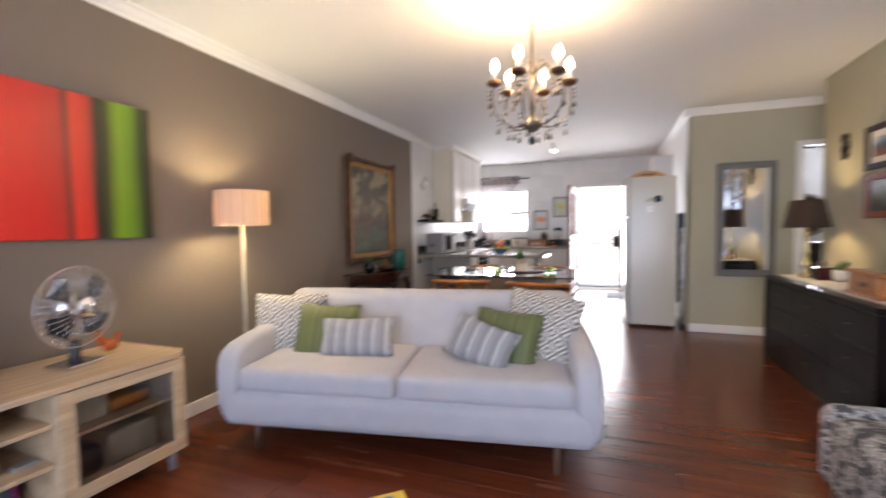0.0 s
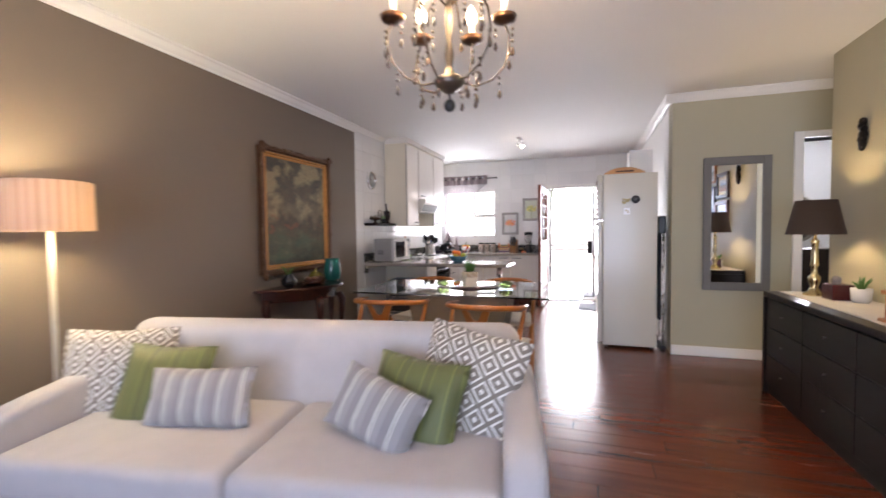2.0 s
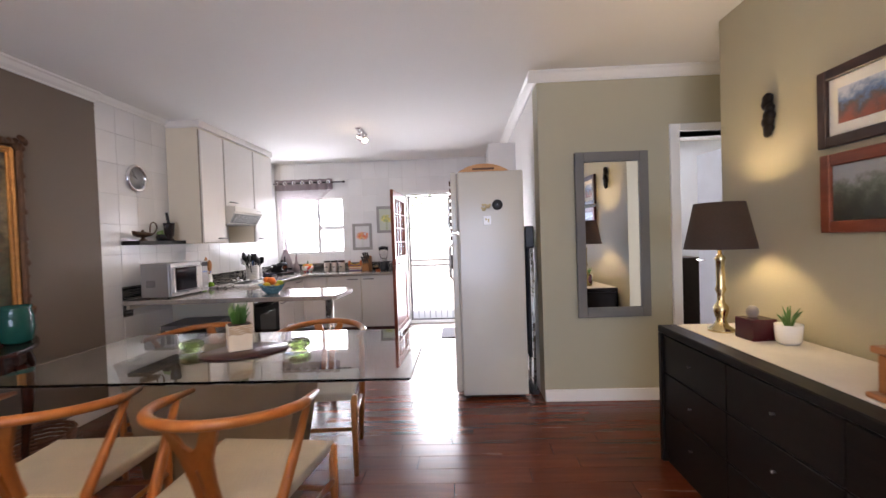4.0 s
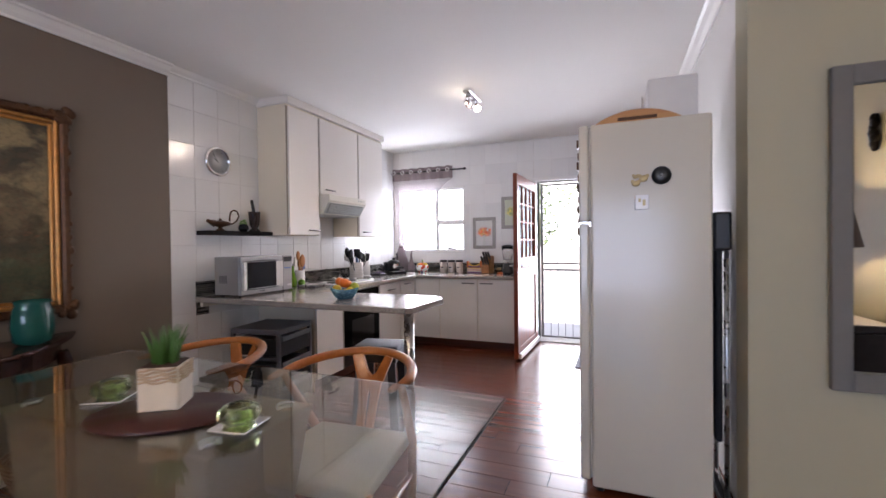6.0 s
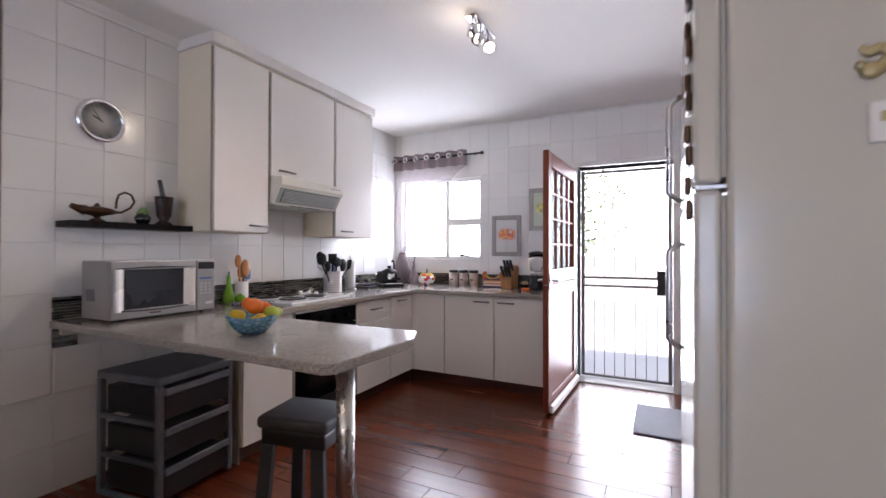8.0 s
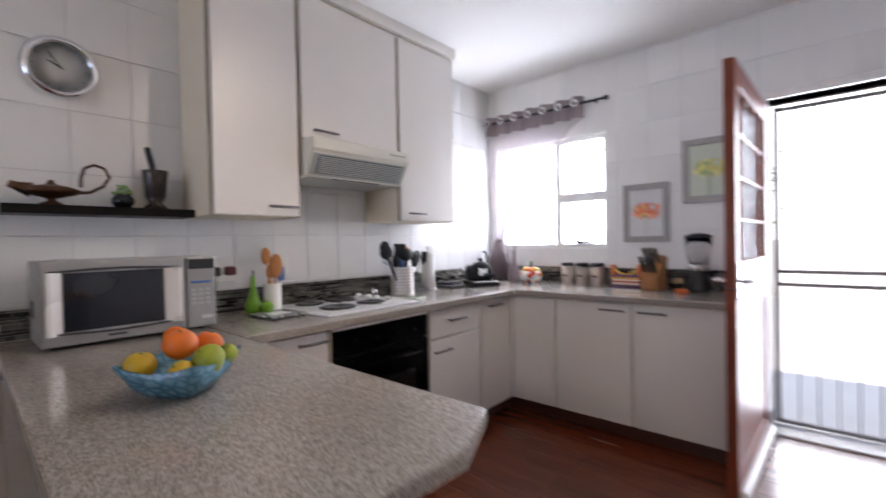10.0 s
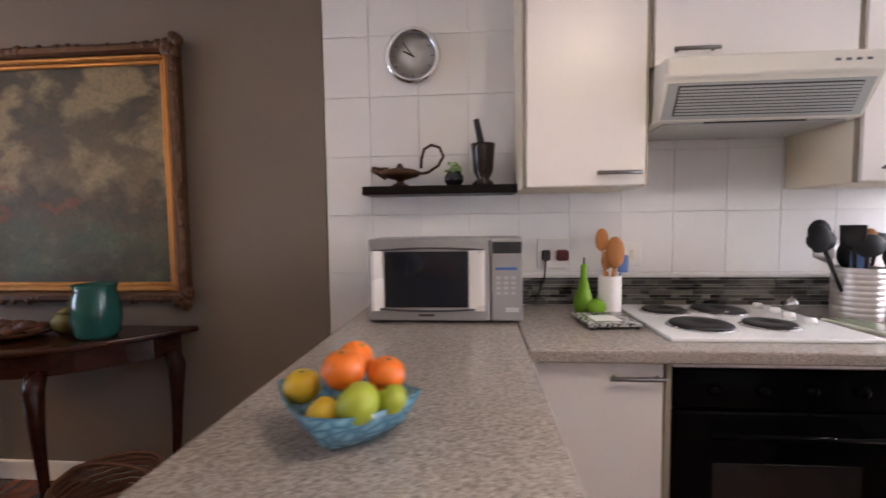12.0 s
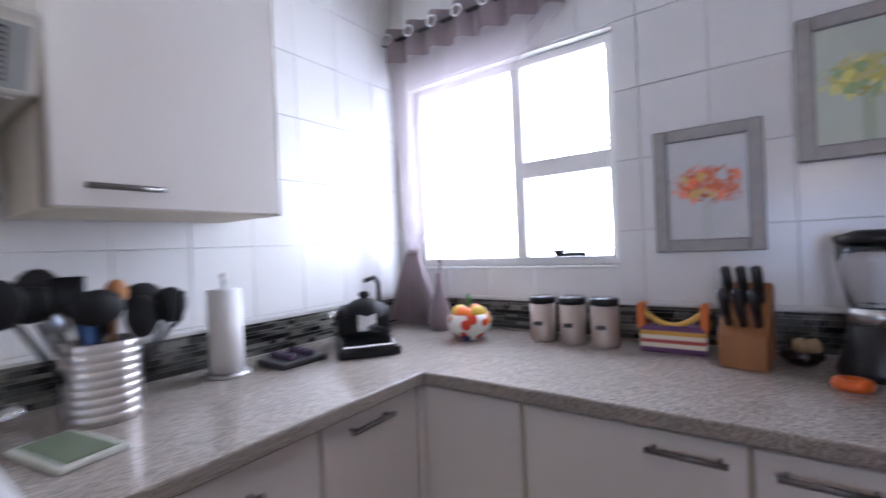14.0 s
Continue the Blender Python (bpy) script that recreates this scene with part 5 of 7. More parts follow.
for i in range(150):
    u = rng.random()
    side = rng.randrange(4)
    y, z = ((u * PW, 0.024), (u * PW, PH - 0.024), (0.024, u * PH), (PW - 0.024, u * PH))[side]
    ball(rng.uniform(0.010, 0.022), (0.05, y + rng.uniform(-0.01, 0.01), z + rng.uniform(-0.01, 0.01)), carve, (0.7, 1, 1), 6)
for y in (0.03, PW - 0.03):
    for z in (0.03, PH - 0.03):
        for i in range(12):
            ball(rng.uniform(0.016, 0.03), (0.05, y + rng.uniform(-0.035, 0.035), z + rng.uniform(-0.035, 0.035)), carve, (0.7, 1, 1), 8)
tagged(part("carving", carve, GILTDARK, oilp), kind="stuff")

# half-round table with vessels
demi = thing("half_round_table", "dark mahogany half-round side table with curved legs", "side table", pose(0.02, 5.43, 0))
DH = 0.765
out = [(0.0, -0.55), (0.0, 0.62)] + [(0.45 * math.sin(math.pi * i / 16) ** 0.85, 0.62 - 1.17 * i / 16) for i in range(1, 16)]
part("top", slab(out, DH - 0.026, DH, 0.008), MAHOGANY, demi)
out = [(0.01, -0.47), (0.01, 0.54)] + [(0.01 + 0.37 * math.sin(math.pi * i / 16) ** 0.85, 0.54 - 1.01 * i / 16) for i in range(1, 16)]
part("apron", slab(out, DH - 0.125, DH - 0.027, 0.003), MAHOGANY, demi)
for x, y, ox, oy in ((0.05, -0.44, 0.0, -0.03), (0.05, 0.52, 0.0, 0.03), (0.355, -0.14, 0.045, -0.02), (0.355, 0.20, 0.045, 0.02)):
    part("leg", tube([(x, y, DH - 0.10), (x + ox * 0.7, y + oy * 0.7, 0.60), (x + ox * 0.5, y + oy * 0.5, 0.42), (x, y, 0.18), (x + ox * 0.2, y + oy * 0.2, 0.07), (x + ox * 0.9, y + oy * 0.9, 0.0)], [0.034, 0.036, 0.024, 0.017, 0.017, 0.028], 10), MAHOGANY, demi)
TEAL = plain("teal_glaze", (0.010, 0.085, 0.072), 0.10, var=0.25, scale=12, bump=0)
single("teal_jar", lathe([(0.060, 0.0), (0.078, 0.02), (0.088, 0.09), (0.080, 0.17), (0.070, 0.20), (0.078, 0.222), (0.072, 0.22), (0.062, 0.19), (0.0, 0.16)], 32), TEAL, "glossy teal ceramic jar", "jar", pose(0.23, 5.755, DH))
lid = thing("brass_pot", "olive brass pot with a knobbed lid", "pot", pose(0.16, 5.57, DH))
part("body", lathe([(0.04, 0), (0.07, 0.03), (0.075, 0.06), (0.05, 0.09)], 24), GREENGLAZE, lid)
part("lid", lathe([(0.052, 0.09), (0.03, 0.108), (0.010, 0.115), (0.014, 0.13), (0.0, 0.142)], 24), GREENGLAZE, lid)
own = bmesh.new()
rng = random.Random(2)
for i in range(14):
    a = rng.uniform(0, 6.28)
    ball(rng.uniform(0.018, 0.03), (0.07 * math.cos(a) * rng.random(), 0.09 * math.sin(a) * rng.random(), 0.03 + rng.uniform(0, 0.03)), own, (1, 1.2, 0.7), 8)
dish = thing("carved_dish", "dark red carved dish with dried pods", "dish", pose(0.24, 5.42, DH))
part("dish", lathe([(0.05, 0), (0.11, 0.018), (0.12, 0.03), (0.112, 0.03), (0.05, 0.012), (0, 0.010)], 24), MAHOGANY, dish)
part("pods", own, plain("dried_pods", (0.10, 0.03, 0.015), 0.5, var=0.4, scale=30), dish)
part_b = thing("black_vase", "small black round vase with twigs", "vase", pose(0.18, 5.14, DH))
part("vase", lathe([(0.03, 0), (0.065, 0.03), (0.07, 0.07), (0.03, 0.11), (0.034, 0.12), (0.026, 0.12)], 20), plain("black_gloss", (0.008, 0.008, 0.008), 0.1, bump=0), part_b)
own = bmesh.new()
for i in range(9):
    a = rng.uniform(0, 6.28)
    tube([(0, 0, 0.1), (0.03 * math.cos(a), 0.03 * math.sin(a), 0.15), (0.06 * math.cos(a), 0.06 * math.sin(a), 0.19)], [0.004, 0.006, 0.002], 5, own)
part("twigs", own, LEAF, part_b)
basket = thing("wicker_basket", "round brown wicker basket with a handle on the floor", "basket", pose(0.27, 5.80, 0))
own = bmesh.new()
for k in range(9):
    r = 0.13 + 0.055 * math.sin(k / 8 * 1.4)
    tube([(r * math.cos(2 * math.pi * i / 28), r * math.sin(2 * math.pi * i / 28), 0.012 + k * 0.023 + 0.004 * (i % 2)) for i in range(29)], 0.011, 5, own)
lathe([(0.13, 0.0), (0.13, 0.012), (0, 0.012)], 24, own)
WICKER = plain("brown_wicker", (0.13, 0.05, 0.022), 0.55, var=0.4, scale=40)
tagged(part("body", own, WICKER, basket), kind="stuff")
part("handle", tube([(0, 0.175 * math.cos(math.pi * i / 12), 0.20 + 0.05 * math.sin(math.pi * i / 12)) for i in range(13)], 0.009), WICKER, basket)

# floor lamp
fl = thing("floor_lamp", "lit floor lamp with a striped cream drum shade", "floor lamp", pose(0.295, 3.285, 0))
PALEMETAL = plain("cream_lamp_pole", (0.44, 0.40, 0.32), 0.4, var=0.05)
part("base", lathe([(0.14, 0), (0.14, 0.012), (0.03, 0.03), (0.013, 0.04)], 32), PALEMETAL, fl)
part("pole", lathe([(0.011, 0.03), (0.011, 1.30)], 14), PALEMETAL, fl)


def drum_shade():
    n = Nodes("pleated_cream_shade")
    x, y, z = n.axes()
    ang = n.math("ARCTAN2", y, x)
    f = n.math("FRACT", n.math("MULTIPLY_ADD", ang, 2.4, 30.0))
    base = n.ramp(f, [(0, (0.70, 0.58, 0.44)), (0.3, (0.53, 0.34, 0.22)), (0.5, (0.72, 0.61, 0.47)), (0.75, (0.57, 0.39, 0.27)), (1, (0.70, 0.58, 0.44))])
    d = n.add("BsdfTranslucent", (base, "Color"))
    m = n.add("MixShader")
    m.inputs[0].default_value = 0.26
    n.set(base=base, rough=0.85)
    n.tree.links.new(n.bsdf.outputs[0], m.inputs[1])
    n.tree.links.new(d.outputs[0], m.inputs[2])
    n.tree.links.new(m.outputs[0], n.tree.nodes["Material Output"].inputs[0])
    return n.mat


own = lathe([(0.168, 1.272), (0.172, 1.275), (0.172, 1.500), (0.168, 1.503), (0.166, 1.500), (0.166, 1.275)], 48)
bmesh.ops.delete(own, geom=[f for f in own.faces if len(f.verts) > 6], context="FACES")
part("shade", own, drum_shade(), fl)
part("bulb", ball(0.032, (0, 0, 1.36), None, (1, 1, 1.2), 14), glowing("lamp_bulb", (1, 0.74, 0.42), 18), fl)
part("bulb_holder", lathe([(0.018, 1.29), (0.018, 1.335)], 14), PALEMETAL, fl)
lamp("floor_lamp_light", "POINT", 22, (1, 0.90, 0.56), pose(0.295, 3.285, 1.375), radius=0.05)

# coffee table
ct = thing("coffee_table", "low table under a pale quilted runner", "coffee table", pose(1.19, 1.50, 0, 0, 0, 12))
CTZ = 0.40
CW, CDP = 1.20, 0.33
part("tabletop", box(0, -0.12, CTZ - 0.03, CW, CDP, CTZ, 0.004), OAK, ct)
for x in (0.04, CW - 0.09):
    for y in (-0.08, CDP - 0.09):
        part("leg", box(x, y, 0, x + 0.05, y + 0.05, CTZ - 0.031, 0.003), OAK, ct)
CT = pose(1.19, 1.50, CTZ, 0, 0, 12)


def quilt():
    n = Nodes("pale_quilted_cloth")
    x, y, z = n.axes()
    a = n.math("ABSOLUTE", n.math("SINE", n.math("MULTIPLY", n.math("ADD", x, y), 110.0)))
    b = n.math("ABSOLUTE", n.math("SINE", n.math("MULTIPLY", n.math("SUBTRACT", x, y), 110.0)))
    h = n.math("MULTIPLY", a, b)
    # Stitched creases take the darker tone: their shade is put into the cloth colour.
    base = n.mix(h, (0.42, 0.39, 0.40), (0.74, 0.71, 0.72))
    n.set(base=base, rough=0.9)
    return n.bump(h, 0.8, 0.003).mat


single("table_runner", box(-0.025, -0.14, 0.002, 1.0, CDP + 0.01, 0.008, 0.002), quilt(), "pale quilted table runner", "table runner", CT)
gp = thing("hyacinth_bowl", "clear scalloped glass with a yellow flower bulb", "potted plant", CT @ pose(0.17, 0.06, 0.008))
own = lathe([(0.035, 0.0), (0.05, 0.01), (0.06, 0.06), (0.072, 0.10), (0.068, 0.10), (0.056, 0.06), (0.046, 0.014), (0.0, 0.012)], 24)
for v in own.verts:
    if v.co.z > 0.09:
        v.co.z += 0.012 * math.sin(6 * math.atan2(v.co.y, v.co.x))
part("glass_bowl", own, glass("soft_green_glass", (0.88, 0.97, 0.91), ior=1.12), gp)
part("moss", lathe([(0.036, 0.014), (0.045, 0.03), (0.04, 0.05), (0.0, 0.055)], 18), plain("moss", (0.18, 0.30, 0.03), 0.7, var=0.4, scale=60), gp)
part("stem", tube([(0, 0, 0.05), (0.005, 0.0, 0.10), (0.0, 0.004, 0.145)], [0.014, 0.012, 0.008]), PALELEAF, gp)
own = bmesh.new()
rng = random.Random(9)
for i in range(30):
    a = rng.uniform(0, 6.28)
    ball(0.009, (0.018 * math.cos(a), 0.018 * math.sin(a), 0.145 + rng.uniform(0, 0.032)), own, (1, 1, 1), 6)
part("flower", own, plain("yellow_petals", (0.72, 0.40, 0.04), 0.5, var=0.2, scale=40), gp)
single("white_tealight", lathe([(0.03, 0), (0.045, 0.015), (0.044, 0.04), (0.025, 0.055), (0.020, 0.05), (0.0, 0.045)], 24), PORCELAIN, "round white tealight holder", "candle holder", CT @ pose(0.27, 0.11, 0.008))
gd = thing("glass_dish", "small glass dish with red trinkets", "dish", CT @ pose(0.17, 0.245, 0.008))
part("dish", lathe([(0.03, 0), (0.05, 0.012), (0.062, 0.032), (0.056, 0.032), (0.04, 0.012), (0, 0.006)], 24), CLEAR, gd)
part("trinkets", ball(0.022, (0, 0, 0.02), ball(0.018, (0.025, 0.01, 0.02)), (1, 1, 0.6), 10), RED, gd)


def cover(name, cols):
    n = Nodes(name)
    v = n.add("TexVoronoi", (n.coords, "Vector"))
    v.inputs["Scale"].default_value = 26.0
    base = n.ramp(n.noise(7.0, 2, 0.5), cols)
    n.set(base=n.mix(0.05, base, v.outputs["Color"]), rough=0.25)
    return n.mat


def magazine(x, y, z, rot, w, h, cols, label):
    t = thing("magazine", label, "magazine", CT @ pose(x, y, z, 0, 0, rot))
    part("pages", box(0, 0, 0, w, h, 0.007, 0.001), PORCELAIN, t)
    part("cover", box(-0.001, -0.001, 0.0075, w + 0.001, h + 0.001, 0.0085, 0), cover("cover_print", cols), t)


magazine(0.40, 0.02, 0.009, 8, 0.30, 0.26, [(0.3, (0.28, 0.38, 0.50)), (0.46, (0.50, 0.57, 0.62)), (0.53, (0.24, 0.36, 0.20)), (0.60, (0.58, 0.63, 0.66))], "glossy magazine with a pale blue green cover")
for k in range(4):
    single("coffee_table_book", box(0, 0, 0, 0.24 - 0.01 * (k % 2), 0.29, 0.026, 0.003), (DARKGREY, PORCELAIN, BRONZE, CREAM)[k], "thick closed book in a stack", "book", CT @ pose(0.93, -0.01, 0.0085 + 0.027 * k, 0, 0, 20 + 3 * k), "stack of books on the coffee table")
magazine(0.94, 0.0, 0.1175, 30, 0.22, 0.28, [(0.34, (0.02, 0.06, 0.16)), (0.40, (0.03, 0.10, 0.22)), (0.44, (0.66, 0.42, 0.03)), (0.52, (0.70, 0.48, 0.05)), (0.55, (0.03, 0.08, 0.18)), (0.62, (0.60, 0.58, 0.5))], "colourful magazine with yellow and navy print")

# patterned ottoman by the console
def patterned():
    n = Nodes("black_white_leaf_print")
    v = n.noise(16.0, 4, 0.7, n.scaled((1, 1, 1.6)))
    base = n.ramp(v, [(0, (0.02, 0.022, 0.028)), (0.47, (0.05, 0.052, 0.06)), (0.52, (0.48, 0.47, 0.46)), (0.60, (0.08, 0.082, 0.09)), (0.68, (0.55, 0.54, 0.53))])
    n.set(base=base, rough=0.85)
    return n.bump(n.noise(300.0), 0.3, 0.001).mat


ot = thing("armchair", "armchair in black and white leaf print fabric", "armchair", pose(3.47, 2.55, 0))
PRINT = patterned()
part("seat", soft_box(0.0, 0.0, 0.10, 0.78, 0.72, 0.44, 0.06), PRINT, ot)
part("arm", soft_box(0.0, 0.70, 0.10, 0.80, 0.83, 0.46, 0.06), PRINT, ot)
part("backrest", soft_box(0.70, 0.0, 0.30, 0.86, 0.70, 0.60, 0.06), PRINT, ot)
for x in (0.06, 0.74):
    for y in (0.06, 0.76):
        part("leg", lathe([(0.015, 0), (0.022, 0.11)], 12, None, (x, y, 0)), SLEG, ot)

# ---- dining table, chairs and what stands on the glass ----
GTZ = 0.79
gt = thing("dining_table", "rectangular glass dining table on a sandstone pedestal", "dining table", pose(0.95, 4.885, 0))
TL, TD = 1.72, 0.89
part("glass_top", slab([(0, 0), (TL, 0), (TL, TD), (0, TD)], GTZ - 0.012, GTZ, 0.003), TABLEGLASS, gt, "clear glass top")
SANDSTONE = plain("tan_sandstone", (0.25, 0.185, 0.12), 0.8, var=0.22, scale=5, grain=45, bump=0.5)
own = bmesh.new()
shaped(own, [(x, y, z) for z, x0, x1, y0, y1 in ((0.0, 0.50, 1.06, 0.30, 0.62), (0.05, 0.50, 1.06, 0.30, 0.62), (GTZ - 0.075, 0.335, 1.175, 0.325, 0.665), (GTZ - 0.022, 0.32, 1.19, 0.315, 0.675)) for x, y in ((x0, y0), (x1, y0), (x1, y1), (x0, y1))],
       [(3, 2, 1, 0), (12, 13, 14, 15)] + [(4 * k + i, 4 * k + (i + 1) % 4, 4 * k + 4 + (i + 1) % 4, 4 * k + 4 + i) for k in range(3) for i in range(4)])
bmesh.ops.bevel(own, geom=own.edges[:], offset=0.008, segments=2, affect="EDGES", profile=0.5)
part("pedestal", own, SANDSTONE, gt, "tan sandstone pedestal tapering downwards")
for x in (0.38, 1.13):
    for y in (0.37, 0.62):
        part("pad", lathe([(0.026, GTZ - 0.022), (0.026, GTZ - 0.0125)], 16, None, (x, y, 0)), STEEL, gt)


def wishbone():
    """A chair with a bent top rail, a Y shaped back and a cord seat; it faces +y."""
    c = thing("dining_chair", "amber wood dining chair with a curved rail and cord seat", "dining chair", None, "chairs round the glass table")
    rail = []
    for i in range(25):
        a = math.pi * (1.04 + 0.92 * i / 24)
        rail.append((0.267 * math.cos(a), 0.02 + 0.30 * math.sin(a), 0.738 + 0.028 * math.sin(math.pi * i / 24)))
    rail = [(rail[0][0] + 0.012, 0.12, 0.732)] + rail + [(rail[-1][0] - 0.012, 0.12, 0.732)]
    part("top_rail", tube(rail, [0.011] + [0.021] * 25 + [0.011], 12, None, 0.85), CHAIRWOOD, c)
    for s in (-1, 1):
        part("back_leg", tube([(s * 0.20, -0.17, 0.0), (s * 0.212, -0.165, 0.25), (s * 0.225, -0.14, 0.44), (s * 0.248, -0.03, 0.62), (s * 0.258, 0.04, 0.733)], [0.014, 0.019, 0.020, 0.017, 0.013]), CHAIRWOOD, c)
        part("front_leg", tube([(s * 0.245, 0.28, 0.0), (s * 0.245, 0.28, 0.45)], [0.014, 0.019]), CHAIRWOOD, c)
        part("side_rail", tube([(s * 0.245, 0.28, 0.30), (s * 0.214, -0.158, 0.30)], 0.011), CHAIRWOOD, c)
    part("front_rail", tube([(-0.245, 0.28, 0.26), (0.245, 0.28, 0.26)], 0.011), CHAIRWOOD, c)
    own = bmesh.new()
    half = [(0.007, 0.435), (0.038, 0.435), (0.041, 0.54), (0.052, 0.63), (0.098, 0.752), (0.056, 0.756), (0.022, 0.685), (0.0, 0.668), (0.0, 0.605), (0.007, 0.592)]
    for s in (-1, 1):
        near, far = [], []
        for x, z in half:
            lean = -0.150 - 0.113 * (z - 0.435) / 0.32 + 2.2 * x * x
            near.append(own.verts.new((s * x, lean - 0.008, z)))
            far.append(own.verts.new((s * x, lean + 0.008, z)))
        own.faces.new(near)
        own.faces.new(list(reversed(far)))
        for i in range(len(half)):
            j = (i + 1) % len(half)
            own.faces.new((near[i], near[j], far[j], far[i]))
    part("back_splat", own, CHAIRWOOD, c)
    seat = slab([(-0.245, 0.295), (-0.215, -0.165), (0.215, -0.165), (0.245, 0.295)], 0.420, 0.465, 0.014)
    bmesh.ops.subdivide_edges(seat, edges=seat.edges[:], cuts=4, use_grid_fill=True)
    for v in seat.verts:
        if v.co.z > 0.44:
            v.co.z -= 0.014 * max(0, 1 - (v.co.x / 0.22) ** 2) * max(0, 1 - ((v.co.y - 0.06) / 0.22) ** 2)
    part("seat", seat, CORD, c, "cream woven paper cord seat")
    return c


chair = wishbone()
chair.matrix_basis = pose(1.31, 4.87, 0, 0, 0, 3)
copy_thing(chair, pose(2.04, 4.83, 0, 0, 0, -4))
copy_thing(chair, pose(1.215, 5.90, 0, 0, 0, 174))
copy_thing(chair, pose(1.985, 5.93, 0, 0, 0, 184))

TT = GTZ
mat_ob = single("placemat", lathe([(0.20, 0.0), (0.202, 0.004), (0.198, 0.008), (0.0, 0.008)], 48, None, (0, 0, 0), 0.72), plain("dark_red_wood", (0.045, 0.012, 0.010), 0.3, var=0.2), "oval dark red wooden placemat on the glass", "placemat", pose(1.83, 5.33, TT, 0, 0, 30))
planter = thing("cream_planter", "square cream stone planter with a green plant", "potted plant", pose(1.785, 5.355, TT + 0.008, 0, 0, 33) @ Matrix.Diagonal((0.8, 0.8, 0.95, 1)))
own = box(-0.066, -0.066, 0, 0.066, 0.066, 0.125, 0.006, None, 2)
part("pot", own, plain("cream_stone", (0.66, 0.58, 0.47), 0.75, var=0.12, scale=14, grain=60, bump=0.5), planter)
own = bmesh.new()
rng = random.Random(12)
for i in range(5):
    z = 0.085 + 0.009 * i
    tube([(-0.06 + 0.024 * k, -0.068 - 0.002, z + 0.004 * math.sin(k * 2 + i)) for k in range(6)], 0.0035, 5, own)
    tube([(0.068, -0.06 + 0.024 * k, z + 0.004 * math.sin(k * 2 + i)) for k in range(6)], 0.0035, 5, own)
tagged(part("carving", own, plain("tan_relief", (0.48, 0.36, 0.24), 0.8), planter), kind="stuff")
part("soil", box(-0.058, -0.058, 0.1255, 0.058, 0.058, 0.128, 0), GAPDARK, planter)
own = bmesh.new()
for i in range(60):
    a, r, h = rng.uniform(0, 6.28), rng.uniform(0.0, 0.04), rng.uniform(0.05, 0.115)
    x, y = r * math.cos(a), r * math.sin(a)
    tube([(x, y, 0.126), (x * 1.3, y * 1.3, 0.126 + h * 0.6), (x * 1.9, y * 1.9, 0.126 + h)], [0.003, 0.0045, 0.001], 4, own)
part("leaves", own, LEAF, planter)


def glass_flower(x, y, rot):
    t = thing("glass_candle_bowl", "green glass flower bowl on a mirrored coaster", "candle holder", pose(x, y, TT, 0, 0, rot) @ Matrix.Diagonal((0.82, 0.82, 0.82, 1)), "green glass bowls")
    part("coaster", box(-0.065, -0.065, 0.0, 0.065, 0.065, 0.008, 0.002), CHROME, t)
    own = lathe([(0.022, 0.009), (0.045, 0.014), (0.062, 0.035), (0.058, 0.058), (0.040, 0.068), (0.036, 0.060), (0.048, 0.040), (0.03, 0.020), (0.0, 0.018)], 32)
    for v in own.verts:
        a = math.atan2(v.co.y, v.co.x)
        k = 1 + 0.07 * math.sin(8 * a + v.co.z * 40)
        v.co.x *= k
        v.co.y *= k
    part("bowl", own, glass("green_glass", (0.62, 0.74, 0.42)), t)


glass_flower(2.085, 5.335, 10)
glass_flower(1.555, 5.345, 30)

# ---- console by the sage wall ----
con = thing("console", "black-brown low console cabinet with drawers", "sideboard", pose(3.97, 4.02, 0))
CL, CDD, CH = 1.79, 0.47, 0.768
part("top", box(0.0, 0.0, CH - 0.04, CDD, CL, CH, 0.005), EBONY, con)
for y in (0.0, CL - 0.035):
    part("side", box(0.0, y, 0.0, CDD, y + 0.035, CH - 0.041, 0.004), EBONY, con)
part("back", box(CDD - 0.015, 0.036, 0.06, CDD, CL - 0.036, CH - 0.041, 0), EBONY, con)
part("bottom", box(0.02, 0.036, 0.06, CDD - 0.016, CL - 0.036, 0.085, 0), EBONY, con)
part("plinth", box(0.03, 0.036, 0.0, 0.045, CL - 0.036, 0.059, 0), EBONY, con)
for k in range(3):
    for i in range(3):
        y0 = 0.036 + k * (CL - 0.072) / 3
        z0 = 0.088 + i * 0.212
        d = part("drawer_front", box(0.012, y0 + 0.003, z0, 0.030, y0 + (CL - 0.072) / 3 - 0.003, z0 + 0.207, 0.003), EBONY, con)
        ym = y0 + (CL - 0.072) / 6
        part("handle", moved(lathe([(0.004, 0), (0.004, 0.010), (0.007, 0.014), (0.0, 0.017)], 12), pose(0.012, ym, z0 + 0.11, 0, -90, 0)), HANDLE, d)
single("console_runner", box(4.06, 4.03, CH, 4.43, 5.78, CH + 0.004, 0.001), fabric("cream_linen", (0.66, 0.62, 0.54), weave=200), "cream linen runner along the console", "table runner")
tl = thing("table_lamp", "brass table lamp with a lit dark brown shade", "table lamp", pose(4.20, 5.60, CH + 0.004))
BRASS = plain("pale_brass", (0.62, 0.50, 0.26), 0.2, 1.0, var=0.1)
part("stem", lathe([(0.062, 0), (0.062, 0.012), (0.035, 0.03), (0.022, 0.06), (0.034, 0.10), (0.036, 0.125), (0.018, 0.15), (0.016, 0.19), (0.026, 0.215), (0.020, 0.24), (0.020, 0.36), (0.027, 0.375), (0.010, 0.40), (0.010, 0.45)], 24), BRASS, tl)


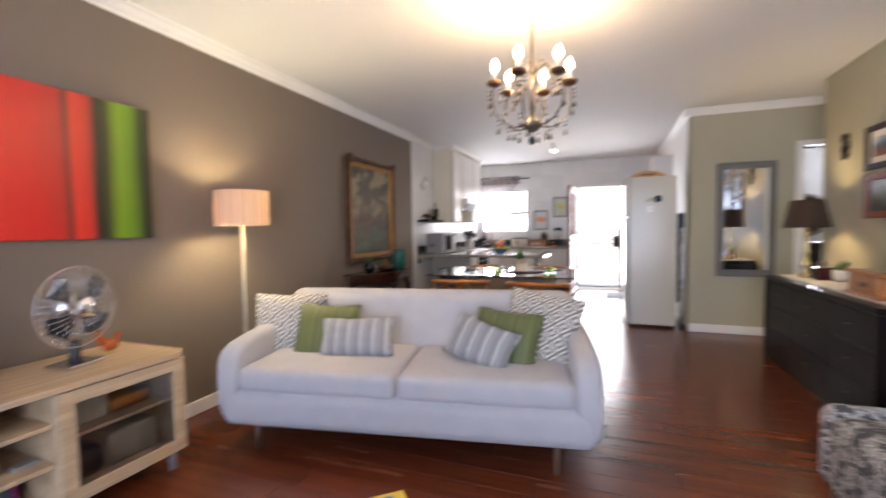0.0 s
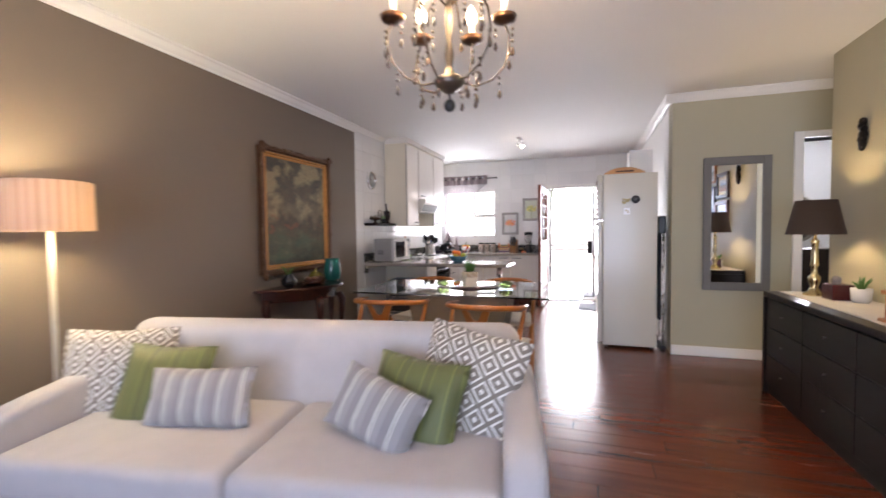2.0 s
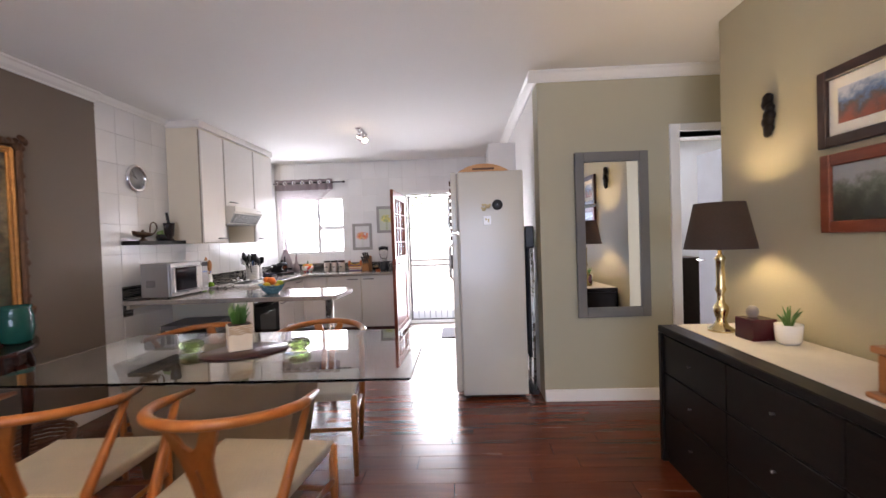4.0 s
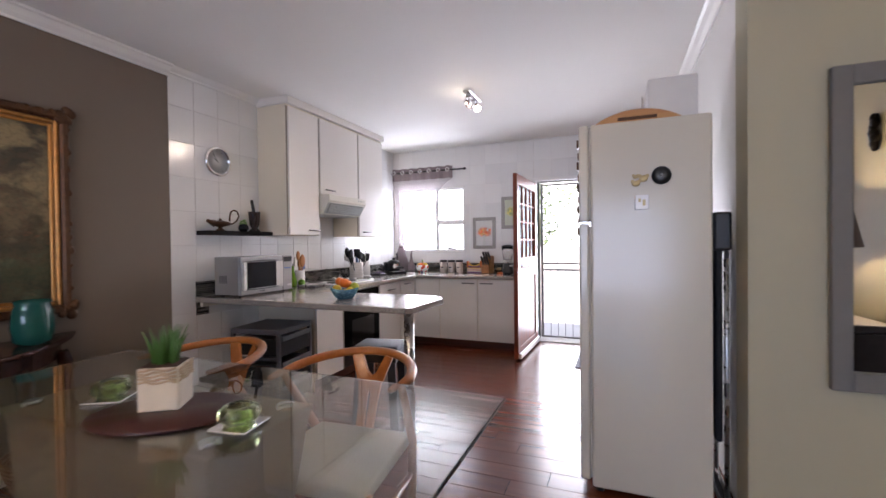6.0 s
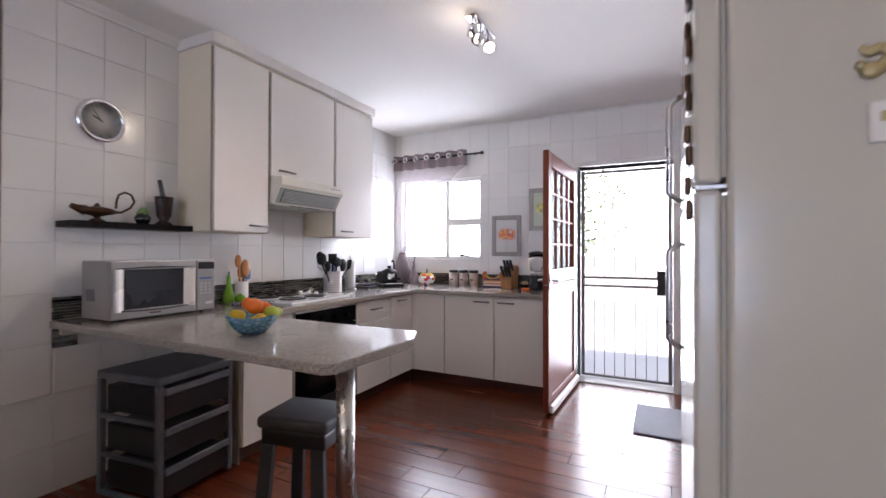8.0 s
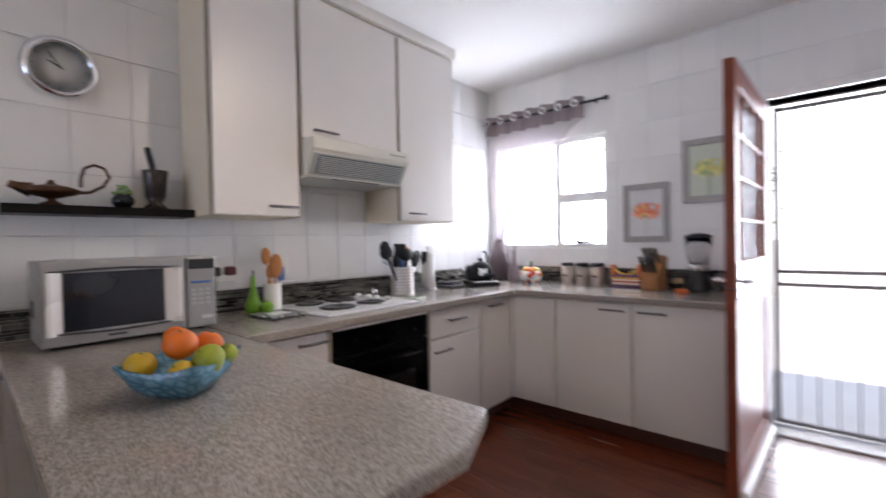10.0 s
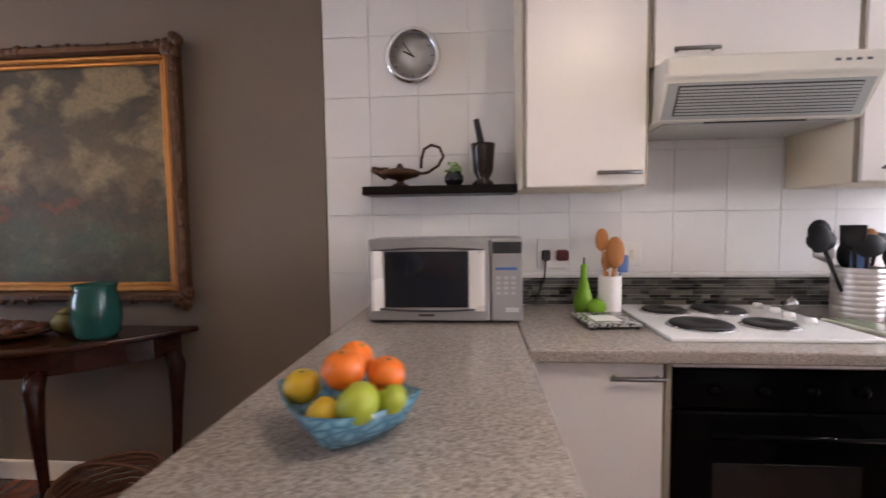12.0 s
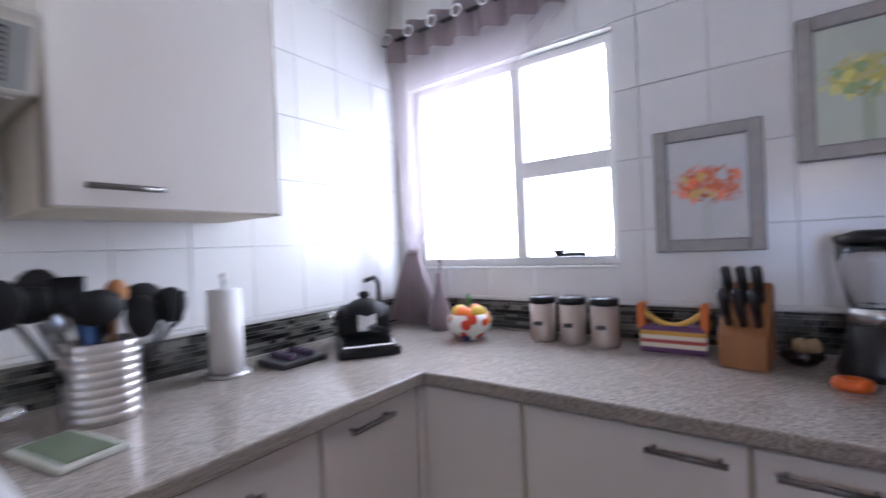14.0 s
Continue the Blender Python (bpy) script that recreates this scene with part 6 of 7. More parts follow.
def cone_shade():
    n = Nodes("dark_brown_shade")
    base = n.mix(n.noise(120.0), (0.055, 0.038, 0.03), (0.085, 0.06, 0.047))
    d = n.add("BsdfTranslucent", (base, "Color"))
    m = n.add("MixShader")
    m.inputs[0].default_value = 0.3
    n.set(base=base, rough=0.6)
    n.tree.links.new(n.bsdf.outputs[0], m.inputs[1])
    n.tree.links.new(d.outputs[0], m.inputs[2])
    n.tree.links.new(m.outputs[0], n.tree.nodes["Material Output"].inputs[0])
    return n.mat


own = lathe([(0.168, 0.425), (0.165, 0.427), (0.115, 0.660), (0.113, 0.660), (0.162, 0.427)], 40)
bmesh.ops.delete(own, geom=[f for f in own.faces if len(f.verts) > 6], context="FACES")
part("shade", own, cone_shade(), tl)
part("bulb", ball(0.028, (0, 0, 0.50), None, (1, 1, 1.25), 14), glowing("table_bulb", (1, 0.78, 0.46), 16), tl)
lamp("table_lamp_light", "POINT", 6.5, (1, 0.78, 0.42), pose(4.20, 5.60, CH + 0.56), radius=0.04)

tb = thing("dark_red_box", "dark red lacquer box beside the lamp", "box", pose(4.255, 5.42, CH + 0.004, 0, 0, 4))
part("case", box(-0.06, -0.06, 0, 0.06, 0.06, 0.10, 0.004), plain("dark_red_lacquer", (0.06, 0.008, 0.012), 0.25), tb)
part("stone", ball(0.035, (0.0, 0.02, 0.125), None, (0.8, 0.8, 0.9), 12), plain("grey_stone", (0.20, 0.18, 0.16), 0.6), tb)
cp = thing("white_planter", "small white pot with a spiky plant", "potted plant", pose(4.325, 5.31, CH + 0.004) @ Matrix.Diagonal((0.85, 0.85, 0.85, 1)))
part("pot", lathe([(0.045, 0), (0.058, 0.02), (0.064, 0.105), (0.060, 0.105), (0.054, 0.09), (0, 0.088)], 24), PORCELAIN, cp)
own = bmesh.new()
rng = random.Random(21)
for i in range(16):
    a, h = rng.uniform(0, 6.28), rng.uniform(0.06, 0.11)
    tube([(0.012 * math.cos(a), 0.012 * math.sin(a), 0.085), (0.03 * math.cos(a), 0.03 * math.sin(a), 0.09 + h * 0.6), (0.06 * math.cos(a), 0.06 * math.sin(a), 0.09 + h)], [0.005, 0.006, 0.001], 5, own)
part("leaves", own, LEAF, cp)
cb = thing("wooden_keepsake_box", "amber wooden keepsake box with an inlaid lid", "box", pose(4.24, 4.47, CH + 0.004, 0, 0, -2))
AMBER = wood("amber_box_wood", (0.26, 0.09, 0.025), (0.42, 0.17, 0.055), 1, 0.3, 1.0, 0.3)
part("foot", box(-0.165, -0.20, 0.0, 0.165, 0.20, 0.018, 0.006, None, 2), AMBER, cb)
part("case", box(-0.145, -0.18, 0.018, 0.145, 0.18, 0.135, 0.004), AMBER, cb)
lidp = part("lid", box(-0.158, -0.193, 0.137, 0.158, 0.193, 0.160, 0.007, None, 2), AMBER, cb)
part("inlay", box(-0.09, -0.12, 0.1602, 0.09, 0.12, 0.1615, 0), plain("lid_inlay", (0.22, 0.22, 0.17), 0.3, var=0.7, scale=24), lidp)
part("plate", box(-0.1475, -0.06, 0.06, -0.1455, 0.03, 0.09, 0), BRONZE, cb)

# pictures on the sage wall
def photo(y0, y1, z0, z1, tilt, material, border, mountcol, stops, label, mat_w=0.045):
    w, h = y1 - y0, z1 - z0
    t = thing("framed_picture", label, "picture", pose(RIGHT - 0.001, (y0 + y1) / 2, (z0 + z1) / 2, tilt, 0, 0), "pictures on the sage wall")
    own = box(-0.028, -w / 2, -h / 2, 0, -w / 2 + border, h / 2, 0.004)
    box(-0.028, w / 2 - border, -h / 2, 0, w / 2, h / 2, 0.004, own)
    box(-0.028, -w / 2 + border, -h / 2, 0, w / 2 - border, -h / 2 + border, 0.004, own)
    box(-0.028, -w / 2 + border, h / 2 - border, 0, w / 2 - border, h / 2, 0.004, own)
    part("frame", own, material, t)
    part("mount", box(-0.010, -w / 2 + border, -h / 2 + border, -0.002, w / 2 - border, h / 2 - border, 0), plain("picture_mount", mountcol, 0.7), t)
    n = Nodes("picture_print")
    x, y, z = n.axes()
    v = n.math("ADD", n.math("DIVIDE", z, h * 0.6), n.math("MULTIPLY", n.noise(22.0, 4, 0.65), 0.9))
    n.set(base=n.ramp(v, stops), rough=0.3)
    k = border + mat_w
    part("print", box(-0.0125, -w / 2 + k, -h / 2 + k, -0.0105, w / 2 - k, h / 2 - k, 0), n.mat, t)
    part("glazing", box(-0.0165, -w / 2 + border, -h / 2 + border, -0.0150, w / 2 - border, h / 2 - border, 0), PANE, t).visible_shadow = False
    return t


DARKFRAME = wood("dark_picture_frame", (0.020, 0.009, 0.007), (0.045, 0.020, 0.014), 1, 0.35)
REDFRAME = wood("red_brown_picture_frame", (0.13, 0.028, 0.012), (0.24, 0.06, 0.025), 1, 0.35)
ORANGEFRAME = wood("orange_picture_frame", (0.28, 0.09, 0.025), (0.44, 0.17, 0.05), 1, 0.4)
photo(4.885, 5.275, 1.625, 1.95, 0, DARKFRAME, 0.045, (0.78, 0.73, 0.60), [(0.1, (0.30, 0.07, 0.03)), (0.4, (0.08, 0.06, 0.05)), (0.55, (0.10, 0.17, 0.30)), (0.8, (0.55, 0.56, 0.58))], "landscape photo with cream mount in a dark frame")
photo(4.845, 5.265, 1.265, 1.595, 0, REDFRAME, 0.05, (0.10, 0.10, 0.08), [(0.1, (0.03, 0.03, 0.02)), (0.4, (0.06, 0.07, 0.04)), (0.6, (0.14, 0.15, 0.11)), (0.8, (0.30, 0.30, 0.28))], "dark picture in a red-brown wooden frame", 0.0)
photo(4.40, 4.83, 1.455, 1.80, 0, DARKFRAME, 0.052, (0.26, 0.23, 0.20), [(0.1, (0.22, 0.18, 0.13)), (0.4, (0.30, 0.26, 0.22)), (0.6, (0.16, 0.17, 0.24)), (0.8, (0.38, 0.36, 0.36))], "muted picture in a wide dark frame", 0.0)
photo(4.42, 4.845, 1.85, 2.13, 0, ORANGEFRAME, 0.03, (0.62, 0.58, 0.48), [(0.1, (0.30, 0.27, 0.20)), (0.4, (0.12, 0.13, 0.08)), (0.6, (0.40, 0.38, 0.30)), (0.8, (0.62, 0.60, 0.54))], "faded town scene in an orange wooden frame", 0.012)
own = bmesh.new()
for i, (y, z, r) in enumerate(((0, 0.085, 0.030), (0.006, 0.06, 0.032), (-0.012, 0.035, 0.028), (-0.008, 0.0, 0.034), (0.004, -0.03, 0.034), (-0.002, -0.062, 0.030), (0.004, -0.085, 0.024), (0.022, 0.095, 0.014), (-0.026, 0.09, 0.012))):
    ball(r, (-0.022, y, z), own, (0.75, 1, 1), 10)
single("wall_carving", own, EBONY, "small dark carved wooden wall mask", "wall ornament", pose(RIGHT, 5.58, 1.86))

# tall mirror on its wall
mir = thing("wall_mirror", "tall mirror in a wide grey frame", "mirror", pose(3.752, MIRRORWALL - 0.022, 0.655, 0, 0, 2.0))
MW_, MH_ = 0.556, 1.262
own = box(0, -0.030, 0, 0.068, 0, MH_, 0.004)
box(MW_ - 0.068, -0.030, 0, MW_, 0, MH_, 0.004, own)
box(0.068, -0.030, 0, MW_ - 0.068, 0, 0.075, 0.004, own)
box(0.068, -0.030, MH_ - 0.075, MW_ - 0.068, 0, MH_, 0.004, own)
part("frame", own, CHARCOAL, mir)
part("mirror_glass", box(0.068, -0.012, 0.075, MW_ - 0.068, -0.004, MH_ - 0.075, 0), MIRROR, mir)

# what shows through the bedroom doorway
bd = thing("dresser", "dark dresser with a round arched mirror in the bedroom", "dresser", pose(5.05, 9.05, 0))
part("body", box(0, 0, 0.0, 0.95, 0.42, 0.95, 0.006), EBONY, bd)
part("mirror_frame", moved(lathe([(0.30, 0), (0.34, 0.0), (0.34, 0.03), (0.30, 0.03)], 36, cap=False), pose(0.45, 0.38, 1.36, 90, 0, 0)), CHARCOAL, bd)
part("mirror_glass", moved(lathe([(0.30, 0.005), (0.30, 0.012), (0, 0.012)], 36), pose(0.45, 0.38, 1.36, 90, 0, 0)), MIRROR, bd)
bdoor = thing("door_3", "open pale blue-grey bedroom door", "door", pose(OPX1 - 0.015, MIRRORWALL + 0.22, 0.01, 0, 0, 96), kind="structure")
part("leaf", box(0, -0.02, 0, 0.76, 0.02, 2.02, 0.003), plain("blue_grey_door_paint", (0.46, 0.50, 0.55), 0.4), bdoor)
part("door_handle", tube([(0.70, 0.02, 1.0), (0.70, 0.07, 1.0), (0.60, 0.07, 1.0)], 0.009), CHROME, bdoor)

# chandelier
ch = thing("chandelier", "pewter chandelier with lit candle bulbs and glass drops", "chandelier", pose(2.21, 3.485, 0))
part("rose", lathe([(0.0, CEILING - 0.045), (0.02, CEILING - 0.045), (0.05, CEILING - 0.02), (0.055, CEILING)], 24), PEWTER, ch)
part("rod", tube([(0, 0, CEILING - 0.04), (0, 0, 1.80)], 0.007), PEWTER, ch)
part("hub", lathe([(0.0, 1.755), (0.02, 1.762), (0.050, 1.785), (0.058, 1.803), (0.042, 1.820), (0.02, 1.83), (0.012, 1.86), (0.018, 1.90), (0.010, 1.95), (0.016, 2.02), (0.010, 2.10)], 24), PEWTER, ch)
part("finial", ball(0.022, (0, 0, 1.715), lathe([(0.004, 1.73), (0.004, 1.76)], 8), (1, 1, 1.1), 12), BLACK, ch)
FLAME = glowing("candle_bulb", (1, 0.80, 0.50), 26)
DROP = plain("smoky_crystal", (0.10, 0.075, 0.055), 0.05, var=0.3, scale=60, bump=0)
rng = random.Random(17)
for i in range(6):
    a = 2 * math.pi * i / 6 + 0.35
    c, s = math.cos(a), math.sin(a)

    def at(r, z, tw=0.0):
        return (r * math.cos(a + tw), r * math.sin(a + tw), z)

    R6 = 0.205
    arm_ob = part("arm", tube([at(0.04, 1.80), at(0.10, 1.788, 0.05), at(0.165, 1.815, 0.09), at(0.208, 1.865, 0.10), at(0.226, 1.92, 0.08), at(0.224, 1.975, 0.04), at(R6, 2.02)], 0.0042), PEWTER, ch)
    part("pan", lathe([(0.012, 2.010), (0.040, 2.022), (0.046, 2.040), (0.032, 2.034), (0.014, 2.030)], 20, None, (R6 * c, R6 * s, 0)), BRONZE, arm_ob)
    part("candle", lathe([(0.012, 2.030), (0.012, 2.095)], 14, None, (R6 * c, R6 * s, 0)), CREAM, arm_ob)
    part("bulb", lathe([(0.011, 2.095), (0.020, 2.116), (0.019, 2.136), (0.009, 2.158), (0.0, 2.17)], 14, None, (R6 * c, R6 * s, 0)), FLAME, arm_ob)
    lamp("chandelier_light", "POINT", 10.5, (1, 0.73, 0.41), pose(2.21 + R6 * c, 3.485 + R6 * s, 2.14), radius=0.025)
    part("upper_scroll", tube([at(0.012, 2.08), at(0.07, 2.14, 0.1), at(0.12, 2.10, 0.15), at(0.13, 2.05, 0.12)], 0.004, 6), PEWTER, ch)
    own = bmesh.new()
    for r, z, n in ((R6 + 0.03, 2.010, 4), (R6 - 0.03, 2.010, 3), (0.19, 1.838, 3), (0.10, 1.786, 2), (0.12, 2.045, 3), (0.224, 1.92, 2)):
        tw = rng.uniform(-0.12, 0.12)
        x, y, _ = at(r, 0, tw)
        for k in range(n):
            zz = z - 0.014 - 0.022 * k
            if k < n - 1:
                ball(0.0065, (x, y, zz), own, (1, 1, 1), 6)
            else:
                lathe([(0.0, -0.036), (0.009, -0.024), (0.006, -0.006), (0.0, 0.004)], 6, own, (x, y, zz))
    tagged(part("drops", own, DROP, arm_ob), kind="stuff")

# ---- small things in the kitchen ----
BT = TOP
bowl = thing("fruit_bowl", "square blue patterned glass fruit bowl", "bowl", pose(1.172, 7.095, BT, 0, 0, 38) @ Matrix.Diagonal((0.88, 0.88, 0.86, 1)))


def blue_glaze():
    n = Nodes("blue_shell_glass")
    v = n.add("TexVoronoi", (n.scaled((1, 1, 1.3)), "Vector"), feature="DISTANCE_TO_EDGE")
    v.inputs["Scale"].default_value = 34.0
    base = n.ramp(v.outputs[0], [(0.0, (0.06, 0.16, 0.24)), (0.12, (0.12, 0.30, 0.40)), (0.4, (0.22, 0.44, 0.54))])
    n.set(base=base, rough=0.12, trans=0.25)
    return n.bump(v.outputs[0], 0.5, 0.003).mat


own = bmesh.new()
verts, faces = [], []
N = 32
for r, z in ((0.045, 0.0), (0.055, 0.004), (0.085, 0.035), (0.115, 0.085), (0.112, 0.086), (0.080, 0.038), (0.050, 0.010), (0.0, 0.009)):
    for i in range(N):
        a = 2 * math.pi * i / N
        k = 1 / max(abs(math.cos(a)), abs(math.sin(a))) ** 0.75
        lift = 0.018 * (k - 1) / 0.3 if z > 0.05 else 0
        verts.append((r * k * math.cos(a), r * k * math.sin(a), z + lift))
for q in range(7):
    for i in range(N):
        j = (i + 1) % N
        faces.append((q * N + i, q * N + j, (q + 1) * N + j, (q + 1) * N + i))
shaped(own, verts, faces)
own.verts.ensure_lookup_table()
own.faces.new([own.verts[i] for i in reversed(range(N))])
bmesh.ops.remove_doubles(own, verts=own.verts[:], dist=1e-5)
for f in own.faces:
    f.smooth = True
part("bowl", own, blue_glaze(), bowl)


def peel(name, colour):
    n = Nodes(name)
    n.set(base=n.mix(n.noise(6.0), shade(colour, 0.8), shade(colour, 1.15)), rough=0.42)
    return n.bump(n.noise(160.0, 2), 0.25, 0.0015).mat


ORANGE, LEMON, LIME = peel("orange_peel", (0.80, 0.17, 0.012)), peel("yellow_peel", (0.62, 0.40, 0.02)), peel("green_citrus_peel", (0.34, 0.40, 0.03))
BM = pose(1.172, 7.095, BT) @ Matrix.Diagonal((0.88, 0.88, 0.86, 1))


def fruit(x, y, z, r, material, label, kind="orange"):
    own = ball(r, (0, 0, 0), None, (1, 1, 0.93), 20)
    for v in own.verts:
        if v.co.z > r * 0.75:
            v.co.z -= 0.12 * r * (v.co.z - r * 0.75) / (r * 0.2)
    t = thing("citrus_fruit", label, kind, BM @ pose(x, y, z + r * 0.93, 12 * x * 50, 9, 0), "fruit in the blue bowl")
    part("skin", own, material, t)
    part("stem_scar", ball(0.004, (0, 0, r * 0.88), None, (1, 1, 0.5), 6), LEAF, t)


fruit(0.005, -0.005, 0.095, 0.042, ORANGE, "ripe orange lying on top of the fruit")
fruit(-0.045, 0.005, 0.108, 0.036, ORANGE, "ripe orange lying on top of the fruit")
fruit(-0.020, 0.072, 0.082, 0.038, ORANGE, "ripe orange at the rim of the bowl")
fruit(-0.005, -0.092, 0.062, 0.036, LEMON, "yellow lemon at the rim of the bowl", "lemon")
fruit(0.070, 0.040, 0.058, 0.040, LIME, "yellow-green citrus at the rim of the bowl", "lime")
fruit(0.070, -0.025, 0.048, 0.030, LEMON, "small yellow citrus low in the bowl", "lemon")
fruit(0.045, 0.095, 0.068, 0.028, LIME, "yellow-green citrus at the rim of the bowl", "lime")
fruit(0.000, 0.010, 0.020, 0.034, LEMON, "yellow citrus under the oranges", "lemon")

# wall sockets
def socket(y0, y1, z0, z1, label):
    t = thing("wall_socket", label, "socket", pose(0.0, 0, 0), "white wall sockets")
    part("plate", box(0.001, y0, z0, 0.012, y1, z1, 0.003, None, 2), PORCELAIN, t)
    return t


s1 = socket(7.575, 7.705, 1.02, 1.15, "white double wall socket with a dark plug")
part("plug", soft_box(0.012, 7.59, 1.055, 0.050, 7.625, 1.10, 0.008), BLACK, s1, "black plug")
part("plug", soft_box(0.012, 7.65, 1.055, 0.055, 7.700, 1.10, 0.010), plain("maroon_plastic", (0.10, 0.012, 0.012), 0.4), s1, "maroon plug")
part("cord", tube([(0.04, 7.605, 1.055), (0.045, 7.60, 0.99), (0.03, 7.585, 0.93), (0.05, 7.56, 0.88)], 0.004, 6), BLACK, s1)
s2 = socket(7.925, 8.005, 1.03, 1.13, "white cooker switch plate on the tiles")
part("switch", box(0.012, 7.955, 1.06, 0.018, 7.975, 1.10, 0.002), CREAM, s2)
s3 = socket(2.88, 2.97, 0.30, 0.39, "white wall socket behind the sofa")
part("plug", soft_box(0.012, 2.90, 0.32, 0.055, 2.95, 0.37, 0.010), CREAM, s3)

# by the hob
pear = thing("green_pear_bottle", "green glass bottle shaped like a pear", "bottle", pose(0.150, 7.735, BT))
GRASS = plain("grass_green_glaze", (0.16, 0.36, 0.02), 0.12, var=0.25, scale=16, bump=0)
own = lathe([(0.030, 0), (0.040, 0.02), (0.038, 0.05), (0.024, 0.09), (0.013, 0.14), (0.012, 0.185), (0.008, 0.19), (0, 0.191)], 20)
part("body", own, GRASS, pear)
part("stalk", tube([(0, 0, 0.19), (0.004, 0, 0.215)], 0.004), DW, pear)
single("green_apple_ornament", ball(0.034, (0, 0, 0.034), lathe([(0.004, 0.06), (0.003, 0.075)], 6), (1, 1, 0.92), 18), GRASS, "glossy green apple ornament", "ornament", pose(0.225, 7.765, BT))
ut = thing("utensil_jar", "white jar of wooden spoons and spatulas", "utensil jar", pose(0.150, 7.835, BT))
part("jar", lathe([(0.042, 0), (0.044, 0.01), (0.044, 0.145), (0.040, 0.145), (0.038, 0.02), (0, 0.018)], 24), PORCELAIN, ut)
SPOON = wood("spoon_wood", (0.32, 0.115, 0.028), (0.48, 0.20, 0.06), 2, 0.6)
for dx, dy, h, w, t in ((0.01, -0.035, 0.33, 0.026, 0.010), (0.02, 0.012, 0.28, 0.036, 0.007), (-0.02, 0.03, 0.27, 0.030, 0.009), (0.0, -0.012, 0.25, 0.022, 0.007)):
    own = tube([(dx * 0.3, dy * 0.3, 0.02), (dx * 0.8, dy * 0.8, h - 0.09)], 0.006, 8)
    ball(w, (dx, dy, h - 0.045), own, (0.32, 1, 1.75), 14)
    part("wooden_spoon", own, SPOON, ut)
own = tube([(-0.01, 0.015, 0.02), (0.0, 0.042, 0.16)], 0.005, 8)
box(-0.005, 0.030, 0.155, 0.005, 0.068, 0.225, 0.008, own, 2)
part("spatula", own, plain("blue_silicone", (0.08, 0.17, 0.42), 0.5), ut, "blue silicone spatula")
trivet = thing("recipe_stand", "black and silver patterned tile trivet on feet", "trivet", pose(0.34, 7.765, BT, 0, 0, 4))


def damask():
    n = Nodes("black_silver_damask")
    v = n.noise(60.0, 3, 0.7)
    n.set(base=n.ramp(v, [(0.46, (0.01, 0.01, 0.01)), (0.50, (0.45, 0.45, 0.43))]), rough=0.15)
    return n.mat


part("tile", box(-0.10, -0.09, 0.010, 0.10, 0.09, 0.020, 0.002), damask(), trivet)
part("label", box(-0.03, -0.055, 0.0202, 0.05, 0.035, 0.0212, 0), PORCELAIN, trivet)
for x in (-0.085, 0.085):
    for y in (-0.075, 0.075):
        part("foot", lathe([(0.008, 0), (0.008, 0.010)], 8, None, (x, y, 0)), BLACK, trivet)

# steel utensil pot
up = thing("steel_utensil_pot", "ribbed steel pot full of black kitchen tools", "utensil pot", pose(0.225, 8.68, BT) @ Matrix.Diagonal((1.12, 1.12, 1.05, 1)))
prof = [(0.066, 0.0)]
for i in range(9):
    z = 0.004 + i * 0.0185
    prof += [(0.066, z), (0.0665, z + 0.003), (0.0676, z + 0.007), (0.0680, z + 0.0105), (0.0676, z + 0.014), (0.0665, z + 0.0178)]
prof += [(0.066, 0.174), (0.060, 0.174), (0.060, 0.02), (0, 0.018)]
part("pot", lathe(prof, 32), plain("pale_ribbed_steel", (0.58, 0.54, 0.51), 0.34, 0.9, var=0.05), up)
NYLON = plain("black_nylon", (0.006, 0.006, 0.007), 0.5, var=0.2, spec=0.3)
rng = random.Random(31)
for i in range(11):
    a = 2 * math.pi * i / 11 + rng.uniform(-0.2, 0.2)
    lean, h = rng.uniform(0.07, 0.14), rng.uniform(0.25, 0.325)
    dx, dy = lean * math.cos(a) * 0.75, lean * math.sin(a) * 1.25
    own = tube([(dx * 0.15, dy * 0.15, 0.02), (dx * 0.9, dy * 0.9, h - 0.07)], 0.0055, 7)
    kind = i % 4
    if kind == 0:
        ball(0.046, (dx, dy, h - 0.03), own, (0.5, 1, 0.85), 14)
    elif kind == 1:
        ball(0.042, (dx, dy, h - 0.04), own, (0.22, 0.8, 1.15), 14)
    elif kind == 2:
        tube([(dx * 0.9, dy * 0.9, h - 0.08), (dx, dy, h - 0.06), (dx * 1.05, dy * 1.05, h + 0.005)], [0.006, 0.030, 0.032], 10, own, 0.22)
    else:
        ball(0.038, (dx, dy, h - 0.03), own, (0.35, 1, 1.2), 14)
    part("kitchen_tool", own, STEEL if i == 6 else NYLON, up)
part("blue_scraper", box(0.02, -0.045, 0.12, 0.03, -0.005, 0.235, 0.004), plain("blue_plastic", (0.10, 0.22, 0.50), 0.4), up, "blue plastic scraper")
part("orange_tool", ball(0.022, (0.0, 0.03, 0.275), tube([(0.0, 0.005, 0.02), (0.0, 0.028, 0.26)], 0.006), (0.6, 1, 1.4), 10), SPOON, up, "wooden tool head")
single("steel_tea_ball", ball(0.024, (0, 0, 0.024), lathe([(0.004, 0.046), (0.003, 0.055)], 6), (1, 1, 1), 16), CHROME, "small shiny steel ball by the tiles", "tea ball", pose(0.10, 8.545, BT))
dishg = thing("spoon_rest", "flat green ceramic tray with a white rim", "tray", pose(0.385, 8.575, BT, 0, 0, 10))
part("tray", box(-0.10, -0.055, 0.0, 0.10, 0.055, 0.012, 0.004, None, 2), plain("pale_rim", (0.55, 0.56, 0.48), 0.3), dishg)
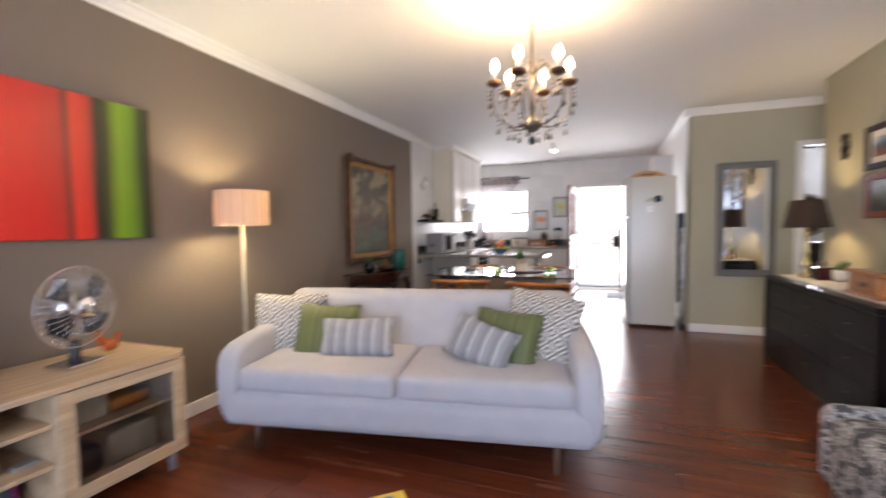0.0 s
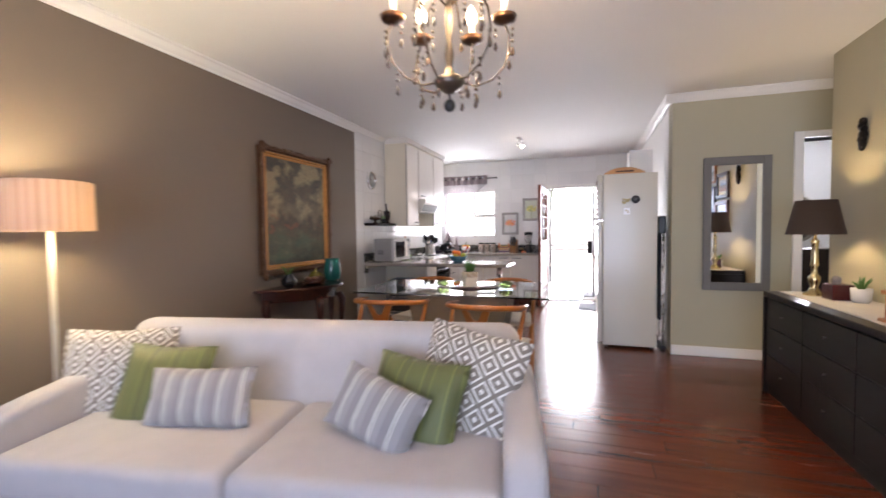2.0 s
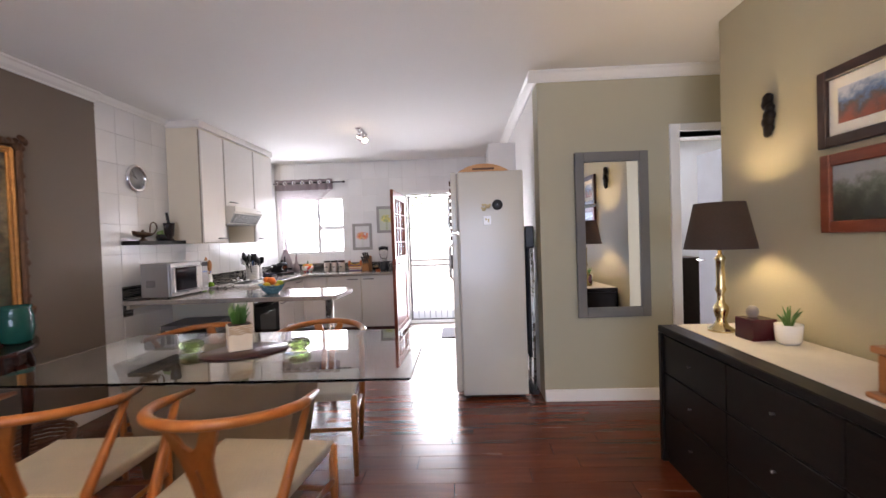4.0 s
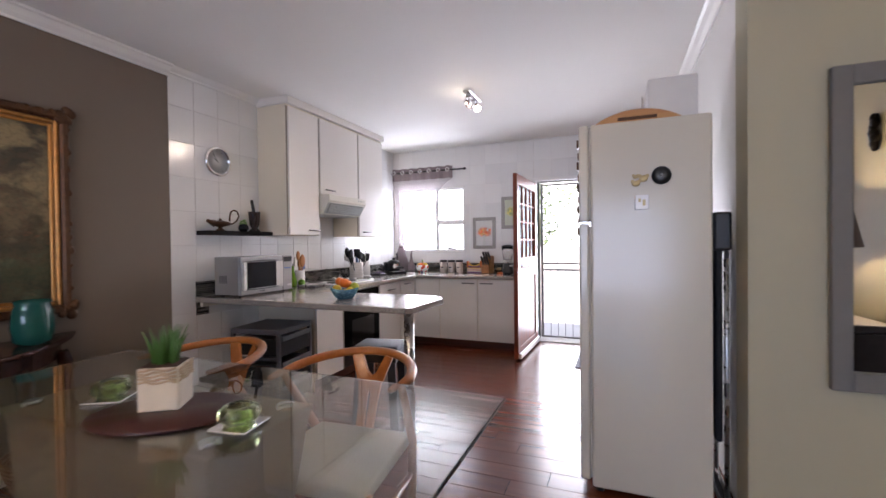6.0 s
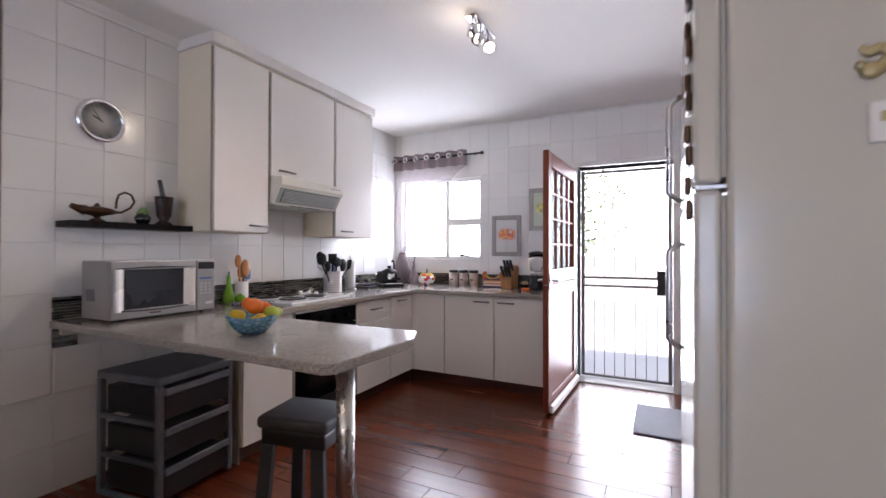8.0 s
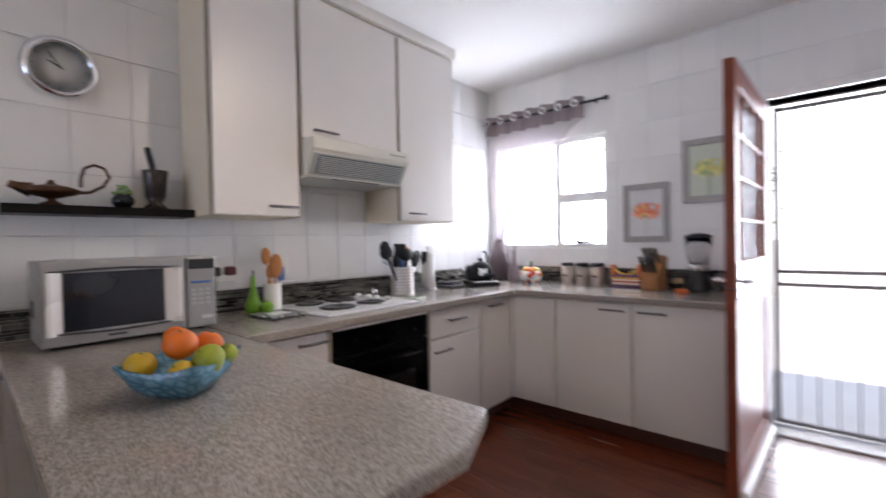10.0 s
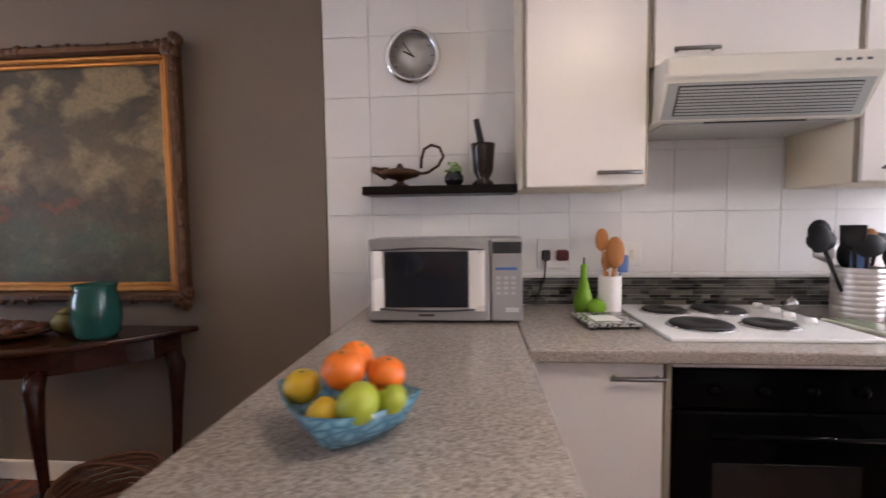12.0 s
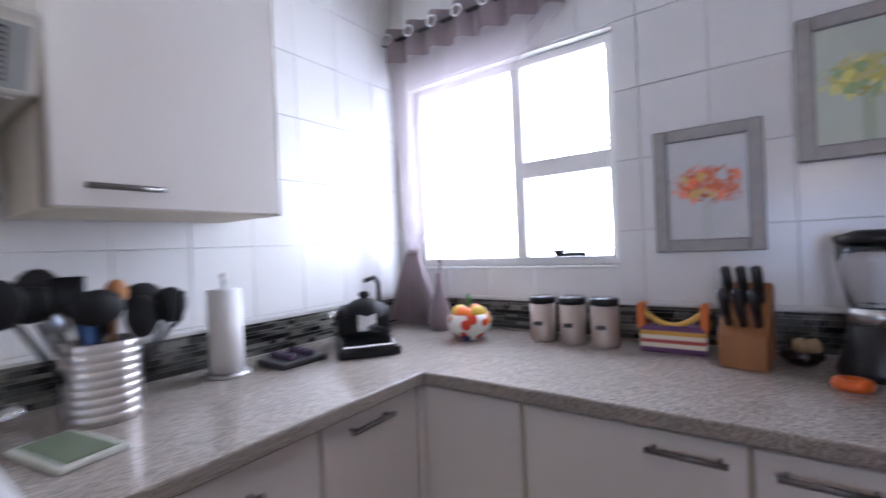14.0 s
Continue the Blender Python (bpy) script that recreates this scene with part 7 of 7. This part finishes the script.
part("inset", box(-0.088, -0.044, 0.0122, 0.088, 0.044, 0.0135, 0), plain("sage_glaze", (0.13, 0.17, 0.10), 0.25), dishg)
roll = thing("paper_roll", "white kitchen paper roll on a steel stand", "kitchen roll", pose(0.144, 9.012, BT))
part("stand", lathe([(0.065, 0), (0.065, 0.008), (0.012, 0.012), (0.006, 0.02), (0.006, 0.30), (0.011, 0.305), (0.0, 0.315)], 24), STEEL, roll)
part("paper", lathe([(0.020, 0.014), (0.048, 0.014), (0.048, 0.262), (0.020, 0.262)], 28), plain("white_paper", (0.80, 0.79, 0.77), 0.9, grain=60, bump=0.4), roll)
rack = thing("egg_rack", "low black rack with dark round pods", "rack", pose(0.20, 9.20, BT))
part("rack", box(-0.075, -0.085, 0.0, 0.075, 0.085, 0.022, 0.006, None, 2), BLACK, rack)
for i in range(8):
    part("pod", ball(0.018, (-0.045 + 0.03 * (i % 4), -0.035 + 0.07 * (i // 4), 0.030), None, (1, 1, 0.7), 10), plain("purple_foil", (0.05, 0.03, 0.07), 0.25, 0.5), rack)
km = thing("coffee_machine", "black coffee machine with chrome group and drip tray", "coffee machine", pose(0.27, 9.47, BT, 0, 0, -38))
part("base", box(-0.15, -0.105, 0.0, 0.17, 0.105, 0.030, 0.010, None, 3), NYLON, km)
part("body", soft_box(-0.15, -0.10, 0.030, 0.0, 0.10, 0.150, 0.030), NYLON, km)
part("head", lathe([(0.070, 0.118), (0.076, 0.130), (0.072, 0.160), (0.040, 0.178), (0.018, 0.184)], 24, None, (0.01, 0, 0)), NYLON, km)
part("lid_knob", lathe([(0.012, 0.184), (0.022, 0.196), (0.018, 0.208), (0.0, 0.212)], 14, None, (0.01, 0, 0)), NYLON, km)
part("front_badge", box(0.078, -0.034, 0.075, 0.084, 0.034, 0.135, 0.004), CHROME, km)
part("group_head", lathe([(0.030, 0.075), (0.034, 0.085), (0.034, 0.118)], 20, None, (0.045, 0, 0)), CHROME, km)
part("filter_handle", tube([(0.07, 0.0, 0.085), (0.12, 0.035, 0.085), (0.165, 0.06, 0.082)], [0.009, 0.011, 0.012]), NYLON, km)
part("steam_arm", tube([(-0.02, 0.06, 0.15), (-0.02, 0.06, 0.235), (0.02, 0.04, 0.262), (0.09, 0.0, 0.255)], 0.008), NYLON, km)
part("side_knob", moved(lathe([(0.020, 0.0), (0.022, 0.012), (0.016, 0.026), (0.0, 0.027)], 16), pose(-0.07, -0.10, 0.115, 90, 0, 0)), CHROME, km)
part("drip_tray", box(0.015, -0.09, 0.031, 0.165, 0.09, 0.042, 0.004), CHROME, km)

# sheer curtain
rod = thing("curtain_rod", "black curtain rod with a ball end", "curtain rod", pose(0, 9.935, 2.235))
part("rod", tube([(-0.0, 0, 0), (1.085, 0, 0)], 0.010), IRON, rod)
part("finial", ball(0.018, (1.095, 0, 0), None, (1.3, 1, 1), 12), IRON, rod)
for x in (0.03, 1.0):
    part("bracket", tube([(x, 0, 0), (x, 0.066, 0)], 0.007), IRON, rod)


def sheer(name, colour, through_):
    n = Nodes(name)
    t = n.add("BsdfTransparent")
    d = n.add("BsdfTranslucent")
    d.inputs["Color"].default_value = (*colour, 1)
    a, b = n.add("MixShader"), n.add("MixShader")
    n.set(base=colour, rough=0.8)
    a.inputs[0].default_value = 0.45
    n.tree.links.new(n.bsdf.outputs[0], a.inputs[1])
    n.tree.links.new(d.outputs[0], a.inputs[2])
    n.tree.links.new(n.math("MULTIPLY_ADD", n.noise(400.0), 0.2, through_ - 0.1), b.inputs[0])
    n.tree.links.new(a.outputs[0], b.inputs[1])
    n.tree.links.new(t.outputs[0], b.inputs[2])
    n.tree.links.new(b.outputs[0], n.tree.nodes["Material Output"].inputs[0])
    return n.mat


SHEER = sheer("mauve_sheer", (0.42, 0.36, 0.38), 0.62)
HEADING = sheer("mauve_heading", (0.27, 0.215, 0.22), 0.16)
cur = thing("sheer_curtain", "mauve sheer curtain with eyelets tied to one side", "curtain", pose(0, 9.93, 0))


def cloth(nu, nv, f):
    own = bmesh.new()
    grid = [[own.verts.new(f(i / nu, j / nv)) for j in range(nv + 1)] for i in range(nu + 1)]
    for i in range(nu):
        for j in range(nv):
            q = own.faces.new((grid[i][j], grid[i + 1][j], grid[i + 1][j + 1], grid[i][j + 1]))
            q.smooth = True
    return own


part("heading", cloth(80, 4, lambda u, v: (0.02 + 0.90 * u, -0.025 * math.sin(u * 42), 2.125 + 0.165 * v)), HEADING, cur, "mauve opaque heading")
for k in range(7):
    part("eyelet", moved(lathe([(0.020, 0), (0.028, 0.002), (0.028, 0.006), (0.020, 0.004)], 18, cap=False), pose(0.058 + 0.1346 * k, -0.030, 2.235, 90, 0, 0)), CHROME, cur)


def drape(u, v):
    """From the heading down to the tie, gathered towards the west wall."""
    z = 2.125 - 0.92 * v
    gather = v ** 0.75
    x = (0.02 + 0.90 * u) * (1 - gather) + (0.13 + 0.055 * u) * gather
    return (x, -0.022 * math.sin(u * 42) * (1 - 0.4 * v) - 0.02 * v, z)


part("drape", cloth(90, 24, drape), SHEER, cur)
part("tie", moved(lathe([(0.028, -0.012), (0.036, 0.0), (0.028, 0.012)], 16), pose(0.157, -0.02, 1.205)), HEADING, cur)


def tail(u, v):
    z = 1.205 - 0.325 * v
    return (0.157 + (u - 0.5) * (0.07 + 0.23 * v), -0.02 - 0.03 * math.sin(u * 40) * (0.5 + v), z)


part("tail", cloth(60, 8, tail), sheer("mauve_tail", (0.36, 0.29, 0.30), 0.12), cur)
tw = thing("twig_vase", "slim mauve vase with a forked twig", "vase", pose(0.335, 9.86, BT))
part("vase", lathe([(0.038, 0), (0.050, 0.03), (0.048, 0.09), (0.022, 0.16), (0.013, 0.22), (0.017, 0.25), (0.010, 0.25)], 22), plain("mauve_ceramic", (0.22, 0.17, 0.18), 0.4), tw)
own = tube([(0, 0, 0.24), (0.012, 0, 0.30), (0.045, -0.01, 0.36)], [0.006, 0.004, 0.002], 6)
tube([(0.012, 0, 0.29), (-0.015, 0.0, 0.33), (-0.02, 0, 0.36)], [0.004, 0.003, 0.002], 6, own)
part("twig", own, DW, tw)

# along the north wall
def spotted():
    n = Nodes("painted_fruit_ceramic")
    v = n.add("TexVoronoi", (n.coords, "Vector"))
    v.inputs["Scale"].default_value = 21.0
    near = n.math("LESS_THAN", v.outputs["Distance"], 0.42)
    hue = n.ramp(n.math("FRACT", n.math("MULTIPLY", n.axes(v.outputs["Color"])[0], 3.0)), [(0, (0.60, 0.05, 0.02)), (0.35, (0.65, 0.20, 0.02)), (0.6, (0.08, 0.07, 0.16)), (0.8, (0.55, 0.03, 0.02))], "CONSTANT")
    n.set(base=n.mix(near, (0.76, 0.73, 0.66), hue), rough=0.15)
    return n.mat


fb = thing("painted_bowl", "white ceramic bowl painted with fruit and filled", "bowl", pose(0.545, 9.765, BT))
part("bowl", lathe([(0.045, 0), (0.05, 0.008), (0.080, 0.04), (0.088, 0.07), (0.080, 0.10), (0.076, 0.10), (0.083, 0.07), (0.05, 0.015), (0, 0.012)], 30), spotted(), fb)
for x, y, m_ in ((-0.04, 0.0, LEMON), (0.04, 0.005, LEMON), (0.0, -0.035, ORANGE), (0.005, 0.04, ORANGE)):
    part("fruit", ball(0.036, (x, y, 0.098), None, (1, 1, 0.9), 14), m_, fb)
part("stalk", tube([(0, 0, 0.12), (0.004, 0.0, 0.155), (0.0, 0.004, 0.175)], [0.010, 0.012, 0.006]), LEAF, fb)
CANSTEEL = plain("satin_canister_steel", (0.44, 0.37, 0.32), 0.42, 0.75, var=0.06)
for i in range(3):
    c = thing("canister", "steel canister with a black lid", "canister", pose(0.812 + 0.1125 * i, 9.862, BT), "row of steel canisters")
    part("body", lathe([(0.046, 0), (0.047, 0.004), (0.047, 0.140)], 28), CANSTEEL, c)
    part("lid", lathe([(0.0485, 0.140), (0.0485, 0.160), (0.045, 0.164), (0, 0.164)], 28), BLACK, c)
    part("badge", box(-0.016, -0.0485, 0.06, 0.016, -0.0465, 0.075, 0), DARKGREY, c)


def boat_print():
    n = Nodes("striped_boat_paint")
    x, y, z = n.axes()
    base = n.ramp(n.math("FRACT", n.math("MULTIPLY", z, 13.0)), [(0, (0.13, 0.05, 0.14)), (0.22, (0.70, 0.62, 0.48)), (0.40, (0.42, 0.06, 0.05)), (0.55, (0.70, 0.62, 0.48)), (0.72, (0.60, 0.30, 0.04)), (0.9, (0.13, 0.05, 0.14))], "CONSTANT")
    n.set(base=base, rough=0.4)
    return n.mat


bo = thing("painted_letter_rack", "colourful striped rack with curved ends", "rack", pose(1.155, 9.86, BT))
part("body", box(0.0, -0.03, 0.0, 0.185, 0.03, 0.085, 0.004), boat_print(), bo)
part("yellow_band", tube([(0.0 + 0.185 * i / 10, -0.012, 0.135 - 0.05 * math.sin(math.pi * i / 10)) for i in range(11)], 0.009), plain("yellow_paint", (0.68, 0.40, 0.06), 0.4), bo)
for x in (0.004, 0.181):
    part("end", soft_box(x - 0.012, -0.03, 0.07, x + 0.012, 0.03, 0.155, 0.008), plain("orange_paint", (0.62, 0.15, 0.03), 0.4), bo)
kb = thing("knife_block", "slanted wooden knife block with black knives", "knife block", pose(1.44, 9.80, BT, 0, 0, 172))
own = bmesh.new()
shaped(own, [(x, y, z) for x in (-0.055, 0.055) for y, z in ((0.075, 0.0), (-0.065, 0.0), (-0.085, 0.205), (-0.045, 0.225), (0.075, 0.09))], [(0, 1, 2, 3, 4), (5, 6, 7, 8, 9), (0, 1, 6, 5), (1, 2, 7, 6), (2, 3, 8, 7), (3, 4, 9, 8), (4, 0, 5, 9)])
bmesh.ops.bevel(own, geom=own.edges[:], offset=0.004, segments=1, affect="EDGES")
part("block", own, wood("block_wood", (0.24, 0.095, 0.03), (0.40, 0.18, 0.065), 2, 0.45), kb)
for i in range(3):
    for k in range(2):
        x, y, z = -0.034 + 0.034 * i, 0.045 - 0.055 * k, 0.115 + 0.055 * k
        part("knife", tube([(x, y, z), (x, y + 0.045, z + 0.055), (x, y + 0.075, z + 0.10)], [0.011, 0.014, 0.013], 8), BLACK, kb)
gr = thing("coffee_grinder", "black and glass coffee grinder", "coffee grinder", pose(1.70, 9.80, BT))
part("base", lathe([(0.075, 0), (0.078, 0.02), (0.060, 0.07), (0.052, 0.13)], 24), BLACK, gr)
part("band", lathe([(0.054, 0.13), (0.054, 0.17)], 24), STEEL, gr)
part("hopper", lathe([(0.05, 0.17), (0.072, 0.28), (0.072, 0.33), (0.069, 0.33), (0.069, 0.28), (0.047, 0.175)], 24), CLEAR, gr)
part("lid", lathe([(0.076, 0.33), (0.076, 0.345), (0.03, 0.36), (0, 0.36)], 24), BLACK, gr)
rk = thing("bottle_ornaments", "small wooden bowl of mixed trinkets", "ornament", pose(1.56, 9.86, BT))
part("bowl", lathe([(0.03, 0), (0.05, 0.02), (0.048, 0.04), (0.042, 0.038), (0, 0.02)], 18), DW, rk)
own = ball(0.022, (0, 0, 0.05), None, (1, 1, 1), 10)
ball(0.018, (0.025, -0.01, 0.05), own, (1, 1, 1.4), 10)
part("trinkets", own, plain("tan_trinkets", (0.40, 0.28, 0.14), 0.5, var=0.5, scale=40), rk)
# A loose orange lid, filed under dishes.
single("orange_dish", lathe([(0.034, 0), (0.038, 0.010), (0.034, 0.022), (0.020, 0.024), (0.018, 0.018), (0, 0.018)], 24), plain("orange_plastic", (0.70, 0.13, 0.02), 0.35), "small round orange plastic lid on the worktop", "dish", pose(1.635, 9.665, BT))


# two framed prints
def flower_print(name, ground, petals, second, leaves, stem):
    n = Nodes(name)
    x, y, z = n.axes()
    r = n.math("SQRT", n.math("ADD", n.math("POWER", n.math("MULTIPLY", x, 1.0), 2.0), n.math("POWER", n.math("MULTIPLY", n.math("SUBTRACT", z, 0.015), 1.6), 2.0)))
    ragged = n.math("ADD", r, n.math("MULTIPLY_ADD", n.noise(30.0, 4, 0.75), 0.16, -0.08))
    bloom = n.ramp(ragged, [(0.075, (1, 1, 1)), (0.110, (0, 0, 0))])
    cells = n.add("TexVoronoi", (n.coords, "Vector"))
    cells.inputs["Scale"].default_value = 38.0
    hue = n.axes(cells.outputs["Color"])[0]
    ctr = n.ramp(hue, [(0.0, petals), (0.35, shade(petals, 1.35)), (0.55, second), (0.75, shade(petals, 0.7)), (0.9, ground)], "CONSTANT")
    wash = n.mix(n.noise(9.0, 3), shade(ground, 0.9), shade(ground, 1.1))
    base = n.mix(n.math("MULTIPLY", bloom, n.ramp(n.noise(70.0, 2), [(0.3, (0.35, 0.35, 0.35)), (0.5, (1, 1, 1))])), wash, ctr)
    stalk = n.math("MULTIPLY", n.math("LESS_THAN", n.math("ABSOLUTE", x), 0.014), n.math("LESS_THAN", z, -0.03))
    base = n.mix(n.math("MULTIPLY", stalk, stem), base, leaves)
    n.set(base=base, rough=0.5)
    return n.mat


def print_frame(x0, x1, z0, z1, material, label):
    w, h = x1 - x0, z1 - z0
    t = thing("framed_print", label, "picture", pose((x0 + x1) / 2, 9.996, (z0 + z1) / 2), "prints on the kitchen wall")
    b = 0.042
    own = box(-w / 2, -0.022, -h / 2, -w / 2 + b, 0, h / 2, 0.004)
    box(w / 2 - b, -0.022, -h / 2, w / 2, 0, h / 2, 0.004, own)
    box(-w / 2 + b, -0.022, -h / 2, w / 2 - b, 0, -h / 2 + b, 0.004, own)
    box(-w / 2 + b, -0.022, h / 2 - b, w / 2 - b, 0, h / 2, 0.004, own)
    part("frame", own, plain("brushed_silver_wood", (0.33, 0.31, 0.29), 0.45, 0.2, var=0.2, scale=30), t)
    part("print", box(-w / 2 + b, -0.010, -h / 2 + b, w / 2 - b, -0.002, h / 2 - b, 0), material, t)
    part("glazing", box(-w / 2 + b, -0.0145, -h / 2 + b, w / 2 - b, -0.0130, h / 2 - b, 0), PANE, t).visible_shadow = False


print_frame(1.190, 1.497, 1.172, 1.582, flower_print("orange_bouquet_print", (0.62, 0.60, 0.57), (0.68, 0.15, 0.04), (0.72, 0.40, 0.10), (0.55, 0.56, 0.48), 0.7), "orange flower print in a silver-grey frame")
print_frame(1.578, 1.885, 1.425, 1.838, flower_print("lemon_tree_print", (0.52, 0.55, 0.43), (0.56, 0.50, 0.12), (0.33, 0.42, 0.16), (0.30, 0.36, 0.16), 0.5), "green and yellow print in a silver-grey frame")
single("door_mat", box(2.57, 8.96, 0.002, 3.12, 9.56, 0.012, 0.003), fabric("grey_blue_mat", (0.36, 0.39, 0.44), weave=120, bump=0.8), "grey-blue woven mat inside the back door", "door mat")

# ---- pieces of floors and walls ----
meshes = {}


def piece(name, sx, sy, sz, m, material, parent, bev=0.0015):
    key = (name, round(sx, 3), round(sy, 3), round(sz, 3), material.name)
    if key not in meshes:
        own = box(-sx / 2, -sy / 2, -sz, sx / 2, sy / 2, 0, bev)
        me = bpy.data.meshes.new(name)
        own.to_mesh(me)
        own.free()
        me.materials.append(material)
        meshes[key] = me
    ob = new(name, meshes[key])
    ob.matrix_basis = m
    ob.parent = parent
    return ob


floor_ob = bpy.data.objects["floor"]
ROW, LENGTH, GAP = 0.145, 0.92, 0.0022
rng = random.Random(1)
rest = bmesh.new()
row = 0
y = -0.8
while y < 10.0:
    x = -rng.uniform(0.0, LENGTH)
    y1 = min(y + ROW, 9.995)
    far = 7.0 if y > 6.0 - ROW else RIGHT
    while x < far:
        a, b = max(x, 0.0), min(x + LENGTH, far)
        x += LENGTH
        if b - a < 0.02:
            continue
        if y > 1.2 and a < KITCHENEAST and y1 < 9.99:
            piece("plank", b - a - GAP, y1 - y - GAP, 0.012, pose((a + b) / 2, (y + y1) / 2, rng.uniform(-0.0004, 0.0)), FLOORWOOD, floor_ob, 0.0012)
        else:
            box(a, y, -0.012, b - GAP, y1 - GAP, 0.0, 0, rest)
    y += ROW
tagged(part("plank_rest", rest, FLOORWOOD, floor_ob), kind="stuff")

# wall tiles, cut round the openings
TW, TH, TG = 0.2125, 0.2545, 0.0017


def cut(rects, hole):
    out = []
    hx0, hz0, hx1, hz1 = hole
    for x0, z0, x1, z1 in rects:
        if x1 <= hx0 or x0 >= hx1 or z1 <= hz0 or z0 >= hz1:
            out.append((x0, z0, x1, z1))
            continue
        if x0 < hx0:
            out.append((x0, z0, hx0, z1))
        if x1 > hx1:
            out.append((hx1, z0, x1, z1))
        a, b = max(x0, hx0), min(x1, hx1)
        if z0 < hz0:
            out.append((a, z0, b, hz0))
        if z1 > hz1:
            out.append((a, hz1, b, z1))
    return out


def tiled(wall, u0, u1, z0, z1, phase_u, phase_z, holes, place):
    u = u0 - ((u0 - phase_u) % TW)
    while u < u1:
        z = z0 - ((z0 - phase_z) % TH)
        while z < z1:
            rects = [(max(u, u0), max(z, z0), min(u + TW, u1), min(z + TH, z1))]
            for h in holes:
                rects = cut(rects, h)
            for a, b, c, d in rects:
                if c - a > 0.012 and d - b > 0.012:
                    piece("tile", c - a - TG, d - b - TG, 0.006, place((a + c) / 2, (b + d) / 2), TILE, wall, 0.0015)
            z += TH
        u += TW


tiled(wall_kitchen_west, 6.657, 10.0, 0.0, CEILING, 6.860, 0.492, [(7.50, 0.0, 9.99, TOP - 0.05), (6.85, 0.72, 9.99, 0.985)], lambda u, z: Matrix.Translation((-0.002, u, z)) @ Matrix(((0, 0, 1, 0), (1, 0, 0, 0), (0, 1, 0, 0), (0, 0, 0, 1))))
tiled(wall_north, 0.0, KITCHENEAST, 0.0, CEILING, 1.147, 0.492, [(WX0, WZ0, WX1, WZ1), (DX0 - 0.045, -0.1, DX1 + 0.045, DZ1 + 0.045), (0.0, 0.0, 1.93, TOP - 0.05), (0.0, TOP - 0.05, 1.935, 0.985)], lambda u, z: Matrix.Translation((u, 10.002, z)) @ Matrix(((1, 0, 0, 0), (0, 0, -1, 0), (0, 1, 0, 0), (0, 0, 0, 1))))

# mosaic strip
own_v, own_f = [], []


def chip(x0, y0, z0, x1, y1, z1):
    k = len(own_v)
    own_v.extend([(x0, y0, z0), (x1, y0, z0), (x1, y1, z0), (x0, y1, z0), (x0, y0, z1), (x1, y0, z1), (x1, y1, z1), (x0, y1, z1)])
    own_f.extend([tuple(k + i for i in f) for f in ((0, 3, 2, 1), (4, 5, 6, 7), (0, 1, 5, 4), (1, 2, 6, 5), (2, 3, 7, 6), (3, 0, 4, 7))])


rng = random.Random(6)


def strip(u0, u1, z0, z1, west):
    z = z0
    while z < z1 - 0.008:
        h = rng.choice((0.0105, 0.014, 0.019))
        h = min(h, z1 - z)
        u = u0 - rng.uniform(0, 0.05)
        while u < u1:
            w = rng.choice((0.035, 0.055, 0.09))
            a, b = max(u, u0), min(u + w, u1)
            p = rng.uniform(0.0, 0.0018)
            if b - a > 0.006:
                if west:
                    chip(-0.0078, a, z, -0.001 + p, b - 0.0015, z + h - 0.0015)
                else:
                    chip(a, 10.001 - p, z, b - 0.0015, 10.0078, z + h - 0.0015)
            u += w
        z += h


strip(6.852, 9.99, TOP + 0.001, 0.984, True)
strip(6.852, 6.96, 0.722, TOP - 0.04, True)
strip(0.0, 1.935, TOP + 0.001, 0.984, False)
me = bpy.data.meshes.new("mosaic_strip")
me.from_pydata(own_v, [], own_f)
me.materials.append(MOSAIC)
tagged(new("mosaic_strip", me), "strip of dark glass mosaic above the worktop", "mosaic", kind="stuff")
